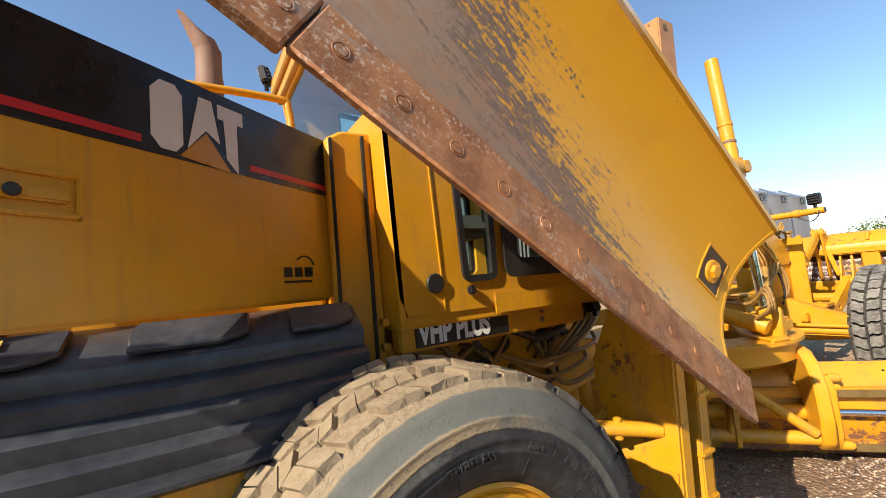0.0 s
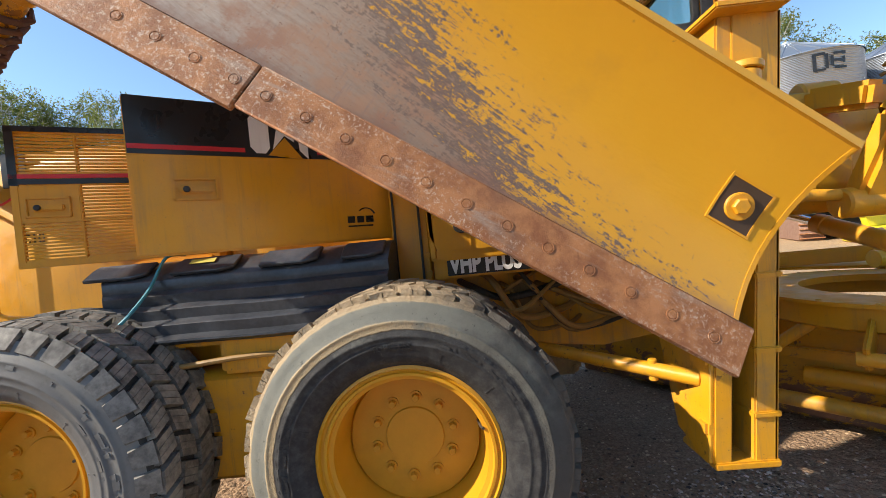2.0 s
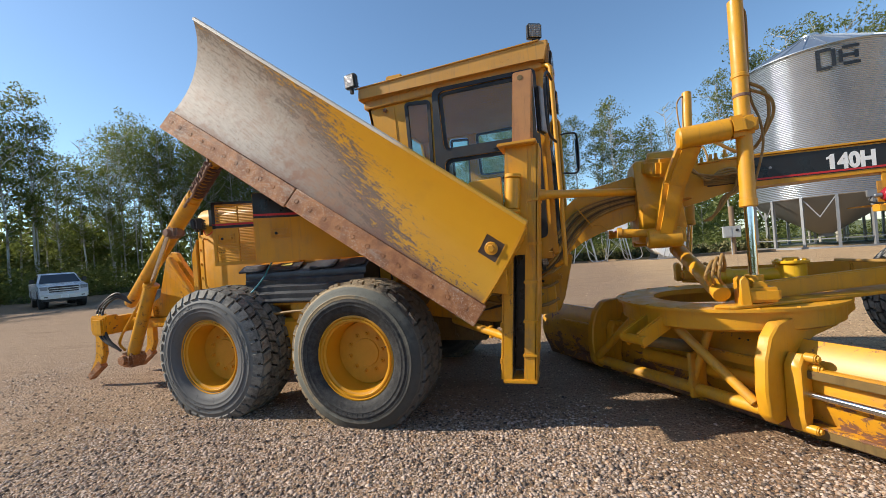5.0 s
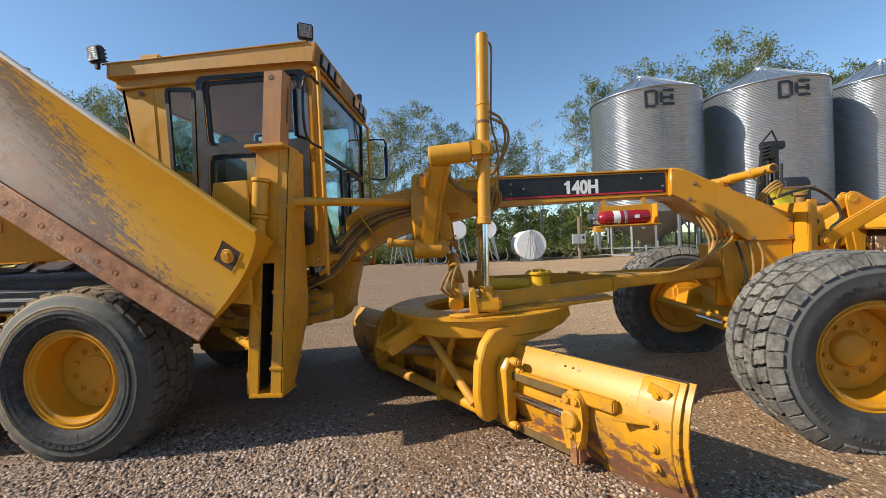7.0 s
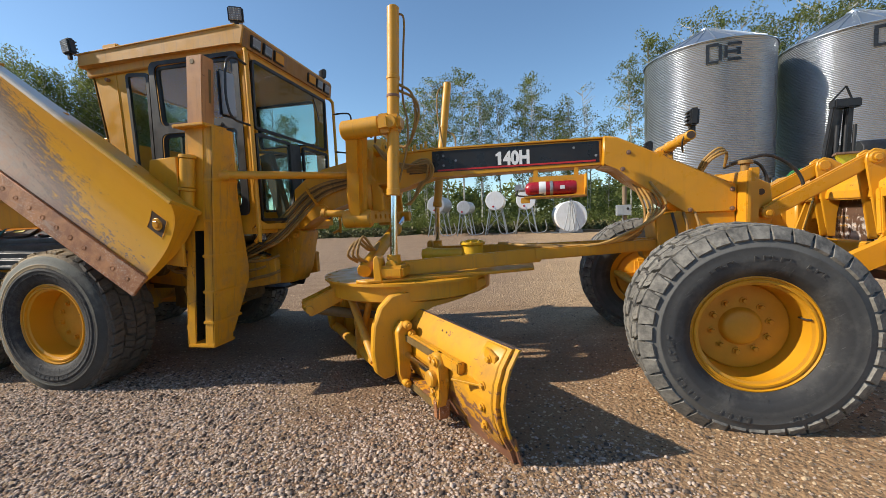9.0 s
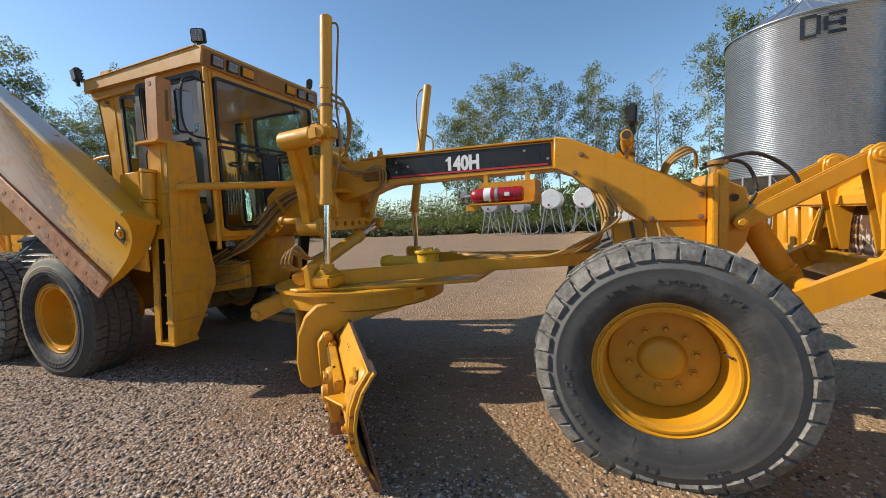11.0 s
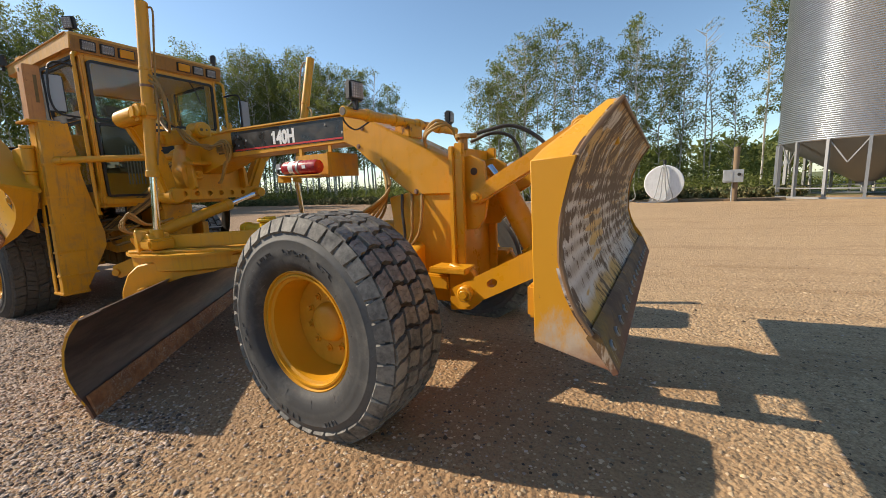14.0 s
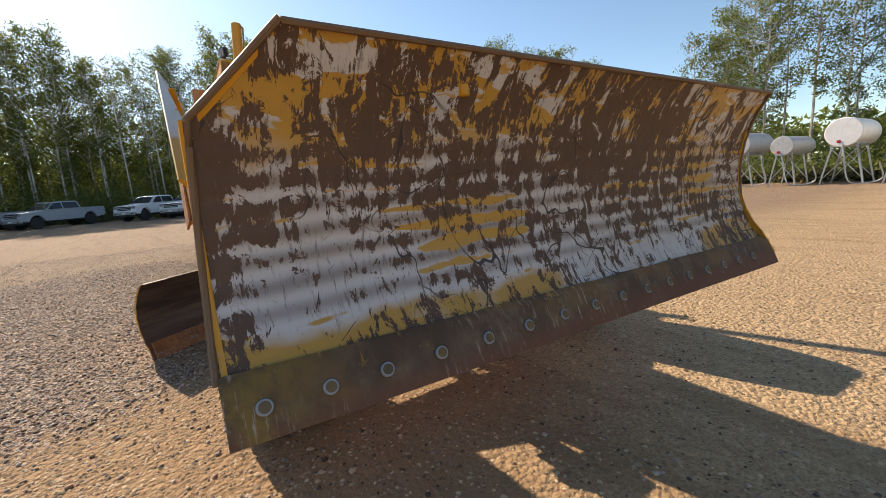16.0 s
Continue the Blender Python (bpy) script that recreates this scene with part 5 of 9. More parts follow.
def rounded(pts, r=0.05, n=4):
    """The outline with its corners rounded off."""
    out = []
    k = len(pts)
    for i in range(k):
        a, b, c = Vector(pts[i - 1]), Vector(pts[i]), Vector(pts[(i + 1) % k])
        p = b + (a - b).normalized() * min(r, (a - b).length * 0.45)
        q = b + (c - b).normalized() * min(r, (c - b).length * 0.45)
        for j in range(n + 1):
            t = j / n
            out.append(tuple((1 - t) ** 2 * p + 2 * t * (1 - t) * b + t * t * q))
    return out


def frame_plate(bm, m, outer, holes, t):
    """A flat plate t thick on m with holes cut through it: made as strips with a triangle fill."""
    vs, es = [], []
    for loop in [outer] + holes:
        vv = [bm.verts.new(m @ Vector((*p, 0))) for p in loop]
        vs += vv
        es += [bm.edges.new((vv[i], vv[(i + 1) % len(vv)])) for i in range(len(vv))]
    r = bmesh.ops.triangle_fill(bm, use_beauty=True, use_dissolve=False, edges=es)
    faces = [f for f in r["geom"] if isinstance(f, bmesh.types.BMFace)]
    ex = bmesh.ops.extrude_face_region(bm, geom=faces)
    nv = [v for v in ex["geom"] if isinstance(v, bmesh.types.BMVert)]
    d = (m.to_3x3() @ Vector((0, 0, 1))) * t
    for v in nv:
        v.co += d
    return bm


cab = grader
w_rear = rounded([(0.395, 2.84), (0.655, 2.82), (0.625, 1.455), (0.435, 1.455)], 0.05)
w_door = rounded([(0.735, 2.865), (1.56, 2.865), (1.56, 2.315), (0.760, 2.315)], 0.07)
w_low = rounded([(0.760, 2.245), (1.56, 2.245), (1.56, 1.52), (0.73, 1.52)], 0.07)
side_out = [(0.16, 1.335), (0.125, 1.42), (0.10, 2.25), (0.0, 2.90), (1.66, 2.90), (1.66, 1.40), (1.60, 1.335)]
for s in (-1, 1):
    m = facing((0, s * W, 0), (1, 0, 0), (0, 0, 1)) if s < 0 else facing((0, s * W - 0.03, 0), (1, 0, 0), (0, 0, 1))
    back = Matrix.Translation((0, 0.03, 0)) @ m if s < 0 else m @ Matrix.Translation((0, 0, -0.03)) @ Matrix.Translation((0, 0, 0.03))
    bm = frame_plate(B(), back, side_out, [w_rear, w_door, w_low], 0.03)
    part("cab_side", bm, M["yellow"], cab)
    mm = facing((0, s * (W + 0.002), 0), (1, 0, 0), (0, 0, 1)) if s < 0 else facing((0, s * (W + 0.002), 0), (1, 0, 0), (0, 0, 1))
    window(None, mm, w_rear, cab, "rear_side_window")
    window(None, mm, w_door, cab, "door_window")
    window(None, mm, w_low, cab, "lower_door_window")
    dr = frame_plate(B(), facing((0, s * (W + (0.012 if s < 0 else -0.012)) + (-0.012 if s < 0 else 0.0), 0), (1, 0, 0), (0, 0, 1)), rounded([(0.685, 2.90), (1.615, 2.90), (1.615, 1.46), (0.66, 1.46)], 0.06), [w_door, w_low], 0.012)
    d_ob = part("cab_door", dr, M["blackpl"], cab, "black framed glazed cab door")
    if s < 0:
        part("door_handle", box(B(), (1.20, -W - 0.05, 2.26), (1.42, -W - 0.014, 2.30), 0.01), M["blackpl"], d_ob)
bm = B()
for y0, y1 in ((-W, -0.63), (0.63, W)):
    prism(bm, [(0.10, 2.25), (0.13, 2.25), (0.03, 2.90), (0.0, 2.90)], "y", y0, y1, 0.004)
prism(bm, [(0.012, 2.82), (0.042, 2.82), (0.03, 2.90), (0.0, 2.90)], "y", -0.64, 0.64, 0.004)
prism(bm, [(0.12, 1.30), (0.15, 1.30), (0.13, 2.25), (0.10, 2.25)], "y", -W, W, 0.004)
part("cab_back", bm, M["yellow"], cab)
back_glass = part("rear_window", prism(B(), [(0.112, 2.25), (0.116, 2.25), (0.030, 2.825), (0.026, 2.825)], "y", -0.63, 0.63, 0), M["glass"], cab, "wide rear cab window")
back_glass.visible_shadow = False
bm = B()
for s in (-1, 1):
    box(bm, (0.60, s * (W + 0.004) - 0.004, 1.30), (1.60, s * (W + 0.004) + 0.004, 1.40), 0.003)
box(bm, (0.12, -W + 0.01, 1.285), (1.64, W - 0.01, 1.34), 0.006)
part("cab_floor", bm, M["yellow"], cab)
part("rear_rib", prism(B(), [(0.33, 1.34), (0.335, 1.34), (0.285, 2.86), (0.275, 2.86)], "y", -W - 0.006, -W + 0.002, 0), M["yellow"], cab)
# front: pillars, cross bar, windshield panes
bm = B()
for s in (-1, 1):
    bar(bm, (1.665, s * 0.712, 1.32), (1.665, s * 0.712, 2.92), 0.042, 0.042, 0.010, up=(1, 0, 0))
bar(bm, (1.665, -0.70, 2.87), (1.665, 0.70, 2.87), 0.05, 0.07, 0.01)
prism(bm, [(-0.70, 1.32), (-0.70, 1.41), (-0.62, 1.37), (0.62, 1.37), (0.70, 1.41), (0.70, 1.32)], "x", 1.64, 1.69, 0.006)
part("front_frame", bm, M["yellow"], cab)
fm = facing((1.675, 0, 0), (0, 1, 0), (0, 0, 1))
window(None, facing((1.674 - 2.235 * 0.03, 0, 0), (0, 1, 0), (0.03, 0, 1)), rounded([(-0.688, 2.85), (0.688, 2.85), (0.688, 2.235), (-0.688, 2.235)], 0.06), cab, "windshield", 0.026, "wide tinted upper windshield")
window(None, fm, rounded([(-0.688, 2.205), (-0.115, 2.205), (-0.115, 1.60), (-0.23, 1.40), (-0.68, 1.40)], 0.05), cab, "front_lower_window", 0.026)
window(None, fm, rounded([(0.688, 2.205), (0.115, 2.205), (0.115, 1.60), (0.23, 1.40), (0.68, 1.40)], 0.05), cab, "front_lower_window", 0.026)
bm = B()
prism(bm, [(-0.10, 2.20), (0.10, 2.20), (0.10, 1.58), (0.21, 1.38), (-0.21, 1.38), (-0.10, 1.58)], "x", 1.62, 1.665, 0.004)
part("instrument_cowl", bm, M["blackpl"], cab)
# roof with overhanging eaves and a lamp visor
bm = B()
prism(bm, [(-0.05, 2.915), (-0.04, 3.03), (0.10, 3.04), (1.66, 3.088), (1.735, 3.088), (1.735, 3.05), (1.70, 2.915), (1.60, 2.95)], "y", -0.81, 0.81, 0.012)
prism(bm, [(-0.02, 2.84), (-0.02, 2.94), (1.60, 2.97), (1.70, 2.92), (1.69, 2.88)], "y", -0.755, 0.755, 0.012)
prism(bm, [(-0.045, 3.025), (-0.04, 3.036), (1.66, 3.094), (1.66, 3.082)], "y", -0.822, 0.822, 0.003)
part("roof", bm, M["roof"], cab, "dusty yellow cab roof with deep eaves")
bm = B()
prism(bm, [(1.70, 2.905), (1.725, 3.05), (1.745, 3.055), (1.722, 2.90)], "y", -0.80, 0.80, 0.003)
part("visor", bm, M["visor"], cab, "grimy brown lamp visor")
for y0, mt in ((-0.66, "lens"), (-0.49, "lens"), (-0.31, "amber"), (0.31, "amber"), (0.49, "lens"), (0.66, "lens")):
    w = 0.055 if mt == "lens" else 0.07
    m = facing((1.737, y0, 2.975), (0, 1, 0), (0.14, 0, 1))
    lamp = part("roof_lamp", box(B(), (-w - 0.012, -0.052, -0.01), (w + 0.012, 0.052, 0.012), 0.005, m), M["blackpl"], cab)
    part("lens", box(B(), (-w, -0.042, 0.011), (w, 0.042, 0.018), 0.004, m), M[mt], lamp)
work_light((1.64, -0.77, 3.195), (0.45, -0.85, -0.12), cab, 0.062, 0.06)
work_light((1.66, 0.80, 3.19), (0.6, 0.7, -0.1), cab, 0.055, 0.06)
work_light((-0.10, -0.86, 3.10), (-0.2, -1.0, -0.12), cab, 0.066, 0.05)
work_light((-0.10, 0.84, 3.08), (-0.9, 0.4, -0.2), cab, 0.06, 0.05)
bm = tube(B(), [(-0.08, -0.80, 3.035), (0.1, -0.78, 3.052), (0.28, -0.795, 3.055), (0.5, -0.78, 3.068)], 0.006, 6, 5)
part("cable", bm, M["blackhose"], cab)
part("roof_bracket", box(B(), (0.26, -0.815, 3.03), (0.42, -0.74, 3.085), 0.01), M["yellow"], cab)
part("roof_stud", rod(B(), (0.20, -W - 0.002, 2.80), (0.20, -W - 0.04, 2.80), 0.018, 10), M["rustpipe"], cab)
# grab bars and mirrors
for s in (-1, 1):
    bm = tube(B(), [(1.68, s * 0.75, 2.90), (1.73, s * 0.80, 2.86), (1.74, s * 0.81, 2.70), (1.74, s * 0.81, 1.35), (1.72, s * 0.80, 1.26), (1.66, s * 0.76, 1.22)], 0.018, 10, 5)
    part("grab_bar", bm, M["yellow"], cab)
    bm = tube(B(), [(1.74, s * 0.82, 2.74), (1.72, s * 0.93, 2.76), (1.70, s * 1.0, 2.72), (1.69, s * 1.02, 2.62)] if s < 0 else [(1.74, 0.80, 2.70), (1.85, 0.86, 2.72), (1.93, 0.90, 2.68), (1.93, 0.90, 2.35), (1.90, 0.88, 2.24), (1.74, 0.80, 2.24)], 0.011, 8, 5)
    arm = part("mirror_arm", bm, M["blackpl"], cab)
    if s < 0:
        c = Vector((1.66, -0.97, 2.46))
        tube_pts = [(1.69, -1.02, 2.62), (1.69, -1.03, 2.40), (1.70, -0.98, 2.26), (1.74, -0.82, 2.23)]
        part("mirror_arm", tube(B(), tube_pts, 0.010, 8, 5), M["blackpl"], cab)
    else:
        c = Vector((1.93, 0.97, 2.47))
    m = facing(c, (0.25, 1, 0) if s < 0 else (-0.15, 1, 0), (0, 0, 1))
    mir = part("mirror", box(B(), (-0.075, -0.19, -0.035), (0.075, 0.19, 0.0), 0.02, m), M["blackpl"], cab, "tall black wing mirror")
    part("mirror_glass", box(B(), (-0.062, -0.175, -0.041), (0.062, 0.175, -0.036), 0.004, m), M["mirror"], mir)
    part("mirror_back", box(B(), (-0.064, -0.175, 0.0), (0.064, 0.175, 0.010), 0.004, m), M["galvdark"], mir)
# wiper, seat, steering column, decals
part("wiper", tube(B(), [(1.70, 0.36, 2.85), (1.70, 0.44, 2.72), (1.70, 0.50, 2.56)], 0.006, 6, 4), M["blackpl"], cab)
seat = part("operator_seat", box(box(B(), (0.52, -0.27, 1.72), (1.02, 0.27, 1.86), 0.05), (0.42, -0.25, 1.82), (0.56, 0.25, 2.45), 0.06), M["interior"], cab, "black operator seat")
part("headrest", box(B(), (0.44, -0.13, 2.44), (0.54, 0.13, 2.62), 0.04), M["interior"], seat)
part("steering_wheel", lathe(B(), [(0.19 + 0.014 * math.cos(a), 0.014 * math.sin(a)) for a in (0, 1.05, 2.1, 3.14, 4.2, 5.24)], (1.32, 0.0, 2.12), 24, "z", closed=True), M["interior"], cab)
part("steering_column", bar(B(), (1.32, 0, 2.12), (1.50, 0, 1.4), 0.10, 0.12), M["interior"], cab)
for k in range(6):
    y = -0.22 + 0.035 * k
    part("control_lever", rod(B(), (1.28, y - 0.05, 1.55), (1.30, y - 0.05, 2.02 - 0.01 * (k % 3)), 0.007, 6), M["galvdark"], cab)
bm2 = box(B(), (0.13, -0.68, 1.19), (1.25, -0.60, 1.335), 0.008)
sill = part("cab_sill", bm2, M["yellow"], cab)
plate = part("name_plate", box(B(), (0.200, -0.688, 1.203), (0.700, -0.679, 1.322), 0.002), M["black"], cab, "black name plate with white letters")
lettering("VHP PLUS", 0.128, facing((0.214, -0.689, 1.218), (1, 0, 0), (0, 0, 1)), M["white"], plate, bold=0.006, squeeze=0.675)
bm = rod(B(), (0.290, -W - 0.001, 1.462), (0.290, -W - 0.016, 1.462), 0.042, 24)
part("vent_plug", bm, M["blackpl"], cab, "round black vent cover")
part("catch", box(B(), (0.45, -W - 0.03, 1.40), (0.49, -W, 1.44), 0.008), M["blackpl"], cab)
for p in ((0.93, -0.68, 1.28), (0.93, -0.68, 1.235)):
    part("sill_bolt", bolt(B(), p, (0, -1, 0), 0.011, 0.01), M["rustpipe"], cab)
for z in (1.12, 1.22, 1.32):
    part("hinge", box(B(), (0.085, -0.63, z - 0.015), (0.115, -0.585, z + 0.015), 0.004), M["yellow"], cab)

# ---- main frame ----
bm = B()
top = [(1.15, 1.18), (1.50, 1.29), (1.70, 1.31), (1.70, 1.715), (1.85, 1.82), (2.02, 1.905), (2.34, 1.965), (2.66, 1.985), (3.0, 2.005), (3.2, 2.015), (4.745, 2.0)]
low = [(4.735, 1.77), (3.2, 1.765), (3.05, 1.72), (2.94, 1.68), (2.62, 1.61), (2.36, 1.565), (2.06, 1.48), (1.90, 1.40), (1.74, 1.30), (1.62, 0.92), (1.15, 0.90)]
prism(bm, top + low, "y", -0.145, 0.145, 0.008)
part("main_frame", bm, M["yellow"], grader, "arched yellow box beam frame")
bm = prism(B(), [(1.02, 0.98), (1.33, 1.0), (1.49, 1.16), (1.70, 1.32), (1.79, 1.275), (1.69, 0.88), (1.63, 0.745), (1.46, 0.735), (1.29, 0.715), (1.02, 0.74)], "y", -0.165, 0.165, 0.014)
prism(bm, [(1.02, 0.94), (1.30, 0.96), (1.62, 0.93), (1.60, 0.89), (1.28, 0.90), (1.02, 0.89)], "y", -0.185, 0.185, 0.006)
for p in ((1.60, 1.20), (1.66, 1.08), (1.12, 0.90), (1.12, 0.80)):
    bolt(bm, (p[0], -0.165, p[1]), (0, -1, 0), 0.024, 0.022)
part("articulation_hitch", bm, M["dirty"], grader)
# a flat ribbon of hoses runs up the neck's flank, from below the cab to the saddle
for k in range(8):
    u = k / 7
    lo_ = [(1.05 + 0.10 * u, -0.56 + 0.03 * u, 0.99 - 0.03 * u), (1.40 + 0.13 * u, -0.50, 1.165 - 0.06 * u + 0.015 * (k % 2)), (1.55 + 0.13 * u, -0.42, 1.31 - 0.11 * u), (1.67 + 0.10 * u, -0.26, 1.49 - 0.14 * u)]
    up_ = [(1.82 + 0.09 * u, -0.172 - 0.006 * (k % 3), 1.665 - 0.14 * u), (2.02 + 0.05 * u, -0.170, 1.755 - 0.115 * u), (2.28, -0.163, 1.80 - 0.095 * u), (2.44, -0.168, 1.81 - 0.09 * u)]
    part("frame_hose", tube(B(), lo_ + up_, 0.0095 + 0.0015 * (k % 3), 8, 5), M[("hose", "yellowhose", "darkhose")[k % 3]], grader)
for k in range(9):
    a = k * 2.4
    bm = tube(B(), [(1.02 + 0.05 * (k % 3), -0.56 + 0.02 * k, 0.98 + 0.01 * k), (1.14 + 0.04 * math.cos(a), -0.52 + 0.015 * k, 1.10 + 0.03 * math.sin(a)), (1.27 + 0.05 * math.cos(a + 1), -0.47 + 0.01 * k, 1.12 + 0.035 * math.sin(a + 1)), (1.36 + 0.02 * k, -0.36, 1.03 + 0.03 * math.cos(a))], 0.011, 7, 5)
    part("tangled_hose", bm, M[("greasy", "hose", "blackhose")[k % 3]], grader)
part("hose_clamp", bar(B(), (1.86, -0.195, 1.725), (1.985, -0.195, 1.54), 0.012, 0.055, 0.003, up=(0, 1, 0)), M["yellow"], grader)
part("clamp_wire", tube(B(), [(2.0, -0.192, 1.55), (2.06, -0.20, 1.545), (2.11, -0.21, 1.50), (2.17, -0.22, 1.505)], 0.006, 6, 4), M["yellow"], grader)
for p in ((1.62, 1.30), (1.70, 1.24), (1.72, 1.34)):
    part("hose_fitting", bolt(rod(B(), (p[0], -0.15, p[1]), (p[0] + 0.01, -0.20, p[1]), 0.026, 12), (p[0], -0.195, p[1]), (0, -1, 0), 0.018, 0.03), M["dirty"], grader)
# hoses come out of a pocket in the frame's flank and loop back to the saddle
# the opening is not cut: a flat plate carries its shade as colour
part("frame_pocket", prism(B(), [(2.955, 1.795), (2.965, 1.872), (3.06, 1.895), (3.16, 1.885), (3.175, 1.80)], "y", -0.1475, -0.1445, 0), M["pocket"], grader, "flat dark plate for the shaded opening in the frame")
for k in range(5):
    z = 1.815 + 0.014 * k
    part("pocket_hose", tube(B(), [(2.93, -0.150, z + 0.004), (3.04, -0.156, z - 0.004), (3.18, -0.152, z + 0.002)], 0.0075, 7, 4), M["hose"], grader)
for k in range(3):
    d = 0.022 * k
    bm = tube(B(), [(2.70, -0.36 - d, 2.06), (2.80, -0.32 - d, 1.96 - d), (2.93, -0.24, 1.845 + d), (3.04, -0.20 - d, 1.915 - d), (3.15, -0.19 - d, 1.925 - d), (3.205 - d, -0.18 - d, 1.84), (3.17 - d, -0.18, 1.735), (3.10 - d, -0.17, 1.69), (3.035 - d, -0.17, 1.60 - d), (2.95 - d, -0.16, 1.50)], 0.0105, 8, 5)
    part("loop_hose", bm, M["hose" if k else "yellowhose"], grader)
# black side band with number
for s in (-1, 1):
    bm = B()
    prism(bm, [(3.19, 1.80), (3.19, 2.0), (4.715, 1.985), (4.72, 1.80)], "y", s * 0.1455, s * 0.149, 0)
    band = part("side_band", bm, M["black"], grader, "black band with white number and red stripe")
    part("stripe", prism(B(), [(3.24, 1.808), (3.24, 1.823), (4.69, 1.823), (4.69, 1.808)], "y", s * 0.149, s * 0.151, 0), M["red"], band)
    if s < 0:
        part("lettering", prism(B(), [(3.818, 1.832), (3.850, 1.832), (3.850, 1.953), (3.826, 1.953), (3.818, 1.940), (3.798, 1.930), (3.798, 1.912), (3.818, 1.916)], "y", -0.1512, -0.1490, 0), M["white"], band)
        lettering("40H", 0.168, facing((3.872, -0.1495, 1.832), (1, 0, 0), (0, 0, 1)), M["white"], band, bold=0.008, squeeze=0.83)
    for p in ((3.30, 1.95), (3.42, 1.90), (3.30, 1.86), (4.5, 1.94), (4.69, 1.86)):
        part("band_bolt", bolt(B(), (p[0], s * 0.149, p[1]), (0, s, 0), 0.008, 0.006), M["galvdark"], band)
part("frame_top", prism(B(), [(2.9, 2.0), (3.2, 2.017), (4.75, 2.003), (4.76, 2.018), (3.2, 2.032), (2.9, 2.015)], "y", -0.165, 0.165, 0.003), M["yellow"], grader)
# forward slope, wider box
bm = B()
prism(bm, [(4.745, 2.02), (4.86, 2.00), (5.80, 1.535), (5.80, 1.31), (5.40, 1.31), (4.98, 1.62), (4.86, 1.735), (4.735, 1.765)], "y", -0.20, 0.20, 0.012)
part("front_neck", bm, M["fresh"], grader)
for p in ((4.95, 1.86), (4.90, 1.72), (5.44, 1.34), (5.76, 1.34), (5.76, 1.50)):
    part("neck_bolt", bolt(B(), (p[0], -0.20, p[1]), (0, -1, 0), 0.014, 0.012), M["rustpipe"], grader)
bm = B()
prism(bm, [(5.22, 0.86), (5.16, 1.30), (5.40, 1.34), (5.80, 1.34), (5.80, 0.70), (5.30, 0.70)], "y", -0.18, 0.18, 0.012)
box(bm, (5.15, -0.10, 0.72), (5.30, 0.10, 1.05), 0.02)
part("front_bolster", bm, M["yellow"], grader)
bm = B()
prism(bm, [(-0.95, 0.52), (-0.95, 0.68), (-0.55, 0.80), (-0.20, 0.94), (0.20, 0.94), (0.55, 0.80), (0.95, 0.68), (0.95, 0.52), (0.5, 0.46), (-0.5, 0.46)], "x", 5.30, 5.48, 0.02)
part("front_axle", bm, M["yellow"], grader)
for s in (-1, 1):
    bm = B()
    rod(bm, (5.39, s * 0.84, 0.592), (5.39, s * 1.12, 0.592), 0.11, 20)
    box(bm, (5.28, s * 0.93 - 0.06, 0.42), (5.50, s * 0.93 + 0.06, 0.80), 0.03)
    bar(bm, (5.05, s * 0.85, 0.62), (5.39, s * 0.95, 0.62), 0.06, 0.05)
    part("steering_knuckle", bm, M["yellow"], grader)
    part("wheel_back", lathe(B(), [(0.30, 0.0), (0.29, s * -0.03), (0.20, s * -0.05), (0.001, s * -0.05)], (5.39, s * 0.99, 0.592), 28), M["yellow"], grader)
for y0, y1, z in ((-0.85, 0.1, 0.60), (0.85, -0.1, 0.64)):
    bm = rod(B(), (5.10, y0, z), (5.10, y0 + (y1 - y0) * 0.55, z), 0.04, 14)
    cy = part("steering_cylinder", bm, M["yellow"], grader)
    part("piston_rod", rod(B(), (5.10, y0 + (y1 - y0) * 0.5, z), (5.10, y1, z), 0.018, 12), M["chrome"], cy)
part("tie_rod", rod(B(), (5.06, -0.85, 0.66), (5.06, 0.85, 0.66), 0.022, 10), M["yellow"], grader)
# lamp rail over the neck
bm = B()
rod(bm, (5.24, -0.74, 1.885), (5.34, 0.70, 1.885), 0.036, 18)
for y in (-0.5, -0.2, 0.1, 0.4):
    rod(bm, (5.258 + 0.07 * (y + 0.5), y - 0.03, 1.885), (5.258 + 0.07 * (y + 0.5), y + 0.03, 1.885), 0.044, 16)
box(bm, (5.20, -0.10, 1.76), (5.34, 0.10, 1.87), 0.01)
rail = part("lamp_rail", bm, M["worn"], grader, "worn yellow pipe rail with an open end")
# dark disc on the solid pipe end paints the bore's inner shade
part("pipe_bore", rod(B(), (5.2397, -0.744, 1.885), (5.241, -0.73, 1.885), 0.027, 18, bev=0), M["pocket"], rail)
work_light((1.55, -0.53, 1.265), (0.75, -0.45, 0.25), cab, 0.055, 0.03)
work_light((5.31, -0.66, 2.02), (1, -0.15, -0.05), grader, 0.062, 0.06)
work_light((5.36, 0.60, 2.0), (1, 0.1, -0.05), grader, 0.055, 0.06)
part("cable", tube(B(), [(5.27, -0.66, 1.96), (5.20, -0.70, 1.86), (5.23, -0.62, 1.78), (5.26, -0.50, 1.84)], 0.006, 6, 5), M["blackhose"], grader)
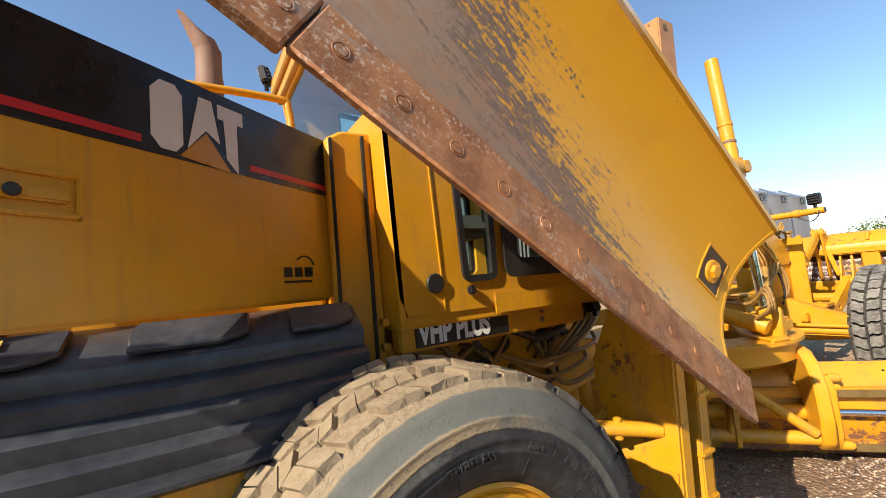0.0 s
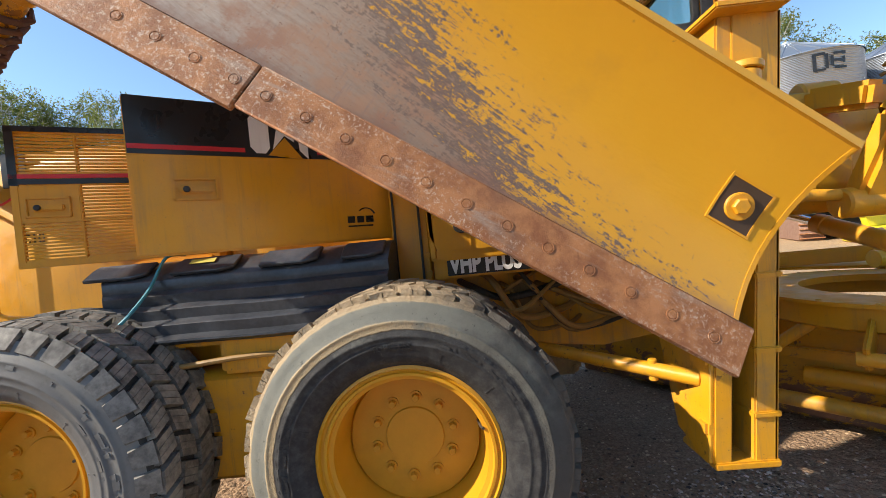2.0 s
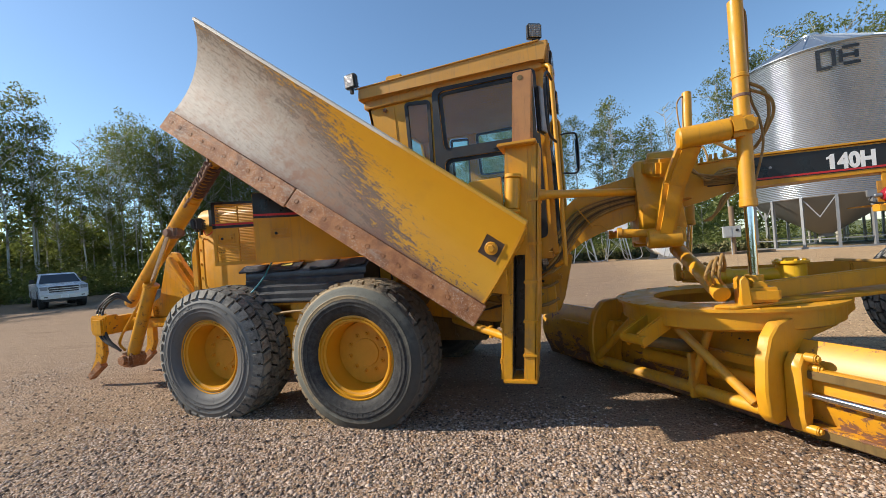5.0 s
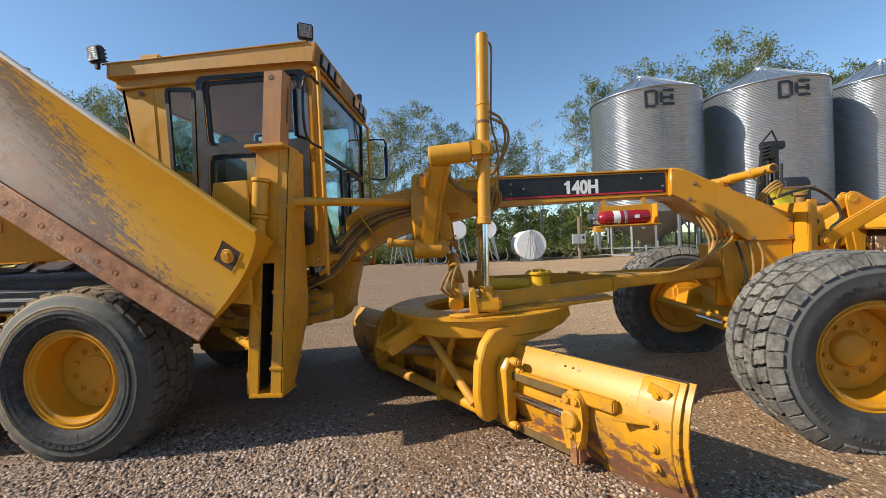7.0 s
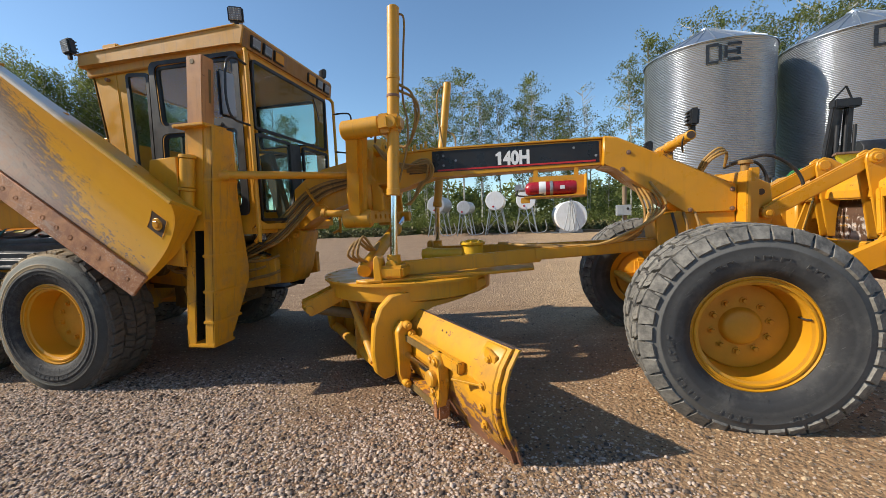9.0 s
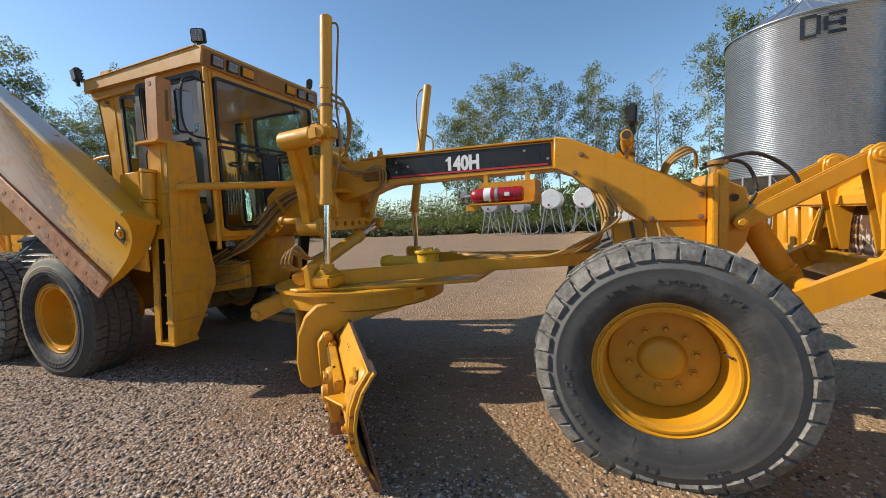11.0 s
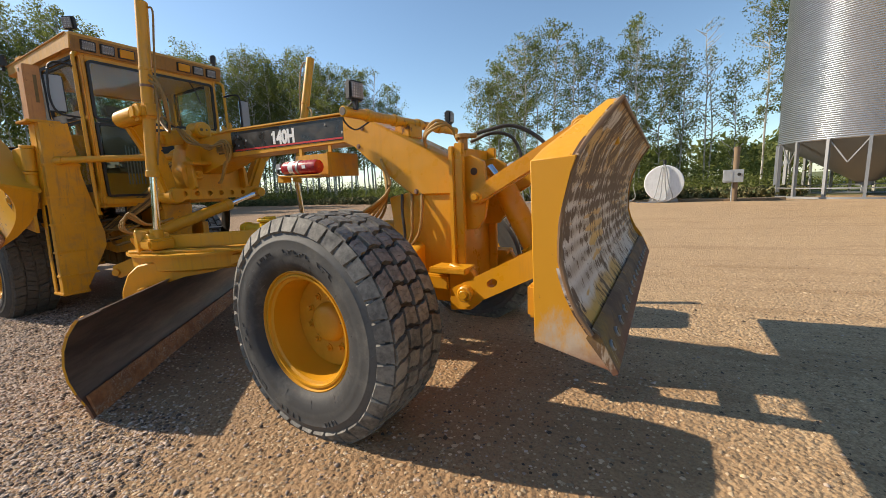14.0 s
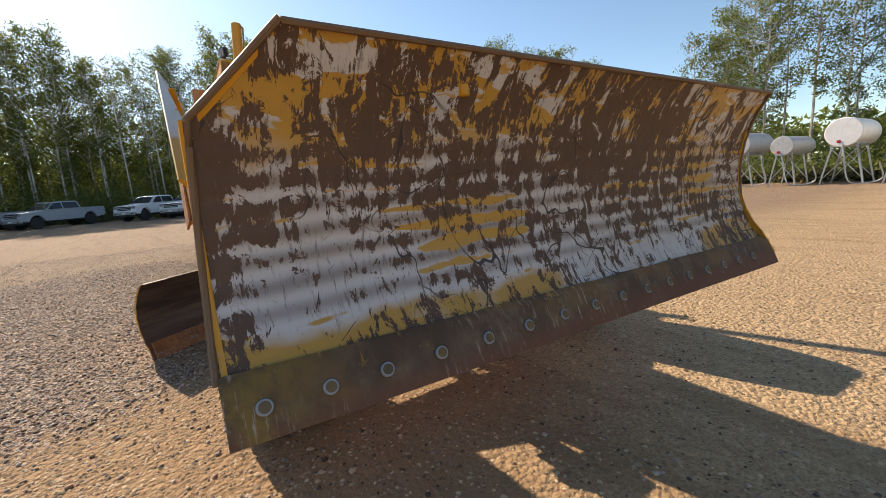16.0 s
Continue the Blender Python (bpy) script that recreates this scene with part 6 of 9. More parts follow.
# hoses looping at the neck
for k in range(3):
    bm = tube(B(), [(5.52, -0.10 - 0.03 * k, 1.62), (5.53 + 0.02 * k, -0.20 - 0.02 * k, 1.74), (5.64 + 0.02 * k, -0.22, 1.84 - 0.02 * k), (5.73, -0.16, 1.80), (5.75, -0.08, 1.70)], 0.011, 8, 6)
    part("coupler_hose", bm, M["yellowhose"], grader)
bm = tube(B(), [(5.80, -0.06, 1.72), (5.95, -0.02, 1.76), (6.15, 0.02, 1.78), (6.35, 0.05, 1.66), (6.42, 0.05, 1.50), (6.30, 0.02, 1.40)], 0.014, 8, 6)
part("lift_hose", bm, M["blackhose"], grader)
bm = tube(B(), [(5.80, 0.05, 1.70), (5.98, 0.06, 1.75), (6.12, 0.10, 1.70), (6.18, 0.10, 1.52), (6.10, 0.05, 1.38)], 0.013, 8, 6)
part("lift_hose", bm, M["blackhose"], grader)
for k in range(6):
    y = -0.06 - 0.028 * k
    bm = tube(B(), [(5.02 + 0.02 * k, y, 1.60), (5.10 + 0.025 * k, y - 0.06, 1.36), (5.06 - 0.03 * k, y - 0.08, 1.16), (4.88 - 0.05 * k, y - 0.05, 1.06), (4.55 - 0.07 * k, y - 0.02 - 0.01 * k, 1.055), (4.1, -0.18 - 0.03 * k, 1.075), (3.80, -0.14, 1.10)], 0.012, 8, 6)
    part("drawbar_hose", bm, M["yellowhose" if k % 3 else "hose"], grader)
for k in range(3):
    bm = tube(B(), [(5.30 + 0.09 * k, -0.19, 1.32), (5.32 + 0.09 * k, -0.23, 1.18), (5.34 + 0.06 * k, -0.24, 1.0), (5.30, -0.22, 0.86)], 0.012, 8, 5)
    part("steer_hose", bm, M["hose" if k else "blackhose"], grader)

# added block that darkens the shaded gap under the cab, hiding the far wheel
bm = box(B(), (0.28, -0.34, 0.50), (0.95, 0.34, 0.90), 0.04)
rod(bm, (0.45, -0.20, 0.90), (0.45, -0.20, 1.02), 0.12, 20, bev=0.01)
rod(bm, (0.94, 0.0, 0.72), (1.04, 0.0, 0.72), 0.15, 24, bev=0.02)
for x in (0.40, 0.58, 0.76):
    box(bm, (x, -0.355, 0.55), (x + 0.03, -0.335, 0.86), 0.004)
for x in (0.34, 0.62, 0.90):
    for z in (0.55, 0.86):
        bolt(bm, (x, -0.34, z), (0, -1, 0), 0.018, 0.016)
part("transmission_case", bm, M["greasy"], grader, "dark block added to fill the shaded space under the cab")
# black flexible step hanging on the far side
step = part("access_step", prism(B(), [(1.13, 1.34), (1.33, 1.34), (1.235, 0.89), (1.06, 0.53), (0.84, 0.53), (1.04, 0.89)], "y", 0.985, 1.0, 0.004), M["blackpl"], grader, "black hanging access step")
part("step_tread", box(B(), (0.80, 0.70, 0.86), (1.08, 1.0, 0.885), 0.004), M["blackpl"], step)
part("step_tread", box(B(), (0.66, 0.70, 0.52), (0.96, 1.0, 0.545), 0.004), M["blackpl"], step)

# fire extinguisher on a shelf under the frame
ext = thing("fire_extinguisher", (4.3, -0.25, 1.55), "red fire extinguisher strapped under the frame", "extinguisher")
bm = lathe(B(), [(0.001, 4.06), (0.035, 4.065), (0.058, 4.09), (0.062, 4.12), (0.062, 4.47), (0.055, 4.50), (0.001, 4.505)], (0, -0.262, 1.583), 24, "x")
part("cylinder", bm, M["extred"], ext)
part("label_band", lathe(B(), [(0.0625, 4.18), (0.0632, 4.185), (0.0632, 4.235), (0.0625, 4.24)], (0, -0.262, 1.583), 24, "x", caps=False), M["white"], ext, "white paper label")
part("strap", lathe(B(), [(0.063, 4.275), (0.066, 4.277), (0.066, 4.30), (0.063, 4.302)], (0, -0.262, 1.583), 24, "x", caps=False), M["galvdark"], ext)
part("label_patch", box(B(), (4.36, -0.3265, 1.57), (4.40, -0.3225, 1.60), 0.001), M["white"], ext)
part("valve", box(rod(B(), (4.06, -0.262, 1.583), (4.01, -0.262, 1.583), 0.018, 12), (3.97, -0.275, 1.575), (4.03, -0.25, 1.63), 0.004), M["galvdark"], ext)
part("hose", tube(B(), [(4.01, -0.262, 1.60), (3.98, -0.27, 1.54), (4.08, -0.29, 1.52), (4.22, -0.30, 1.535)], 0.008, 8, 5), M["blackhose"], ext)
bm = box(B(), (4.05, -0.33, 1.505), (4.585, 0.14, 1.517), 0.003)
box(bm, (4.585, -0.25, 1.50), (4.597, 0.14, 1.70), 0.003)
box(bm, (4.10, -0.150, 1.517), (4.585, -0.140, 1.70), 0.003)
for x in (4.14, 4.50):
    box(bm, (x, -0.140, 1.62), (x + 0.04, -0.128, 1.77), 0.002)
box(bm, (4.02, -0.31, 1.46), (4.10, -0.22, 1.507), 0.004)
part("extinguisher_shelf", bm, M["dirty"], grader)

# ---- blade lift: saddle, cranks and cylinders ----
bm = prism(B(), [(-0.24, 1.34), (-0.34, 1.50), (-0.36, 1.66), (-0.30, 1.84), (-0.24, 2.06), (-0.20, 2.10), (0.20, 2.10), (0.24, 2.06), (0.30, 1.84), (0.36, 1.66), (0.34, 1.50), (0.24, 1.34)], "x", 2.37, 2.62, 0.03)
saddle = part("lift_saddle", bm, M["yellow"], grader, "cast yellow saddle clamped round the frame")
for y, z, r in ((-0.05, 1.985, 0.075), (0.17, 1.95, 0.06), (-0.24, 1.60, 0.055)):
    part("boss", rod(rod(B(), (2.60, y, z), (2.70, y, z), r, 20, bev=0.012), (2.69, y, z), (2.712, y, z), r * 0.45, 14), M["yellow"], saddle)
for k in range(9):
    part("stud", bolt(B(), (2.68 + 0.055 * k, -0.10 + 0.05 * (k % 2), 1.955 + 0.012 * k), (0, 0, 1), 0.014, 0.06), M["yellow"], saddle)
mot = part("saddle_boss", rod(rod(B(), (2.50, -0.12, 2.085), (2.72, -0.14, 2.075), 0.085, 28, bev=0.012), (2.715, -0.14, 2.075), (2.735, -0.142, 2.074), 0.062, 24), M["yellow"], saddle, "round cast boss with two bolts")
for d in (-0.026, 0.026):
    part("stud", bolt(B(), (2.733, -0.142 + d, 2.074), (1, 0, 0), 0.012, 0.010), M["greasy"], mot)
part("saddle_shelf", box(B(), (2.60, -0.34, 1.70), (2.80, 0.30, 1.735), 0.01), M["yellow"], saddle)
for y in (-0.30, 0.30):
    part("saddle_rib", prism(B(), [(2.62, 1.42), (2.62, 1.80), (2.72, 1.66), (2.74, 1.46)], "y", y - 0.02, y + 0.02, 0.006), M["yellow"], saddle)
bm = frame_plate(B(), facing((2.64, 0, 0), (0, 1, 0), (0, 0, 1)), [(-0.52, 1.34), (0.52, 1.34), (0.52, 1.455), (-0.52, 1.455)], [[(y + 0.028 * math.cos(a), 1.40 + 0.028 * math.sin(a)) for a in (k * math.pi / 6 for k in range(12))] for y in (-0.40, -0.27, -0.13, 0.0, 0.13, 0.27, 0.40)], 0.04)
part("link_bar", bm, M["yellow"], grader, "yellow link bar with a row of pin holes")
for s in (-1, 1):
    part("crank_barrel", rod(B(), (2.60, s * 0.845, 2.105), (2.93, s * 0.845, 2.125), 0.078, 24, bev=0.012), M["yellow"], grader)
    part("crank_pin", rod(B(), (2.40, s * 0.46, 1.385), (2.66, s * 0.46, 1.385), 0.085, 20, bev=0.012), M["yellow"], grader)
    part("lock_rod", rod(rod(B(), (2.20, s * 0.46, 1.452), (2.45, s * 0.46, 1.43), 0.034, 18), (2.17, s * 0.46, 1.455), (2.21, s * 0.46, 1.452), 0.045, 16), M["dirty"], grader)
    bm = B()
    bar(bm, (2.70, s * 0.80, 2.10), (2.60, s * 0.60, 1.80), 0.15, 0.16, 0.03, up=(0, 1, 0))
    bar(bm, (2.61, s * 0.62, 1.84), (2.53, s * 0.46, 1.40), 0.15, 0.14, 0.03, up=(0, 1, 0))
    bar(bm, (2.58, s * 0.55, 1.95), (2.50, s * 0.22, 2.02), 0.16, 0.15, 0.03)
    bar(bm, (2.90, s * 0.845, 2.125), (3.04, s * 0.85, 2.135), 0.15, 0.15, 0.035)
    part("lift_crank", bm, M["yellow"], grader)
    T0 = Vector((3.055, s * 0.755, 3.065)) if s < 0 else Vector((3.16, 1.07, 3.02))
    T1 = Vector((3.005, s * 0.843, 1.565)) if s < 0 else Vector((3.02, 0.80, 1.50))
    T2 = Vector((2.992, s * 0.873, 1.03))
    ax = (T1 - T0).normalized()
    bm = rod(B(), T0, T1, 0.049, 28, bev=0.008)
    rod(bm, T1 - ax * 0.05, T1 + ax * 0.006, 0.055, 28)
    rod(bm, T0 + ax * 0.55, T0 + ax * 0.58, 0.054, 28)
    box(bm, T0 + ax * 0.93 - Vector((0.075, 0.075, 0.065)), T0 + ax * 0.93 + Vector((0.075, 0.075, 0.065)), 0.025)
    cy = part("lift_cylinder", bm, M["yellow"], grader, "upright hydraulic lift cylinder")
    part("piston_rod", rod(B(), T1, T2, 0.030, 18), M["chrome"], cy, "chromed rod")
    part("rod_end", rod(rod(B(), T2 + Vector((0, 0, 0.05)), T2 - Vector((0, 0, 0.05)), 0.055, 16), T2 - Vector((0.0, 0.09, 0.03)), T2 + Vector((0, 0.09, -0.03)), 0.045, 14), M["yellow"], cy)
    part("trunnion_cap", rod(B(), T0 + ax * 0.93 + Vector((0.0, -0.10, 0.0)), T0 + ax * 0.93 + Vector((0.0, -0.075, 0)), 0.05, 18), M["yellow"], cy)
    if s < 0:
        pts = [T0 + ax * 0.04 + Vector((0.02, 0.035, 0)), T0 + ax * 0.08 + Vector((0.075, 0.05, 0)), T0 + ax * 0.35 + Vector((0.072, 0.045, 0)), T0 + ax * 0.70 + Vector((0.068, 0.04, 0)), T0 + ax * 0.90 + Vector((0.11, 0.02, 0)), T0 + ax * 1.1 + Vector((0.115, 0.02, 0)), T1 - ax * 0.10 + Vector((0.04, 0.03, 0))]
        part("line_clip", rod(B(), T0 + ax * 0.70, T0 + ax * 0.722, 0.053, 24, bev=0.002), M["rustpipe"], cy)
        ends = [(Vector((2.75, -0.62, 2.20)), Vector((2.70, -0.46, 2.12))), (Vector((2.82, -0.60, 2.14)), Vector((2.72, -0.42, 2.08)))]
    else:
        pts = [T0 + ax * 0.05 + Vector((-0.03, -0.02, 0)), T0 + ax * 0.06 + Vector((-0.075, -0.035, 0)), T0 + ax * 0.16 + Vector((-0.11, -0.04, 0)), T0 + ax * 0.40 + Vector((-0.085, -0.04, 0)), T0 + ax * 0.62 + Vector((-0.03, -0.045, 0)), T0 + ax * 0.85 + Vector((0.03, -0.05, 0))]
        ends = [(Vector((2.80, 0.62, 2.12)), Vector((2.72, 0.44, 2.06)))]
    part("cylinder_line", tube(B(), pts, 0.0085, 8, 6), M["hose"], cy)
    for k, (p, q) in enumerate(ends):
        bm = tube(B(), [T0 + ax * (0.62 + 0.05 * k) + Vector((0.05, 0, 0)), T0 + ax * (0.70 + 0.05 * k) + Vector((0.15 + 0.03 * k, -s * 0.02, 0)), T0 + ax * 0.90 + Vector((0.17 + 0.02 * k, -s * 0.06, 0)), T0 + ax * 1.10 + Vector((0.05, -s * 0.14, 0)), p, q], 0.011, 8, 6)
        part("loop_hose", bm, M["hose"], grader)
bm = rod(B(), (2.76, -0.90, 0.985), (2.725, 0.04, 1.265), 0.058, 22, bev=0.01)
rod(bm, (2.765, -0.965, 0.960), (2.76, -0.88, 0.995), 0.058, 18)
rod(bm, (2.728, -0.02, 1.247), (2.724, 0.06, 1.271), 0.066, 22, bev=0.006)
sc = part("centre_shift_cylinder", bm, M["yellow"], grader)
part("piston_rod", rod(B(), (2.725, 0.04, 1.265), (2.71, 0.43, 1.382), 0.028, 16), M["chrome"], sc)
part("rod_end", rod(B(), (2.66, 0.46, 1.392), (2.77, 0.46, 1.392), 0.055, 16), M["yellow"], sc)
for k in range(3):
    part("cylinder_line", tube(B(), [(2.70 + 0.04 * k, -0.93, 1.03), (2.66 + 0.04 * k, -1.02, 1.10), (2.72 + 0.03 * k, -0.98, 1.20 + 0.02 * k), (2.78 + 0.02 * k, -0.85, 1.12), (2.77, -0.6, 1.16)], 0.011, 8, 5), M["hose"], sc)

# ---- drawbar, circle and blade ----
bm = B()
prism(bm, [(2.70, -1.00), (2.82, -1.05), (3.55, -0.72), (4.12, -0.40), (4.12, 0.40), (3.55, 0.72), (2.95, 0.95), (2.90, 0.80), (3.45, 0.42), (3.45, -0.42), (2.90, -0.74)], "z", 0.868, 0.892, 0.006)
drawbar = part("drawbar", bm, M["yellow"], grader, "triangular yellow drawbar carrying the circle")
for s in (-1, 1):
    part("rear_beam", bar(B(), (2.98, s * 0.80, 0.952), (4.18, s * 0.30, 0.995), 0.05, 0.125, 0.010), M["yellow"], drawbar)
    part("front_beam", bar(B(), (4.12, s * 0.31, 1.0), (5.20, s * 0.09, 1.045), 0.09, 0.10, 0.012), M["yellow"], drawbar)
    bm = box(B(), (2.90, s * 0.87 - 0.13, 0.90), (3.10, s * 0.87 + 0.10, 1.0), 0.02)
    prism(bm, [(2.86, 0.88), (2.86, 1.06), (2.89, 1.09), (2.915, 1.06), (2.93, 0.88)], "y", s * 0.93 - 0.08, s * 0.93 + 0.05, 0.008)
    part("lift_lug", bm, M["yellow"], drawbar)
part("ball_joint", rod(B(), (5.18, -0.09, 0.98), (5.18, 0.09, 0.98), 0.09, 20), M["yellow"], drawbar)
bm = B()
rod(bm, (3.54, -0.06, 0.89), (3.54, -0.06, 1.085), 0.105, 22, bev=0.012)
rod(bm, (3.54, -0.06, 1.085), (3.54, -0.06, 1.112), 0.125, 24, bev=0.006)
rod(bm, (3.54, -0.06, 1.11), (3.54, -0.06, 1.135), 0.055, 18)
box(bm, (3.38, -0.22, 0.89), (3.72, 0.12, 0.955), 0.02)
rod(bm, (3.02, 0.0, 0.995), (3.46, -0.04, 0.995), 0.060, 16)
rod(bm, (3.06, 0.0, 0.995), (3.12, 0.0, 0.995), 0.072, 16)
for k in range(8):
    bolt(bm, (3.54 + 0.098 * math.cos(k * 0.785), -0.06 + 0.098 * math.sin(k * 0.785), 1.110), (0, 0, 1), 0.013, 0.014)
part("circle_motor", bm, M["hiyel2"], grader, "cleaner bright yellow circle drive motor")
CX, CY = 2.95, -0.26
bm = lathe(B(), [(0.50, 0.82), (0.50, 0.866), (0.80, 0.866), (0.80, 0.844), (0.765, 0.842), (0.760, 0.72), (0.72, 0.70), (0.70, 0.72), (0.69, 0.82)], (CX, CY, 0), 72, "z", closed=True)
ring = part("circle", bm, M["yellow"], grader, "large flat turning circle plate over a drum")
for k in range(20):
    a = k * 2 * math.pi / 20
    part("circle_bolt", bolt(B(), (CX + 0.77 * math.cos(a), CY + 0.77 * math.sin(a), 0.866), (0, 0, 1), 0.012, 0.006), M["dirty"], ring)

# blade axes: bs along the blade to its right end, bn behind it
BS, BN = Vector((0.633, -0.774, 0)), Vector((-0.774, -0.633, 0))
BO = Vector((3.985, -1.835, 0))


def bp(s, d, z):
    return BO + BS * s + BN * d + Vector((0, 0, z))


BM = Matrix((BS, BN, Vector((0, 0, 1)))).transposed().to_4x4()
BM.translation = BO
prof = [(0.025, 0.0), (0.05, 0.08), (0.092, 0.16), (0.125, 0.26), (0.135, 0.36), (0.12, 0.46), (0.085, 0.55), (0.03, 0.63), (0.015, 0.645)]
ss = [0.0, -0.05, -0.5, -1, -1.5, -2, -2.5, -3, -3.5, -3.95, -4.0]
front = [[bp(s, d, z) for d, z in prof] for s in ss]
back = [[bp(s, d + 0.022, z) for d, z in prof] for s in ss]
blade = thing("grader_blade", tuple(BO + BS * -2), "curved steel grader blade with yellow back, resting on gravel", "blade")
bm = shell(B(), front, back)
mb = part("moldboard", bm, M["mold"], blade, "scoured bare brown steel face")
mb.data.materials.append(M["bladeback"])
for p in mb.data.polygons:
    if p.normal.dot(BN) > 0.25 or (abs(p.normal.dot(BS)) > 0.9):
        p.material_index = 1


def bbox_(bm, s0, s1, d0, d1, z0, z1, bev=0.006):
    return box(bm, (s0, d0, z0), (s1, d1, z1), bev, BM)


bm = B()
prism(bm, [(0.012, -0.004), (0.0, 0.0), (0.035, 0.15), (0.055, 0.145)], "x", -3.98, 0.01, 0.003)
bmesh.ops.transform(bm, matrix=BM, verts=bm.verts)
part("cutting_edge", bm, M["edge"], blade, "rusty bolted cutting edge")
for a, b in ((0.0, -0.19), (-3.80, -4.0)):
    fr_ = [[bp(s, d - 0.016, z) for d, z in prof] for s in (a + (0.035 if a == 0 else 0), b)]
    bk_ = [[bp(s, d - 0.001, z) for d, z in prof] for s in (a + (0.035 if a == 0 else 0), b)]
    eb = part("end_bit", shell(B(), fr_, bk_), M["mold"], blade)
    eb.data.materials.append(M["bladeback"])
    for p in eb.data.polygons:
        if p.normal.dot(BN) > 0.1 or abs(p.normal.dot(BS)) > 0.8:
            p.material_index = 1
for s0, s1, d0, d1, z0, z1 in ((-3.55, -0.32, 0.145, 0.20, 0.43, 0.50), (-3.55, -0.66, 0.085, 0.19, 0.07, 0.14)):
    part("slide_rail", bbox_(B(), s0, s1, d0, d1, z0, z1, 0.008), M["bladeback"], blade)
    part("wear_strip", bbox_(B(), -1.15, -0.62, d1 - 0.01, d1 + 0.012, z0 + 0.01, z1 - 0.01, 0.003), M["greasy"], blade)
bm = B()
prism(bm, [(0.085, 0.08), (0.12, 0.16), (0.155, 0.26), (0.165, 0.36), (0.15, 0.46), (0.115, 0.55), (0.055, 0.64), (0.035, 0.64), (0.095, 0.55), (0.13, 0.46), (0.145, 0.36), (0.135, 0.26), (0.10, 0.16), (0.06, 0.08)], "x", -0.22, -0.03, 0.006)
bmesh.ops.transform(bm, matrix=BM, verts=bm.verts)
part("end_plate", bm, M["bladeback"], blade)
for z, d in ((0.57, 0.11), (0.43, 0.155), (0.31, 0.165), (0.20, 0.15)):
    part("end_bolt", bolt(B(), bp(-0.12, d, z), BN, 0.018, 0.02), M["worn"], blade)
part("corner_plate", bar(B(), bp(-0.17, 0.095, 0.60), bp(-0.06, 0.10, 0.57), 0.06, 0.02, 0.004, up=tuple(BN)), M["worn"], blade)
for s in (-0.72, -0.66, -1.5, -1.56):
    part("spare_hole_plug", rod(B(), bp(s, 0.07, 0.585), bp(s, 0.085, 0.585), 0.010, 10), M["blackpl"], blade)
part("gusset", prism(B(), [(0, 0.0), (0.0, 0.12), (0.22, 0.0)], "z", 0, 0.012, 0.002), M["worn"], blade).matrix_basis = Matrix.Translation(bp(-0.30, 0.14, 0.42)) @ BM.to_3x3().to_4x4()
# side shift cylinder
sh = part("side_shift_cylinder", rod(B(), bp(-2.3, 0.22, 0.34), bp(-1.15, 0.20, 0.34), 0.055, 20), M["yellow"], blade)
part("piston_rod", rod(B(), bp(-1.2, 0.20, 0.34), bp(-0.60, 0.205, 0.335), 0.024, 18), M["chrome"], sh, "bright chromed rod")
bm = B()
prism(bm, [(-0.63, 0.13), (-0.66, 0.26), (-0.62, 0.34), (-0.65, 0.45), (-0.60, 0.50), (-0.53, 0.50), (-0.49, 0.44), (-0.51, 0.33), (-0.50, 0.22), (-0.54, 0.13)], "y", 0.165, 0.235, 0.014)
bmesh.ops.transform(bm, matrix=BM, verts=bm.verts)
rod(bm, bp(-0.575, 0.165, 0.335), bp(-0.575, 0.275, 0.335), 0.055, 18, bev=0.01)
for s, z in ((-0.60, 0.45), (-0.54, 0.45), (-0.58, 0.24)):
    bolt(bm, bp(s, 0.235, z), BN, 0.024, 0.022)
part("rod_clamp", bm, M["worn"], blade)
part("clamp_foot", bbox_(B(), -0.60, -0.53, 0.14, 0.24, 0.06, 0.20, 0.015), M["edge"], blade)

# circle arms that carry the blade
for s0 in (-1.22, -2.78):
    bm = B()
    pts = [(-0.62, 0.76), (-0.60, 0.84), (-0.30, 0.80), (0.02, 0.78), (0.16, 0.80), (0.27, 0.78), (0.36, 0.70), (0.42, 0.56), (0.44, 0.36), (0.42, 0.20), (0.36, 0.14), (0.27, 0.15), (0.25, 0.24), (0.245, 0.40), (0.20, 0.52), (0.08, 0.61), (-0.10, 0.65), (-0.35, 0.68)]
    prism(bm, pts, "x", s0 - 0.04, s0 + 0.04, 0.012)
    bmesh.ops.transform(bm, matrix=BM, verts=bm.verts)
    part("circle_arm", bm, M["yellow"], grader, "curved yellow blade arm under the circle")
    bm = B()
    pts = [(0.20, 0.10), (0.17, 0.20), (0.20, 0.28), (0.15, 0.36), (0.19, 0.46), (0.16, 0.55), (0.22, 0.60), (0.28, 0.52), (0.27, 0.2), (0.25, 0.10)]
    prism(bm, pts, "x", s0 + 0.045, s0 + 0.14, 0.012)
    bmesh.ops.transform(bm, matrix=BM, verts=bm.verts)
    for z, d in ((0.57, 0.20), (0.50, 0.17), (0.13, 0.23)):
        rod(bm, bp(s0 + 0.13, d, z), bp(s0 + 0.19, d, z), 0.030, 14)
        bolt(bm, bp(s0 + 0.19, d, z), BS, 0.018, 0.018)
    part("arm_bearing", bm, M["yellow"], grader)
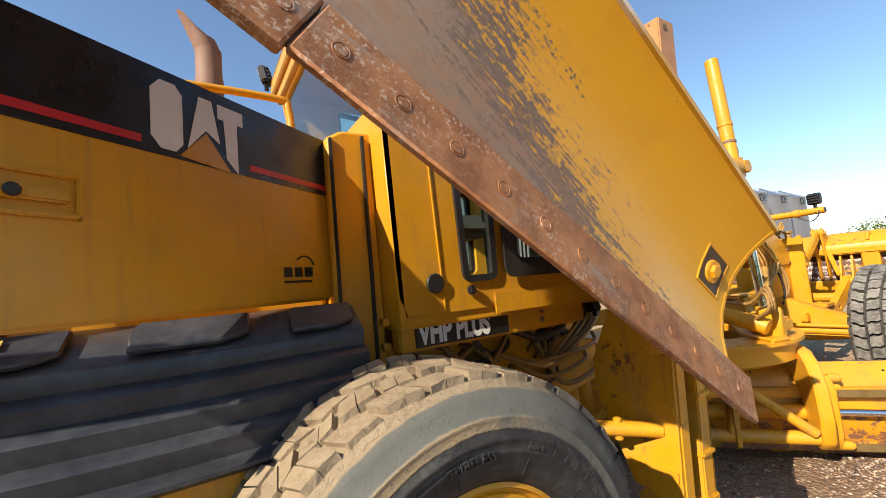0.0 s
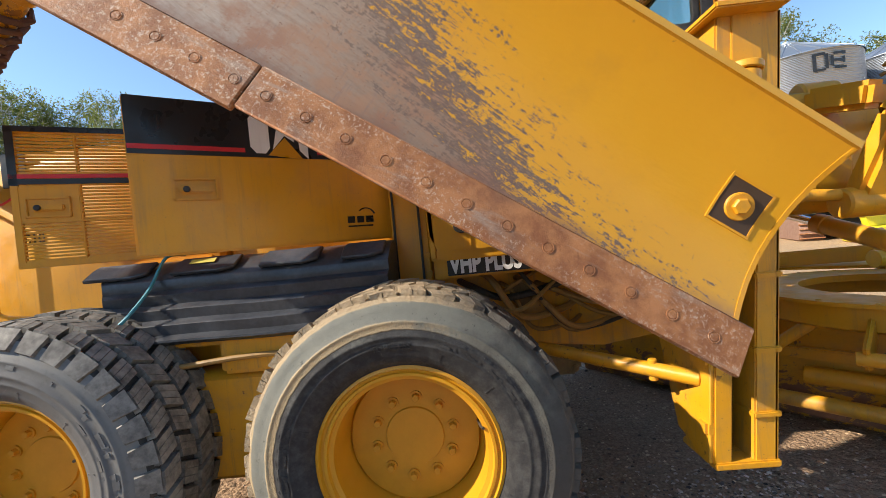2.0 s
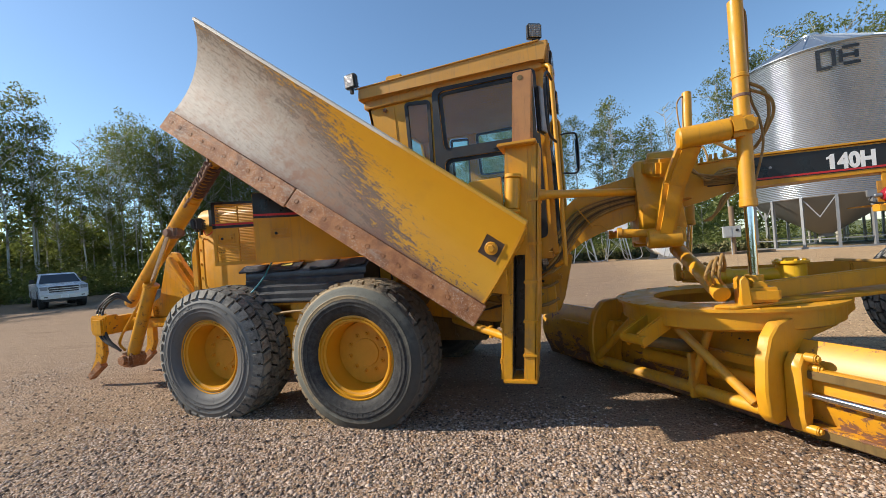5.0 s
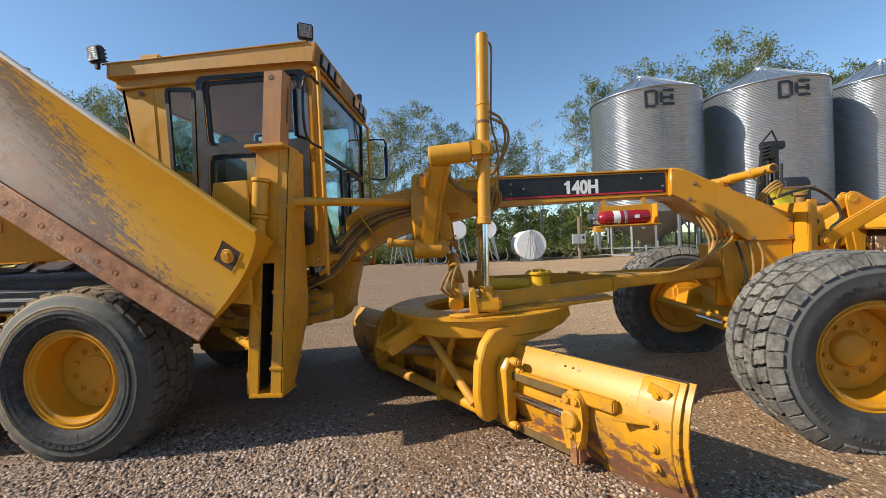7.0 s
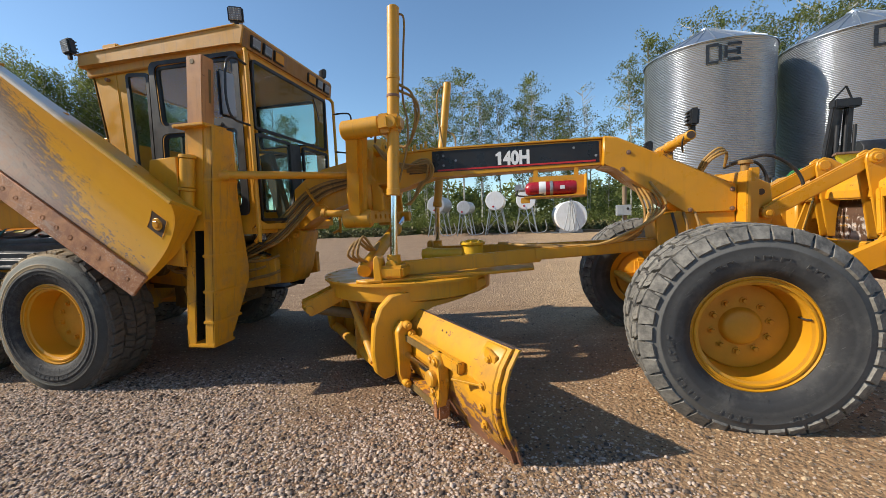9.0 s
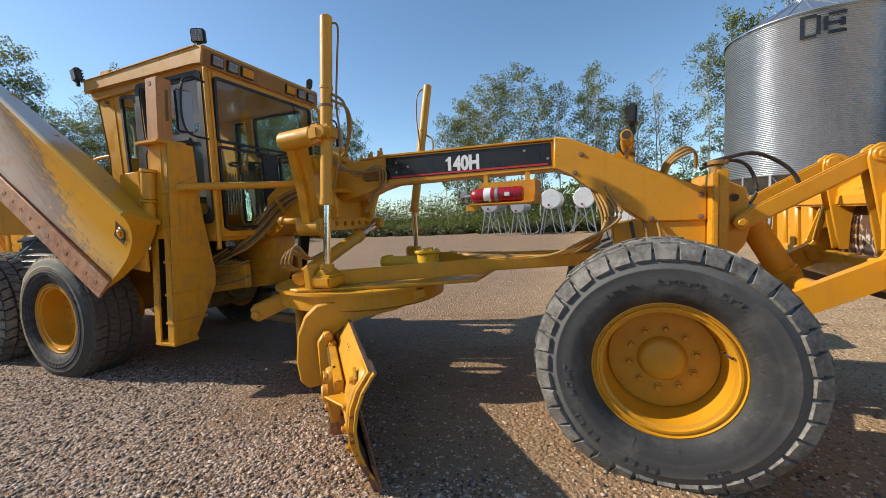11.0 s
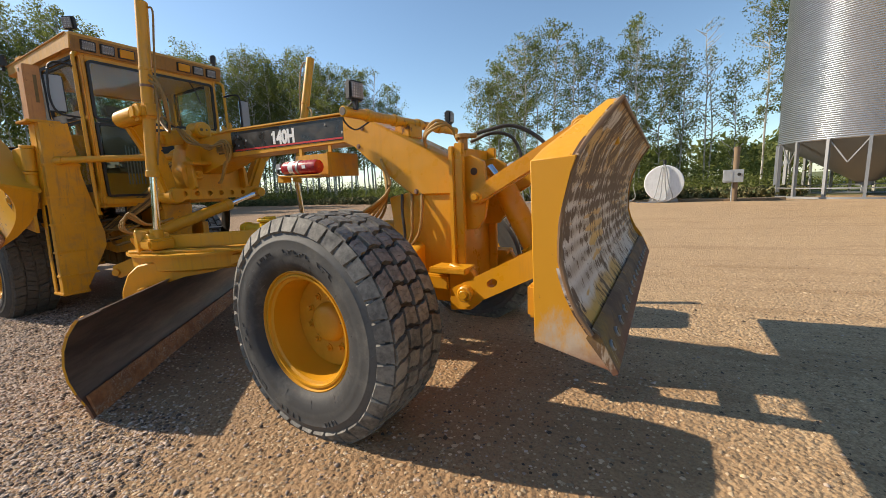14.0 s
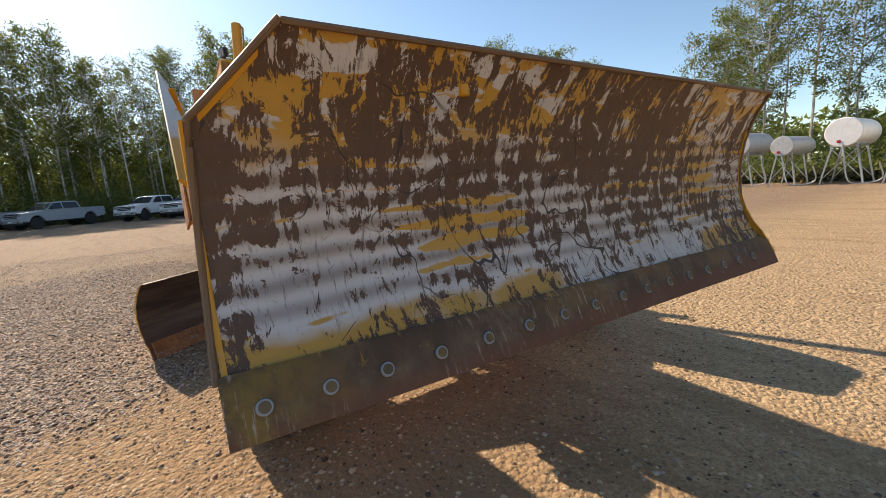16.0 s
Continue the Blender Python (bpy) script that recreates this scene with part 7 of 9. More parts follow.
for a, b, r in ((bp(-1.25, 0.36, 0.22), bp(-2.75, 0.36, 0.22), 0.045), (bp(-1.28, 0.40, 0.26), bp(-1.85, 0.42, 0.72), 0.034), (bp(-1.75, 0.38, 0.24), bp(-1.62, 0.30, 0.70), 0.03), (bp(-2.72, 0.40, 0.26), bp(-2.2, 0.42, 0.72), 0.034)):
    part("brace_tube", rod(B(), a, b, r, 16), M["dirty"], grader)
part("brace_plate", bar(B(), bp(-1.72, 0.34, 0.16), bp(-1.72, 0.34, 0.50), 0.03, 0.16, 0.004, up=tuple(BN)), M["dirty"], grader)
for ds in (-0.07, 0.07):
    bm = bar(B(), bp(-1.88 + ds, 0.36, 0.80), bp(-1.88 + ds, 0.80, 0.63), 0.025, 0.14, 0.012)
    part("tip_link", bm, M["yellow"], grader)
part("tip_pin", rod(B(), bp(-1.99, 0.78, 0.635), bp(-1.77, 0.78, 0.635), 0.035, 14), M["yellow"], grader)
tc = part("tip_cylinder", rod(B(), bp(-1.88, 0.72, 0.62), bp(-1.75, 0.22, 0.50), 0.045, 16), M["greasy"], grader)

# ---- snow wing and its mast ----
wing = thing("snow_wing", (1.0, -1.4, 0.0), "raised snow wing blade, yellow paint scoured to bare steel", "snow wing")
WA = radians(33.9)
WM = Matrix(((math.cos(WA), 0, math.sin(WA), 1.085), (0, 1, 0, -1.475), (-math.sin(WA), 0, math.cos(WA), 0.900), (0, 0, 0, 1)))


def wpart(name, bm, mat, parent, label=""):
    ob = part(name, bm, mat, parent, label)
    if parent is wing:
        ob.matrix_basis = WM
    else:
        ob.matrix_parent_inverse = Matrix.Identity(4)
    return ob


WL = 3.40
wprof = [(0.0, 0.0), (0.06, 0.020), (0.14, 0.052), (0.25, 0.090), (0.38, 0.122), (0.50, 0.134), (0.62, 0.130), (0.74, 0.108), (0.85, 0.070), (0.94, 0.020), (1.0, -0.025)]


def whigh(s):
    return 0.79 + 0.195 * (-s / WL)


def wpoint(s, q, back=0.0):
    """A point of the wing's face: s along it (0 at the low end), q from edge (0) to top (1)."""
    for (a, ya), (b, yb) in zip(wprof, wprof[1:]):
        if q <= b + 1e-9:
            y = ya + (yb - ya) * (q - a) / (b - a)
            break
    lean = -0.06 * q * (-s / WL)
    return (s, y + lean + back, q * whigh(s))


ss = [0.0] + [-WL * k / 24 for k in range(1, 25)]
qs = [k / 22 for k in range(23)]
bm = shell(B(), [[wpoint(s, q) for q in qs] for s in ss], [[wpoint(s, q, 0.016) for q in qs] for s in ss])
face = wpart("moldboard", bm, M["wing"], wing, "curved face, yellow above, streaked bare steel and rust below")
# rolled top edge and back box
bm = B()
rows = []
for s in ss:
    x, y, z = wpoint(s, 1.0)
    wide = 0.03 + 0.29 * min(1.0, 1.35 * (1 + s / WL))
    rows.append([bm.verts.new((x, y + dy, z + dz)) for dy, dz in ((-0.004, -0.012), (-0.004, 0.010), (0.012, 0.020), (0.016 + wide, 0.005 - 0.25 * wide), (0.020 + wide, -0.01 - 0.25 * wide), (0.014 + wide, -0.03 - 0.25 * wide), (0.03, -0.012))])
for a, b in zip(rows, rows[1:]):
    for k in range(7):
        bm.faces.new((a[k], a[(k + 1) % 7], b[(k + 1) % 7], b[k]))
bm.faces.new(rows[0])
bm.faces.new(rows[-1][::-1])
wpart("top_flange", bm, M["flange"], wing, "sloping yellow top plate, sky sheen coloured in towards its high end")
bm = B()
f = [wpoint(0, q) for q in qs]
pts = [(p[1] - 0.002, p[2]) for p in f] + [(0.28, 0.70), (0.295, 0.60), (0.29, 0.45), (0.24, 0.30), (0.15, 0.15), (0.05, 0.05)]
prism(bm, pts, "x", -0.012, 0.006, 0.002)
wpart("end_plate", bm, M["yellow"], wing)
for sx in (-0.55, -1.3, -2.05, -2.8):
    bm = B()
    pts = [wpoint(sx, 0.06 + 0.045 * q, 0.010)[1:] for q in range(21)] + [(0.15, whigh(sx) - 0.02), (0.22, 0.5), (0.16, 0.2)]
    prism(bm, pts, "x", sx - 0.008, sx + 0.008, 0.002)
    wpart("back_rib", bm, M["yellow"], wing)
wpart("back_tube", box(B(), (-3.2, 0.15, 0.40), (-0.1, 0.25, 0.52), 0.01), M["yellow"], wing)
# cutting edge in two lengths, with bolts
for a, b in ((0.035, -1.80), (-1.806, -WL - 0.01)):
    bm = B()
    low = 0.0 if a > 0 else 0.016
    prism(bm, [(-0.022 - low * 0.3, -0.018 - low), (0.004, -0.022 - low), (0.055, 0.145), (0.022, 0.150)], "x", b, a, 0.006)
    wpart("cutting_edge", bm, M["edge"], wing, "pitted rust-brown cutting edge")
for k, sx in enumerate([-0.085 - 0.1495 * i for i in range(12)] + [-1.85, -2.0, -2.15, -2.30, -2.45, -2.6, -2.75, -2.9, -3.05, -3.2, -3.32]):
    zz = 0.062
    yy = -0.001
    bm = lathe(B(), [(0.001, yy - 0.002), (0.0135, yy - 0.002), (0.0145, yy + 0.0005), (0.0165, yy + 0.0005), (0.0175, yy - 0.002), (0.020, yy - 0.002), (0.021, yy + 0.004)], (sx, 0, zz), 16, "y")
    bmesh.ops.rotate(bm, cent=(sx, yy, zz), matrix=Matrix.Rotation(radians(-14.7), 3, "X"), verts=bm.verts)
    wpart("plow_bolt", bm, M["edge"], wing)
# square pocket with the pivot bolt; a flat dark plate paints the recess's shade
PS, PQ, PW = -0.150, 0.640, 0.076


def wpatch(bm, s0, s1, q0, q1, off, t):
    """A thin plate laid on the face between two lengths and two heights."""
    g = [[(x, y - off, z) for x, y, z in (wpoint(s0 + (s1 - s0) * i / 4, q0 + (q1 - q0) * k / 4) for k in range(5))] for i in range(5)]
    return shell(bm, g, [[(x, y + t, z) for x, y, z in row] for row in g])


dq = PW / 0.80
bm = B()
for a, b, c, d in ((PS - PW - 0.008, PS + PW + 0.008, PQ - dq - 0.01, PQ - dq), (PS - PW - 0.008, PS + PW + 0.008, PQ + dq, PQ + dq + 0.01), (PS - PW - 0.008, PS - PW, PQ - dq, PQ + dq), (PS + PW, PS + PW + 0.008, PQ - dq, PQ + dq)):
    wpatch(bm, a, b, c, d, 0.004, 0.004)
wpart("pocket_rim", bm, M["yellow"], wing)
wpart("pocket", wpatch(B(), PS - PW, PS + PW, PQ - dq, PQ + dq, 0.002, 0.002), M["pocket"], wing, "flat dark square standing in for a shaded recess")
pc = Vector(wpoint(PS, PQ))
bm = rod(B(), pc + Vector((0, 0.004, 0)), pc + Vector((0, -0.010, -0.002)), 0.050, 20)
bolt(bm, pc + Vector((0, -0.008, 0)), (0, -1, -0.22), 0.030, 0.018)
wpart("pivot_bolt", bm, M["worn"], wing)

mast = thing("wing_mast", (1.4, -1.0, 0.37), "tall yellow wing mast with sliding rusty inner tube", "mast")
lean = 0.085


def mx_(x, z):
    return x + lean * (z - 0.37)


def mbox(bm, x0, x1, y0, y1, z0, z1, bev=0.006):
    sh = Matrix.Identity(4)
    sh[0][2] = lean
    sh[0][3] = -lean * 0.37
    return box(bm, (x0, y0, z0), (x1, y1, z1), bev, sh)


part("rear_channel", mbox(B(), 1.212, 1.285, -1.135, -0.93, 0.37, 2.17), M["worn"], mast)
part("slide_liner", mbox(B(), 1.2852, 1.289, -1.125, -0.94, 0.40, 2.15, 0), M["black"], mast, "black greased slide face")
part("front_channel", mbox(B(), 1.374, 1.467, -1.135, -0.91, 0.37, 2.17), M["dirty"], mast)
part("cover_plate", mbox(B(), 1.270, 1.390, -1.142, -1.128, 1.34, 2.17, 0.004), M["yellow"], mast)
bm = B()
prism(bm, [(-1.135, 0.38), (-0.90, 0.43), (-0.70, 0.86), (-0.70, 1.0), (-0.84, 1.62), (-0.90, 2.17), (-1.135, 2.17)], "x", 0.0, 0.018, 0.004)
bmesh.ops.transform(bm, matrix=Matrix(((1, 0, lean, 1.450 - lean * 0.37), (0, 1, 0, 0), (0, 0, 1, 0), (0, 0, 0, 1))), verts=bm.verts)
part("side_plate", bm, M["dirty"], mast, "broad tapering side plate")
bm = B()
prism(bm, [(-1.130, 0.38), (-0.90, 0.43), (-0.72, 0.80), (-0.70, 0.98), (-0.84, 1.30), (-0.92, 1.5), (-1.130, 1.5)], "x", 0.0, 0.016, 0.004)
bmesh.ops.transform(bm, matrix=Matrix(((1, 0, lean, 1.196 - lean * 0.37), (0, 1, 0, 0), (0, 0, 1, 0), (0, 0, 0, 1))), verts=bm.verts)
part("side_plate", bm, M["worn"], mast, "chipped tapering side plate")
part("inner_slide", mbox(B(), 1.286, 1.373, -0.98, -0.94, 0.42, 2.15, 0.003), M["black"], mast, "black greasy slide")
bm = mbox(B(), 1.275, 1.417, -1.175, -1.045, 2.188, 2.712, 0.006)
tube_ob = part("inner_mast", bm, M["rustyellow"], mast, "rusty brown inner mast tube")
# hole and slot are dark plates, their shade put into the colour
part("pin_hole", rod(B(), (mx_(1.33, 2.665), -1.178, 2.665), (mx_(1.33, 2.665), -1.168, 2.665), 0.022, 16), M["greasy"], tube_ob)
part("slot", mbox(B(), 1.4172, 1.4182, -1.105, -1.078, 2.36, 2.62, 0), M["greasy"], tube_ob)
bm = mbox(B(), 1.165, 1.455, -1.215, -0.95, 2.165, 2.19, 0.006)
part("top_plate", bm, M["yellow"], mast)
part("foot_plate", mbox(B(), 1.215, 1.475, -1.145, -0.90, 0.355, 0.385, 0.006), M["worn"], mast)
for z in (0.57, 0.83, 1.13, 1.42, 1.75):
    part("band", mbox(B(), 1.365, 1.474, -1.145, (-0.80 if z < 1 else -0.76) + (0.0 if z < 1.2 else -0.08), z - 0.012, z + 0.012, 0.005), M["yellow"], mast)
for z in (0.52, 0.80, 1.2):
    part("stop_lug", mbox(B(), 1.185, 1.23, -1.13, -1.06, z - 0.03, z + 0.03, 0.01), M["worn"], mast)
bm = B()
rod(bm, (1.395, -1.19, 1.69), (1.418, -1.19, 1.92), 0.054, 24, bev=0.006)
rod(bm, (1.391, -1.19, 1.665), (1.394, -1.19, 1.688), 0.062, 24)
rod(bm, (1.419, -1.19, 1.922), (1.422, -1.19, 1.950), 0.062, 24)
rod(bm, (1.376, -1.19, 1.50), (1.391, -1.19, 1.665), 0.050, 24, bev=0.006)
part("hinge_barrel", bm, M["yellow"], mast)
bm = B()
prism(bm, [(1.02, 1.50), (1.08, 1.93), (1.33, 1.94), (1.34, 1.45), (1.25, 1.40)], "y", -1.215, -1.185, 0.006)
prism(bm, [(0.98, 1.10), (1.02, 1.45), (1.32, 1.42), (1.32, 1.05)], "y", -1.215, -1.185, 0.006)
part("hinge_plate", bm, M["yellow"], mast)
bm = box(B(), (1.10, -1.29, 1.25), (1.28, -1.18, 1.45), 0.02)
rod(bm, (1.20, -1.30, 1.36), (1.22, -1.10, 1.36), 0.06, 18)
part("pivot_block", bm, M["yellow"], mast)
bm = rod(B(), (1.60, -1.01, 1.795), (2.36, -0.24, 1.815), 0.034, 18)
rod(bm, (1.56, -1.04, 1.79), (1.62, -0.99, 1.795), 0.045, 14)
part("mast_brace", bm, M["yellow"], mast)
bm = rod(B(), (0.66, -0.52, 0.745), (1.24, -1.05, 0.700), 0.034, 18)
rod(bm, (1.10, -0.92, 0.66), (1.10, -0.92, 0.76), 0.02, 10)
part("lower_brace", bm, M["worn"], mast)
# wing strut and its lift ram at the rear
strut = thing("wing_strut", (-3.9, -0.42, 0.9), "dirty yellow telescopic wing strut with spring and lift ram", "strut")
S0, S1 = Vector((-1.13, -1.43, 2.44)), Vector((-3.95, -0.41, 1.05))
sd = (S1 - S0).normalized()
part("outer_tube", rod(B(), S0 + sd * 0.75, S1, 0.075, 24, bev=0.01), M["worn"], strut)
bm = rod(B(), S0, S0 + sd * 0.9, 0.05, 20)
rod(bm, S0 + sd * 0.01, S0 + sd * 0.09, 0.062, 18)
rod(bm, S0 + sd * 0.66, S0 + sd * 0.72, 0.072, 18)
part("inner_tube", bm, M["worn"], strut)
bm = B()
coil = [S0 + sd * (0.12 + 0.50 * k / 84) for k in range(85)]
e1 = sd.orthogonal().normalized()
e2 = sd.cross(e1)
tube(bm, [p + (e1 * math.cos(k * 0.75) + e2 * math.sin(k * 0.75)) * 0.068 for k, p in enumerate(coil)], 0.013, 6, curved=False)
part("spring", bm, M["springrust"], strut, "rusty coil spring")
bm = B()
for k in range(16):
    c = S0 + sd * (0.10 + 0.045 * k) + Vector((0.03, -0.085 - 0.01 * math.sin(k), -0.04))
    rod(bm, c, c + sd * 0.05, 0.009 + 0.006 * (k % 2), 6, bev=0)
part("chain", bm, M["rustpipe"], strut)
K = S0 + sd * 1.30 + Vector((0.05, -0.05, -0.04))
bm = box(B(), K - Vector((0.08, 0.06, 0.08)), K + Vector((0.07, 0.05, 0.05)), 0.025)
rod(bm, K + Vector((-0.02, -0.10, -0.02)), K + Vector((-0.02, 0.1, -0.02)), 0.04, 16)
part("ram_bracket", bm, M["rustpipe"], strut)
R0, R1, R2 = K + Vector((-0.02, -0.06, -0.03)), Vector((-3.22, -0.64, 1.285)), Vector((-3.68, -0.62, 0.36))
part("ram_rod", rod(B(), R0, R1, 0.028, 16), M["chrome"], strut, "chromed ram rod")
bm = rod(B(), R1, R2, 0.072, 22, bev=0.01)
rod(bm, R1 + (R1 - R2) * 0.01, R1 - (R1 - R2) * 0.03, 0.088, 20)
part("ram_barrel", bm, M["worn"], strut)
part("ram_foot", box(rod(B(), R2 - Vector((0, 0.14, 0)), R2 + Vector((0, 0.14, 0)), 0.06, 16), R2 - Vector((0.10, 0.10, 0.10)), R2 + Vector((0.12, 0.10, 0.08)), 0.03), M["edge"], strut)
part("ram_line", tube(B(), [R1 + Vector((-0.09, -0.03, 0)), R1 + Vector((-0.16, -0.04, -0.2)), R2 + Vector((-0.14, -0.04, 0.25)), R2 + Vector((-0.09, -0.02, 0.1))], 0.016, 8, 5), M["worn"], strut)
for k in range(3):
    part("ram_hose", tube(B(), [R2 + Vector((-0.05, -0.1, 0.12)), R2 + Vector((-0.25 - 0.06 * k, -0.12, 0.30)), R2 + Vector((-0.42 - 0.05 * k, -0.05, 0.62)), R2 + Vector((-0.30, 0.05, 0.78 + 0.03 * k)), R2 + Vector((-0.1, 0.1, 0.70))], 0.015, 8, 6), M["blackhose"], strut)

# ---- rear ripper ----
ripper = thing("rear_ripper", (-3.6, 0.0, 0.2), "yellow rear ripper frame with worn teeth", "ripper")
for s in (-0.42, 0.42):
    bm = B()
    prism(bm, [(-2.60, 0.80), (-2.60, 1.20), (-2.80, 1.36), (-3.00, 1.66), (-3.10, 1.68), (-3.20, 1.60), (-3.34, 1.10), (-3.60, 1.0), (-3.62, 0.78), (-3.2, 0.72)], "y", s - 0.03, s + 0.03, 0.01)
    part("side_plate", bm, M["worn"], ripper)
    bm = bar(B(), (-2.55, s, 0.80), (-4.05, s, 0.78), 0.09, 0.14, 0.015)
    part("lower_arm", bm, M["worn"], ripper)
    bm = rod(B(), (-3.06, s - 0.08, 1.60), (-2.62, s - 0.08, 1.02), 0.035, 14)
    part("ram", bm, M["worn"], ripper)
part("cross_beam", box(B(), (-4.16, -0.78, 0.68), (-3.96, 0.95, 0.90), 0.02), M["worn"], ripper)
part("upper_beam", box(B(), (-3.60, -0.5, 0.86), (-3.40, 0.5, 1.0), 0.015), M["worn"], ripper)
for y in (-0.66, 0.0, 0.66):
    bm = B()
    prism(bm, [(-4.22, 0.95), (-4.10, 0.95), (-4.10, 0.42), (-4.16, 0.30), (-4.36, 0.14), (-4.40, 0.18), (-4.26, 0.34), (-4.24, 0.45)], "y", y - 0.035, y + 0.035, 0.01)
    sk = part("shank", bm, M["worn"], ripper)
    part("tooth", prism(B(), [(-4.20, 0.34), (-4.14, 0.26), (-4.40, 0.08), (-4.43, 0.15)], "y", y - 0.042, y + 0.042, 0.008), M["edge"], sk, "worn steel tooth")
    part("shank_pocket", box(B(), (-4.24, y - 0.08, 0.72), (-3.94, y + 0.08, 0.93), 0.015), M["worn"], ripper)
bm = box(B(), (-3.40, -0.40, 0.50), (-2.56, 0.40, 0.72), 0.02)
part("hitch_box", bm, M["dirty"], ripper)

# ---- front plow and its lift frame ----
lift = thing("plow_lift_frame", (6.0, 0.0, 0.5), "yellow plow lift frame with pinned link arms", "lift frame")
bm = B()
box(bm, (5.80, -0.34, 0.52), (5.835, 0.34, 1.64), 0.006)
for s in (-1, 1):
    box(bm, (5.835, s * 0.30 - 0.02, 0.50), (5.90, s * 0.30 + 0.02, 1.66), 0.006)
part("back_plate", bm, M["fresh"], lift)
for s in (-1, 1):
    bm = B()
    prism(bm, [(5.835, 1.05), (5.835, 1.56), (5.92, 1.58), (6.02, 1.53), (6.05, 1.30), (6.02, 1.14), (5.96, 1.06)], "y", s * 0.22 - 0.018, s * 0.22 + 0.018, 0.006)
    rod(bm, (5.95, s * 0.20, 1.465), (5.95, s * 0.245, 1.465), 0.032, 16)
    ear = part("upper_ear", bm, M["fresh"], lift)
    # dark disc painted for the shade inside the hole
    part("pin_hole", rod(B(), (5.95, s * 0.2445, 1.465), (5.95, s * 0.247, 1.465), 0.026, 16, bev=0), M["pocket"], ear)
    bm = rod(B(), (5.977, s * 0.19, 1.29), (5.977, s * 0.30, 1.29), 0.046, 20, bev=0.008)
    rod(bm, (5.977, s * 0.30, 1.29), (5.977, s * 0.318, 1.29), 0.024, 12)
    part("pin", bm, M["fresh"], lift)
    bm = bar(B(), (5.965, s * 0.265, 1.285), (6.69, s * 0.265, 1.685), 0.05, 0.115, 0.012)
    part("upper_arm", bm, M["fresh"], lift)
    along = Vector((0.77, s * 0.05, 0.40)).normalized()
    m = facing(Vector((5.93, s * 0.44 + 0.0375, 0.62)), along, Vector((0, 0, 1)) - along * along.z)
    oval = [(0.27 + 0.040 * math.cos(a), -0.005 + 0.026 * math.sin(a)) for a in (k * math.pi / 8 for k in range(16))]
    bm = frame_plate(B(), m, [(-0.03, -0.07), (-0.02, -0.08), (0.88, -0.08), (0.89, -0.07), (0.89, 0.07), (0.88, 0.08), (-0.02, 0.08), (-0.03, 0.07)], [oval], 0.075)
    part("lower_arm", bm, M["fresh"], lift)
    bm = prism(B(), [(5.82, 0.50), (5.82, 0.84), (6.00, 0.80), (6.06, 0.70), (6.05, 0.58), (5.98, 0.52)], "y", s * 0.40 - 0.03, s * 0.40 + 0.03, 0.01)
    box(bm, (5.70, s * 0.40 - 0.10, 0.78), (5.98, s * 0.40 + 0.08, 0.82), 0.006)
    part("lower_ear", bm, M["fresh"], lift)
    bm = rod(B(), (5.98, s * 0.36, 0.655), (5.98, s * 0.53, 0.655), 0.055, 20, bev=0.01)
    rod(bm, (5.98, s * 0.53, 0.655), (5.98, s * 0.55, 0.655), 0.030, 12)
    part("pin", bm, M["fresh"], lift)
bm = rod(B(), (6.06, 0.0, 1.38), (6.34, 0.0, 0.86), 0.085, 24, bev=0.012)
rod(bm, (6.30, 0.0, 0.93), (6.345, 0.0, 0.85), 0.10, 24)
rc = part("lift_ram", bm, M["fresh"], lift)
part("piston_rod", rod(B(), (5.96, 0, 1.50), (6.07, 0, 1.36), 0.035, 16), M["chrome"], rc)
bm = rod(B(), (5.85, -0.20, 1.62), (5.85, -0.20, 1.70), 0.035, 14)
rod(bm, (5.85, -0.20, 1.70), (5.85, -0.20, 1.73), 0.055, 14)
rod(bm, (5.85, -0.20, 1.715), (5.93, -0.14, 1.72), 0.018, 10)
part("hose_fitting", bm, M["hose"], lift)
part("cross_tube", rod(B(), (6.36, -0.46, 0.84), (6.36, 0.46, 0.84), 0.06, 18), M["fresh"], lift)
part("push_beam", box(B(), (5.45, -0.30, 0.52), (5.82, 0.30, 0.66), 0.015), M["fresh"], lift)
part("side_beam", bar(B(), (5.2, -0.42, 0.72), (5.82, -0.42, 0.70), 0.06, 0.10, 0.01), M["fresh"], lift)
part("side_beam", bar(B(), (5.2, 0.42, 0.72), (5.82, 0.42, 0.70), 0.06, 0.10, 0.01), M["fresh"], lift)

plow = thing("front_plow", (6.9, 0.0, 0.7), "wide curved snow plow, worn steel front and yellow back", "snow plow")
pprof = [(1.655, 6.978), (1.58, 6.925), (1.50, 6.880), (1.40, 6.842), (1.30, 6.818), (1.20, 6.808), (1.10, 6.812), (1.00, 6.838), (0.92, 6.876), (0.855, 6.922)]


def yr(z):
    return -1.45 + (z - 1.456) if z > 1.456 else -1.45 - 0.03 * (1.456 - z) / 0.6


def yl(z):
    return 1.345 + 0.16 * (1.655 - z) / 0.8


def zp(z, y):
    return z - 0.018 * (y + 1.48) * max(0, (1.3 - z) / 0.45)


us = [k / 20 for k in range(21)]
zz = [1.655, 1.62, 1.58, 1.54, 1.50, 1.456, 1.40, 1.34, 1.28, 1.22, 1.16, 1.10, 1.04, 0.98, 0.92, 0.885, 0.855]


def px(z):
    for (a, xa), (b, xb) in zip(pprof, pprof[1:]):
        if z >= b - 1e-9:
            return xa + (xb - xa) * (a - z) / (a - b)
    return pprof[-1][1]


def pgrid(off):
    return [[(px(z) + off + (0.004 * noise.noise((y * 1.7, z * 4, 3.0))), y, zp(z, y)) for z in zz for y in (yr(z) + (yl(z) - yr(z)) * u,)] for u in us]


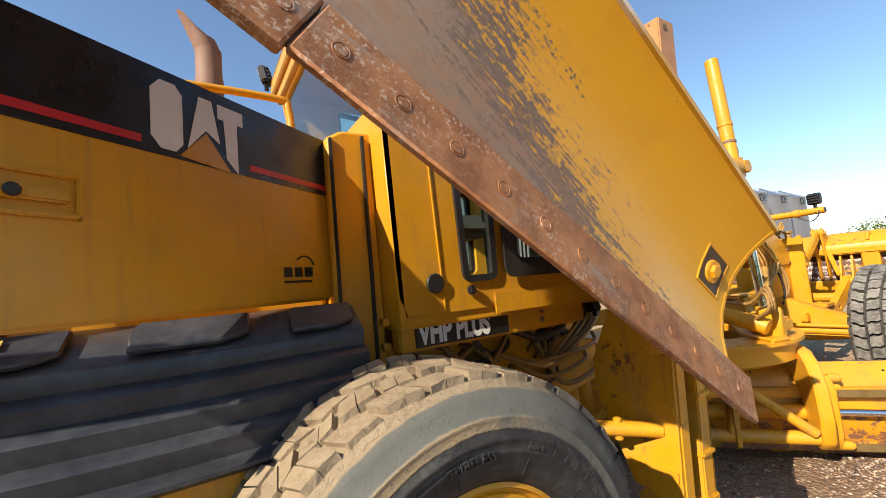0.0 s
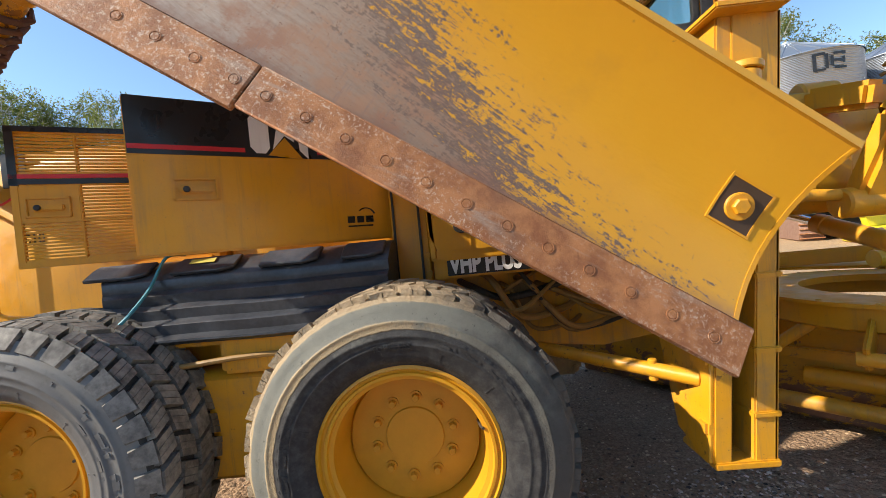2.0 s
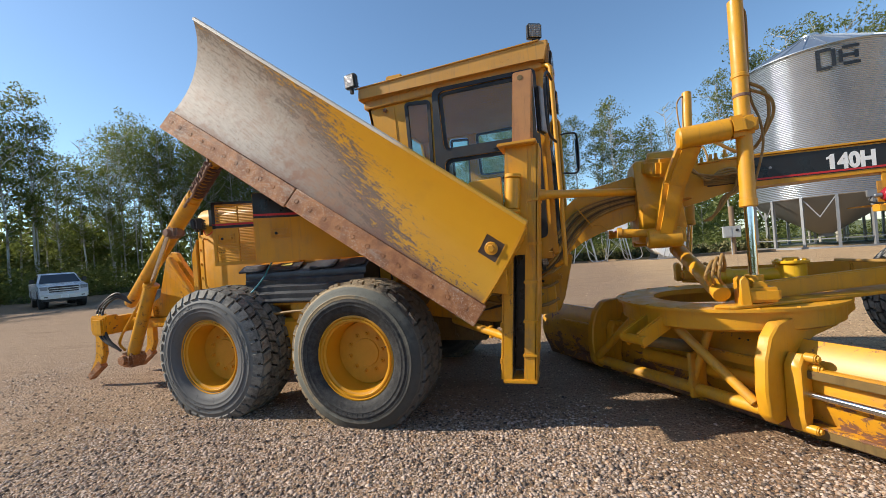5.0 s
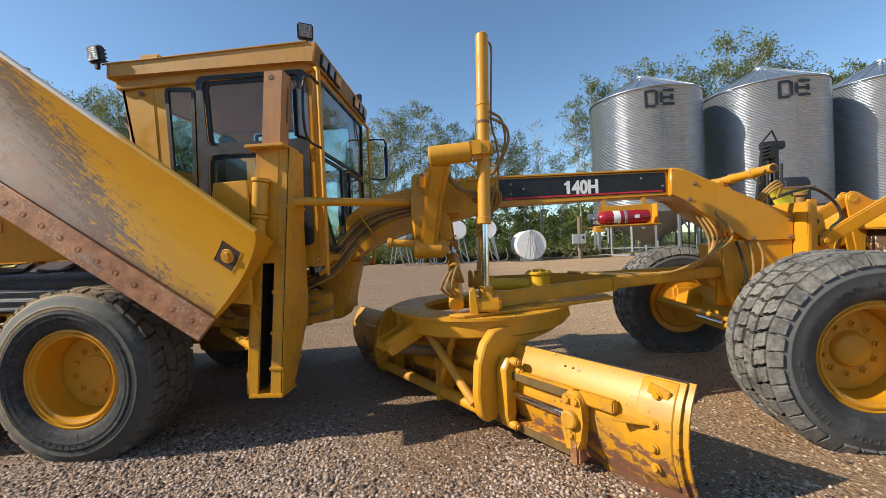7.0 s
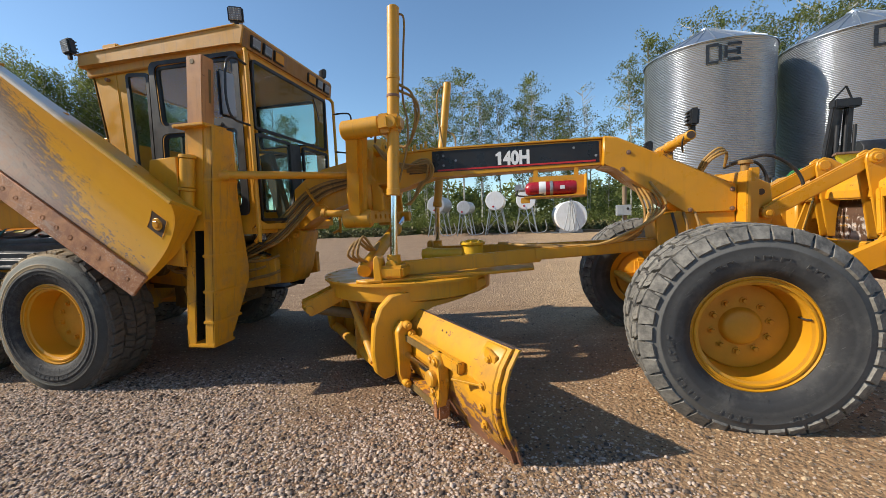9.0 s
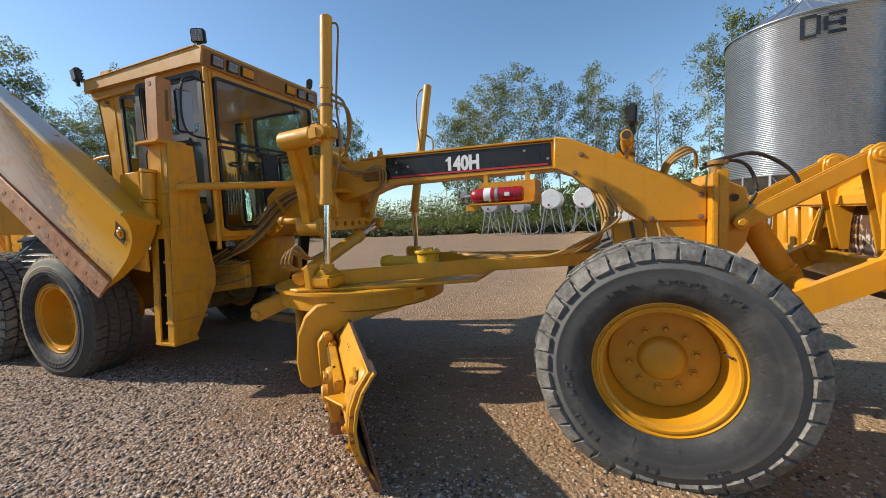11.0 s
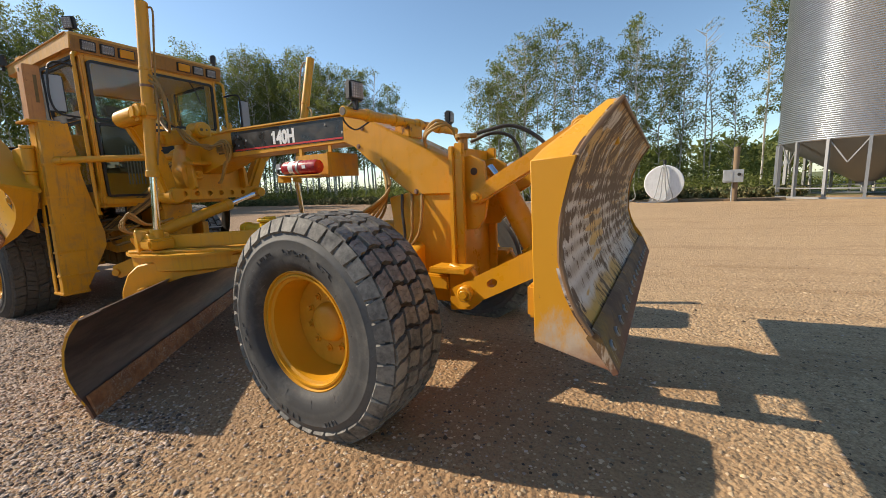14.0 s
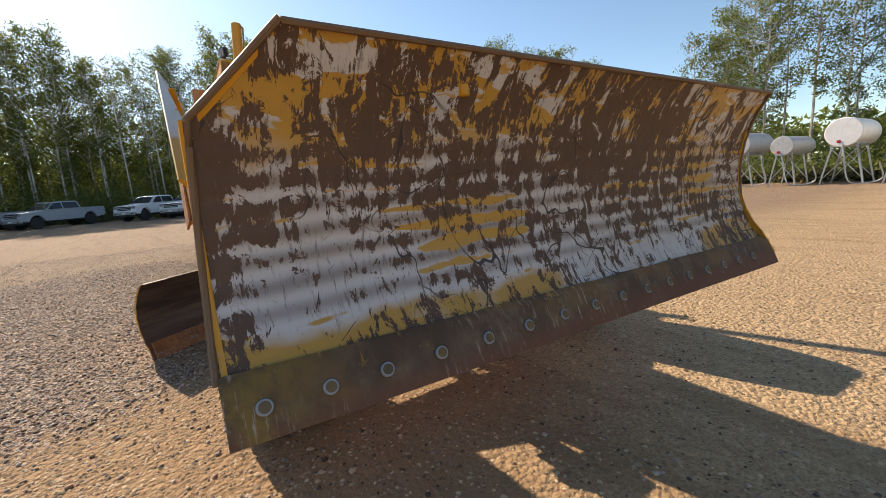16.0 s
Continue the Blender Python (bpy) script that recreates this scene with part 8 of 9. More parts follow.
part("moldboard", shell(B(), pgrid(0), pgrid(-0.016)), M["plow"], plow, "concave face, grey and yellow paint flaking to brown rust")
bm = B()
rows = []
for u in [k / 24 for k in range(25)]:
    y = -1.478 + (1.525 + 1.478) * u
    j = 0.006 * noise.noise((y * 6, 0, 0))
    rows.append([bm.verts.new((x, y, zp(z + dj, y))) for x, z, dj in ((6.922, 0.872, j), (6.950, 0.856, j), (7.010, 0.732, 0), (6.994, 0.722, 0), (6.905, 0.840, 0))])
for a, b in zip(rows, rows[1:]):
    for k in range(5):
        bm.faces.new((a[k], a[(k + 1) % 5], b[(k + 1) % 5], b[k]))
bm.faces.new(rows[0])
bm.faces.new(rows[-1][::-1])
part("cutting_edge", bm, M["plowedge"], plow, "brown steel cutting edge with countersunk bolts")
nd = Vector((0.900, 0, 0.436))
for k in range(16):
    y = -1.395 + 0.1555 * k * (1 if k < 3 else 1.12) if k < 3 else -1.087 + (k - 2) * 0.178
    if y > 1.46:
        break
    c = Vector((6.978, y, zp(0.797, y)))
    bm = rod(B(), c - nd * 0.01, c + nd * 0.010, 0.020, 18, bev=0.002)
    rod(bm, c, c + nd * 0.0105, 0.012, 6, bev=0.001)
    ring = part("edge_bolt", bm, M["galvdark"], plow)
    part("bolt_socket", rod(B(), c + nd * 0.008, c + nd * 0.0125, 0.0145, 14, bev=0), M["greasy"], ring, "dark sunk bolt head")
for y0, t in ((-1.455, -0.014), (1.46, 0.014)):
    bm = B()
    face_pts = [(px(z) + 0.004, z) for z in (1.456, 1.40, 1.30, 1.20, 1.10, 1.0, 0.92, 0.86)]
    prism(bm, [(6.712, 1.447)] + face_pts + [(6.990, 0.730), (6.725, 0.798)], "y", y0, y0 + t, 0.003)
    if y0 > 0:
        bmesh.ops.transform(bm, matrix=Matrix(((1, 0, 0, 0), (0, 1, -0.20, -1.474 + 1.343 + 0.20 * 1.655), (0, 0, 1, 0), (0, 0, 0, 1))), verts=bm.verts)
    part("side_plate", bm, M["worn"] if y0 > 0 else M["sidewear"], plow, "yellow end plate scraped bare along its foot")
bm = B()
prism(bm, [(6.966, 1.650), (6.93, 1.652), (6.70, 1.50), (6.70, 1.42), (6.72, 1.42), (6.80, 1.46), (6.86, 1.50)], "y", -1.25, 1.33, 0.008)
part("top_hood", bm, M["worn"], plow)
bm = B()
va = [bm.verts.new(p) for p in ((6.966, -1.25, 1.652), (6.858, -1.452, 1.452), (6.712, -1.452, 1.447), (6.70, -1.25, 1.502), (6.93, -1.25, 1.654))]
vb = [bm.verts.new(p) for p in ((6.956, -1.245, 1.640), (6.855, -1.44, 1.440), (6.72, -1.44, 1.435), (6.71, -1.245, 1.48), (6.92, -1.245, 1.64))]
bm.faces.new(va)
bm.faces.new(vb[::-1])
for k in range(5):
    bm.faces.new((va[k], va[(k + 1) % 5], vb[(k + 1) % 5], vb[k]))
part("corner_hood", bm, M["fresh"], plow)
for y in (-1.22, -0.98, -0.72, 0.72, 0.98, 1.22):
    pts = [(6.705, 1.44)] + [(px(q) - 0.028, q) for q in (1.44, 1.36, 1.28, 1.2, 1.12, 1.04, 0.97, 0.92)] + [(6.72, 0.90)]
    part("back_rib", prism(B(), pts, "y", y - 0.085, y + 0.085, 0.02), M["fresh"], plow)
part("back_beam", prism(B(), [(6.70, 1.03), (6.70, 0.86), (6.80, 0.80), (6.90, 0.835), (6.86, 0.89), (6.81, 0.97), (6.785, 1.03)], "y", -1.40, 1.42, 0.012), M["fresh"], plow)
part("top_beam", box(B(), (6.69, -1.35, 1.37), (6.82, 1.32, 1.46), 0.015), M["fresh"], plow)
part("lower_block", box(B(), (6.645, -1.30, 0.825), (6.765, -1.16, 0.965), 0.012), M["fresh"], plow)
# uncut hole: its inner shade is a dark disc on the block
part("block_hole", rod(B(), (6.70, -1.3025, 0.895), (6.70, -1.296, 0.895), 0.016, 16, bev=0), M["pocket"], plow)
for s in (-1, 1):
    for dy in (-0.045, 0.045):
        y = s * 0.265 + dy
        bm = prism(B(), [(6.61, 1.66), (6.62, 1.72), (6.67, 1.755), (6.73, 1.74), (6.90, 1.63), (6.84, 1.5), (6.80, 1.38), (6.782, 1.25), (6.78, 1.05), (6.72, 1.05)], "y", y - 0.010, y + 0.010, 0.006)
        part("upper_ear", bm, M["fresh"], plow)
        y = s * 0.49 + dy * 1.25
        bm = prism(B(), [(6.60, 1.02), (6.62, 0.95), (6.70, 0.92), (6.80, 0.95), (6.782, 1.10), (6.782, 1.25), (6.81, 1.42), (6.76, 1.45), (6.66, 1.10)], "y", y - 0.010, y + 0.010, 0.006)
        part("lower_ear", bm, M["fresh"], plow)
    bm = rod(B(), (6.675, s * 0.20, 1.683), (6.675, s * 0.335, 1.683), 0.048, 20, bev=0.008)
    rod(bm, (6.675, s * 0.335, 1.683), (6.675, s * 0.352, 1.683), 0.026, 12)
    part("pin", bm, M["fresh"], plow)
    bm = rod(B(), (6.67, s * 0.42, 1.02), (6.67, s * 0.565, 1.02), 0.056, 20, bev=0.008)
    rod(bm, (6.67, s * 0.565, 1.02), (6.67, s * 0.585, 1.02), 0.030, 12)
    part("pin", bm, M["fresh"], plow)
    part("brace_bar", bar(B(), (6.66, s * 0.42, 1.10), (6.70, s * 0.33, 1.45), 0.03, 0.05, 0.008, up=(0, 1, 0)), M["fresh"], plow)
arch = [(math.cos(a), math.sin(a)) for a in (k * math.pi / 10 for k in range(11))]
bm = prism(B(), [(6.825 + 0.10 * c_, 1.535 + 0.11 * s_) for c_, s_ in arch] + [(6.825 + 0.060 * c_, 1.535 + 0.075 * s_) for c_, s_ in arch[::-1]], "y", -0.735, -0.705, 0.005)
part("lifting_eye", bm, M["fresh"], plow)
m = facing((6.80, -1.06, 1.588), (0.94, 0, 0.0), (0.0, 0.5, 0.0))
m = facing((6.74, -1.12, 1.545), (0.83, 0.0, 0.55), (0, 1, 0))
bm = B()
for pts in ([(0, 0), (0.12, -0.02), (0.16, 0.03), (0.12, 0.08), (0.0, 0.06)],):
    for k in range(len(pts)):
        a, b = Vector(pts[k]), Vector(pts[(k + 1) % len(pts)])
        d = (b - a).normalized().orthogonal() * 0.004
        flat(bm, m, [tuple(a - d), tuple(b - d), tuple(b + d), tuple(a + d)], 0.006)
for k in range(3):
    flat(bm, m, [(0.035 + 0.028 * k, 0.012), (0.052 + 0.028 * k, 0.012), (0.052 + 0.028 * k, 0.052), (0.035 + 0.028 * k, 0.052)], 0.006)
part("maker_plate", bm, M["dirty"], plow)
for side, lab in ((0, "right"), (1, "left")):
    pts = [(px(z) + 0.004, (yl(z) + 0.002) if side else (yr(z) - 0.002), zp(z, yl(z) if side else yr(z))) for z in zz]
    part("edge_bead", tube(B(), pts, 0.009, 7, curved=False), M["bead"], plow, "worn weld bead along the end")
part("edge_bead", tube(B(), [(px(1.655) + 0.002, yr(1.655), 1.650), (px(1.655) + 0.002, yl(1.655), 1.650)], 0.009, 7, curved=False), M["bead"], plow, "worn top edge")

# ---- yard background ----
def grain_bin():
    """A galvanised hopper bin on legs, about 7.4 m across."""
    t = thing("grain_bin", (0, 0, 0), "corrugated galvanised grain bin on a hopper stand", "grain bin", "row of grain bins")
    R = 3.67
    prof = []
    for k in range(163):
        prof.append((R + (0.018 if k % 2 else -0.018), 2.86 + 0.0504 * k))
    part("wall", finish(lathe(B(), prof, (0, 0, 0), 40, "z", caps=False), "wall", M["galv"], 12), M["galv"], t, "finely corrugated steel wall")
    bm = B()
    prof = [(R + 0.10, 10.96), (R + 0.10, 11.0), (0.45, 12.75), (0.45, 12.9), (0.05, 12.98)]
    lathe(bm, prof, (0, 0, 0), 48, "z", caps=False)
    roof = part("roof", bm, M["galv"], t)
    for k in range(24):
        a = k * math.pi / 12
        part("roof_rib", bar(B(), ((R + 0.08) * math.cos(a), (R + 0.08) * math.sin(a), 11.03), (0.46 * math.cos(a), 0.46 * math.sin(a), 12.78), 0.05, 0.06, 0, up=(0, 0, 1)), M["galv"], roof)
    part("hopper", lathe(B(), [(R - 0.02, 2.90), (R - 0.05, 2.85), (0.35, 0.75), (0.35, 0.55)], (0, 0, 0), 40, "z"), M["hopper"], t)
    for k in range(16):
        a = k * math.pi / 8 + 0.1
        p = Vector((R * math.cos(a), R * math.sin(a), 0))
        part("leg", bar(B(), p, p + Vector((0, 0, 2.90)), 0.12, 0.16, 0.0, up=p.normalized()), M["galvdark"], t)
        a2 = a + math.pi / 8
        q = Vector((R * math.cos(a2), R * math.sin(a2), 0))
        if k % 2 == 0:
            part("leg_brace", bar(B(), p * 0.98 + Vector((0, 0, 2.85)), (p + q) * 0.49 + Vector((0, 0, 1.75)), 0.05, 0.05, 0), M["galvdark"], t)
            part("leg_brace", bar(B(), q * 0.98 + Vector((0, 0, 2.85)), (p + q) * 0.49 + Vector((0, 0, 1.75)), 0.05, 0.05, 0), M["galvdark"], t)
    part("tie_ring", lathe(B(), [(R + 0.03, 0.50), (R + 0.03, 0.56), (R - 0.03, 0.56), (R - 0.03, 0.50)], (0, 0, 0), 32, "z", closed=True), M["galvdark"], t)
    part("base_ring", lathe(B(), [(R + 0.12, 0.0), (R + 0.12, 0.10), (R - 0.12, 0.10), (R - 0.12, 0.0)], (0, 0, 0), 40, "z", closed=True), M["galvdark"], t)
    for a in (math.radians(-152),):
        o = Vector(((R + 0.12) * math.cos(a), (R + 0.12) * math.sin(a), 0))
        tn = Vector((-math.sin(a), math.cos(a), 0))
        bm = B()
        for s in (-0.22, 0.22):
            bar(bm, o + tn * s + Vector((0, 0, 3.6)), o + tn * s + Vector((0, 0, 11.2)), 0.03, 0.03, 0)
        for k in range(25):
            bar(bm, o - tn * 0.22 + Vector((0, 0, 3.7 + 0.3 * k)), o + tn * 0.22 + Vector((0, 0, 3.7 + 0.3 * k)), 0.02, 0.02, 0)
        part("ladder", bm, M["galv"], t)
    # the maker's mark as plain shapes, bent round the wall
    bm = B()
    a0 = math.radians(-98)

    def strip(u0, u1, z0, z1):
        n_ = max(1, int(abs(u1 - u0) / 0.15))
        for i in range(n_):
            p0, p1 = u0 + (u1 - u0) * i / n_, u0 + (u1 - u0) * (i + 1) / n_
            vs = [bm.verts.new(((R + 0.05) * math.cos(a0 + p / R), (R + 0.05) * math.sin(a0 + p / R), z)) for p, z in ((p0, z0), (p1, z0), (p1, z1), (p0, z1))]
            bm.faces.new(vs)
    for q in ((-0.92, -0.74, 9.62, 10.72), (-0.74, -0.30, 10.56, 10.72), (-0.74, -0.30, 9.62, 9.77), (-0.30, -0.14, 9.72, 10.62), (-0.02, 0.14, 9.85, 10.50), (0.14, 0.85, 10.52, 10.68), (0.14, 0.62, 10.10, 10.24), (0.14, 0.85, 9.64, 9.80), (0.62, 0.80, 9.98, 10.36)):
        strip(*q)
    part("mark", finish(bm, "mark", M["black"]), M["black"], t)
    return t


bin1 = grain_bin()
bin1.location = (16.30, 26.5, 0)
for k in range(1, 10):
    copy_thing(bin1, Matrix.Translation((16.30 + 8.25 * k, 26.4, 0)))


def drum(bm, a, b, r):
    a, b = Vector(a), Vector(b)
    d = (b - a).normalized()
    rod(bm, a, b, r, 40, bev=0.03)
    return bm


def ground_tank():
    t = thing("fuel_tank", (7.05, 23.2, 0), "round white fuel tank lying on ground cradles", "fuel tank")
    part("shell", drum(B(), (7.05, 22.2, 1.06), (7.05, 25.6, 1.06), 0.96), M["tankwhite"], t)
    bm = B()
    for y in (22.5, 25.2):
        prism(bm, [(6.3, 0.0), (6.45, 0.42), (7.05, 0.10), (7.65, 0.42), (7.8, 0.0)], "y", y - 0.08, y + 0.08, 0)
    part("cradle", bm, M["galvdark"], t)
    for k in range(4):
        x = 6.93 + 0.07 * k
        part("hose", tube(B(), [(7.05, 22.15, 2.05), (x, 22.08, 1.85), (x + 0.1 * (k - 1.5), 22.05, 1.0), (x + 0.22 * (k - 1.5), 22.05, 0.25), (x - 0.6 + 0.1 * k, 22.0, 0.05), (x - 1.2, 22.0, 0.06)], 0.025, 6, 5), M["galvdark"], t)
    part("fill_cap", rod(B(), (7.05, 22.6, 2.0), (7.05, 22.6, 2.3), 0.09, 14), M["blackpl"], t)


ground_tank()


def stand_tank(x, y, zc, r, grey, turn=0.0):
    t = thing("stand_tank", (x, y, 0), "small grey fuel drum raised on a braced stand" if grey else "small white fuel drum raised on a braced stand", "fuel tank", "tanks on stands")
    mat = M["tankgrey" if grey else "tankwhite"]
    part("shell", drum(B(), (x, y - 1.1, zc), (x, y + 1.9, zc), r), mat, t)
    part("filler", rod(B(), (x - 0.12, y - 1.13, zc - r * 0.62), (x - 0.12, y - 1.09, zc - r * 0.62), 0.07, 12), M["extred"], t)
    for dy in (-0.75, 0.75):
        for s in (-1, 1):
            part("leg", bar(B(), (x + s * r * 0.62, y + dy, zc - r * 0.75), (x + s * r * 1.15, y + dy * 1.15, 0), 0.06, 0.06, 0), M["galv"], t)
        for s in (-1, 1):
            part("brace", bar(B(), (x + s * r * 0.75, y + dy, zc - r * 1.0), (x - s * r * 1.08, y + dy * 1.12, 0.25), 0.025, 0.025, 0), M["galv"], t)
    part("saddle", box(B(), (x - r * 0.75, y - 0.85, zc - r * 0.98), (x + r * 0.75, y + 0.85, zc - r * 0.84), 0.01), M["galv"], t)
    part("hose", tube(B(), [(x, y - 1.12, zc - r * 0.8), (x + 0.1, y - 1.2, zc - r * 1.6), (x + 0.3, y - 1.2, 0.2), (x + 0.8, y - 1.1, 0.05), (x + 1.3, y - 1.0, 0.25), (x + 1.2, y - 1.1, 0.9)], 0.03, 6, 5), M["galv"], t)


for x, zc, r, g in ((4.30, 2.24, 0.63, False), (2.28, 2.28, 0.63, False), (0.15, 1.92, 0.46, True), (-1.75, 2.20, 0.60, True)):
    stand_tank(x, 24.2, zc, r, g)

post = thing("electric_post", (10.25, 22.6, 0), "weathered wooden post with a grey electrical box", "post")
part("pole", rod(B(), (10.25, 22.6, -0.1), (10.25, 22.6, 2.75), 0.13, 14), M["wood"], post)
bx = part("box", box(B(), (9.70, 22.25, 0.98), (10.55, 22.46, 1.62), 0.02), M["greybox"], post, "grey metal electrical box")
part("box_door", box(B(), (9.76, 22.235, 1.04), (10.10, 22.25, 1.56), 0.005), M["greybox"], bx)
part("gauge", rod(B(), (10.36, 22.25, 1.38), (10.36, 22.23, 1.38), 0.08, 14), M["blackpl"], bx)
part("conduit", rod(B(), (10.1, 22.4, 0), (10.1, 22.4, 1.0), 0.03, 8), M["greybox"], post)
pile = thing("timber_bundle", (8.6, 22.8, 0), "long low bundle of weathered timbers on the ground", "timber")
for k in range(4):
    part("timber", box(B(), (7.9 - 0.2 * k, 22.7 + 0.22 * k, 0), (11.6 + 0.3 * k, 22.9 + 0.22 * k, 0.14), 0.01), M["wood"], pile)


def harvester():
    """A tracked forestry machine seen from its tail: green house, rusty tracks, folded black boom and a yellow felling head."""
    t = thing("tracked_harvester", (15.9, 14.5, 0), "green tracked forestry machine with yellow felling head", "harvester")
    for x in (14.55, 17.35):
        bm = B()
        prism(bm, [(13.93, 0.28), (14.10, 0.02), (18.3, 0.0), (18.6, 0.3), (18.55, 0.75), (18.3, 0.93), (14.15, 0.95), (13.95, 0.72)], "x", x - 0.38, x + 0.38, 0.04)
        tr = part("track", bm, M["rustpipe"], t, "rust-brown crawler track")
        for k in range(5):
            part("grouser", box(B(), (x - 0.40, 13.86, 0.10 + 0.19 * k), (x + 0.40, 13.96, 0.15 + 0.19 * k), 0.01), M["edge"], tr)
        for k in range(18):
            part("grouser", box(B(), (x - 0.39, 14.15 + 0.24 * k, 0.93), (x + 0.39, 14.21 + 0.24 * k, 0.99), 0), M["edge"], tr)
    part("undercarriage", box(B(), (14.95, 14.3, 0.45), (16.95, 17.8, 1.05), 0.05), M["blackpl"], t)
    part("turntable", rod(B(), (15.95, 15.8, 1.0), (15.95, 15.8, 1.28), 0.75, 28), M["blackpl"], t)
    bm = B()
    prism(bm, [(14.20, 1.27), (14.16, 1.40), (14.20, 2.50), (14.36, 2.60), (15.30, 2.68), (15.40, 2.60), (15.40, 1.27)], "y", 13.60, 16.9, 0.04)
    box(bm, (15.30, 14.0, 1.27), (17.9, 17.0, 1.75), 0.06)
    house = part("house", bm, M["green"], t, "green engine house with a slotted tail grille")
    part("grille", box(B(), (14.31, 13.585, 1.92), (14.93, 13.605, 2.13), 0.005), M["blackpl"], house)
    for k in range(7):
        part("louvre", box(B(), (14.33 + 0.088 * k, 13.575, 1.93), (14.365 + 0.088 * k, 13.59, 2.12), 0), M["green"], house)
    part("hatch", box(B(), (14.55, 13.58, 1.45), (14.95, 13.605, 1.80), 0.01), M["green"], house)
    part("step", box(B(), (14.28, 13.58, 1.50), (14.42, 13.605, 1.70), 0.01), M["white"], house)
    # the carrier stands askew to its head
    turn = Matrix.Translation((14.55, 13.93, 0)) @ Matrix.Rotation(radians(-27), 4, "Z") @ Matrix.Translation((-14.55, -13.93, 0))
    for ob in list(t.children):
        for o in [ob] + list(ob.children):
            o.data.transform(turn)
    cabm = prism(B(), [(14.4, 1.7), (14.4, 3.40), (14.6, 3.62), (15.9, 3.62), (16.1, 3.3), (16.1, 1.7)], "x", 16.9, 17.95, 0.05)
    part("cab", cabm, M["blackpl"], t, "black caged operator cab")
    for dx, dy, lean_ in ((0.0, 0.0, 0.32), (0.34, 0.12, 0.16), (0.68, 0.0, 0.05)):
        part("boom", bar(B(), (14.42 + dx, 12.7 + dy, 1.6), (14.42 + dx + lean_, 12.6 + dy, 4.55 + dx * 0.2), 0.20, 0.22, 0.03, up=(0, 1, 0)), M["blackpl"], t, "black folded boom arm")
    for x in (14.62, 15.25):
        part("boom_cap", bar(B(), (x, 12.6, 4.75), (15.05, 12.6, 5.25), 0.05, 0.06, 0.01, up=(0, 1, 0)), M["blackpl"], t)
    for x in (14.60, 14.86, 15.12):
        part("boom_ram", rod(B(), (x, 12.35, 1.9), (x + 0.06, 12.35, 3.9), 0.055, 12), M["blackpl"], t)
    part("boom_link", box(B(), (14.62, 12.4, 4.5), (15.42, 12.75, 4.80), 0.04), M["blackpl"], t)
    head = part("felling_head", prism(B(), [(14.50, 0.50), (14.42, 0.85), (14.30, 1.25), (14.30, 1.75), (14.45, 2.10), (14.52, 2.25), (14.20, 2.78), (14.16, 2.86), (15.70, 2.96), (15.70, 2.86), (15.20, 2.6), (15.10, 2.2), (15.60, 1.9), (15.75, 1.2), (15.45, 0.85), (15.45, 0.5)], "y", 11.75, 12.2, 0.03), M["hiyel"], t, "bright yellow felling head with chipped paint")
    part("top_plate", box(B(), (14.12, 11.55, 2.85), (15.75, 12.35, 2.92), 0.01), M["rustpipe"], head)
    for z, x0, dz in ((1.72, 13.85, 0.16), (1.50, 14.05, 0.12), (1.15, 13.98, 0.20), (1.98, 14.15, 0.10)):
        part("jaw", prism(B(), [(x0, z), (x0 + 0.02, z + dz * 0.7), (x0 + 0.35, z + dz), (15.9, z + dz), (16.1, z + dz * 0.4), (15.9, z)], "y", 11.35, 12.1, 0.03), M["hiyel"], head)
    part("saw_box", prism(B(), [(13.80, 0.03), (13.80, 0.20), (14.12, 0.50), (15.80, 0.52), (16.1, 0.25), (16.1, 0.03)], "y", 11.40, 12.3, 0.04), M["hiyel"], head)
    part("saw_plate", box(B(), (13.85, 11.35, 0.0), (16.1, 12.3, 0.05), 0.01), M["rustpipe"], head)
    part("wear_patch", prism(B(), [(14.35, 0.08), (14.60, 0.46), (14.75, 0.46), (15.2, 0.08)], "y", 11.392, 11.402, 0), M["rustpipe"], head)
    for z in (1.35, 1.62, 2.05):
        part("pin", rod(B(), (14.25, 11.32, z), (14.25, 11.42, z), 0.06, 14), M["hiyel"], head)
    # the head's depth follows the carrier's line
    slant = Matrix(((1, 0.48, 0, -0.48 * 11.5), (0, 1, 0, 0), (0, 0, 1, 0), (0, 0, 0, 1)))
    for o in [head] + list(head.children):
        o.data.transform(slant)


harvester()


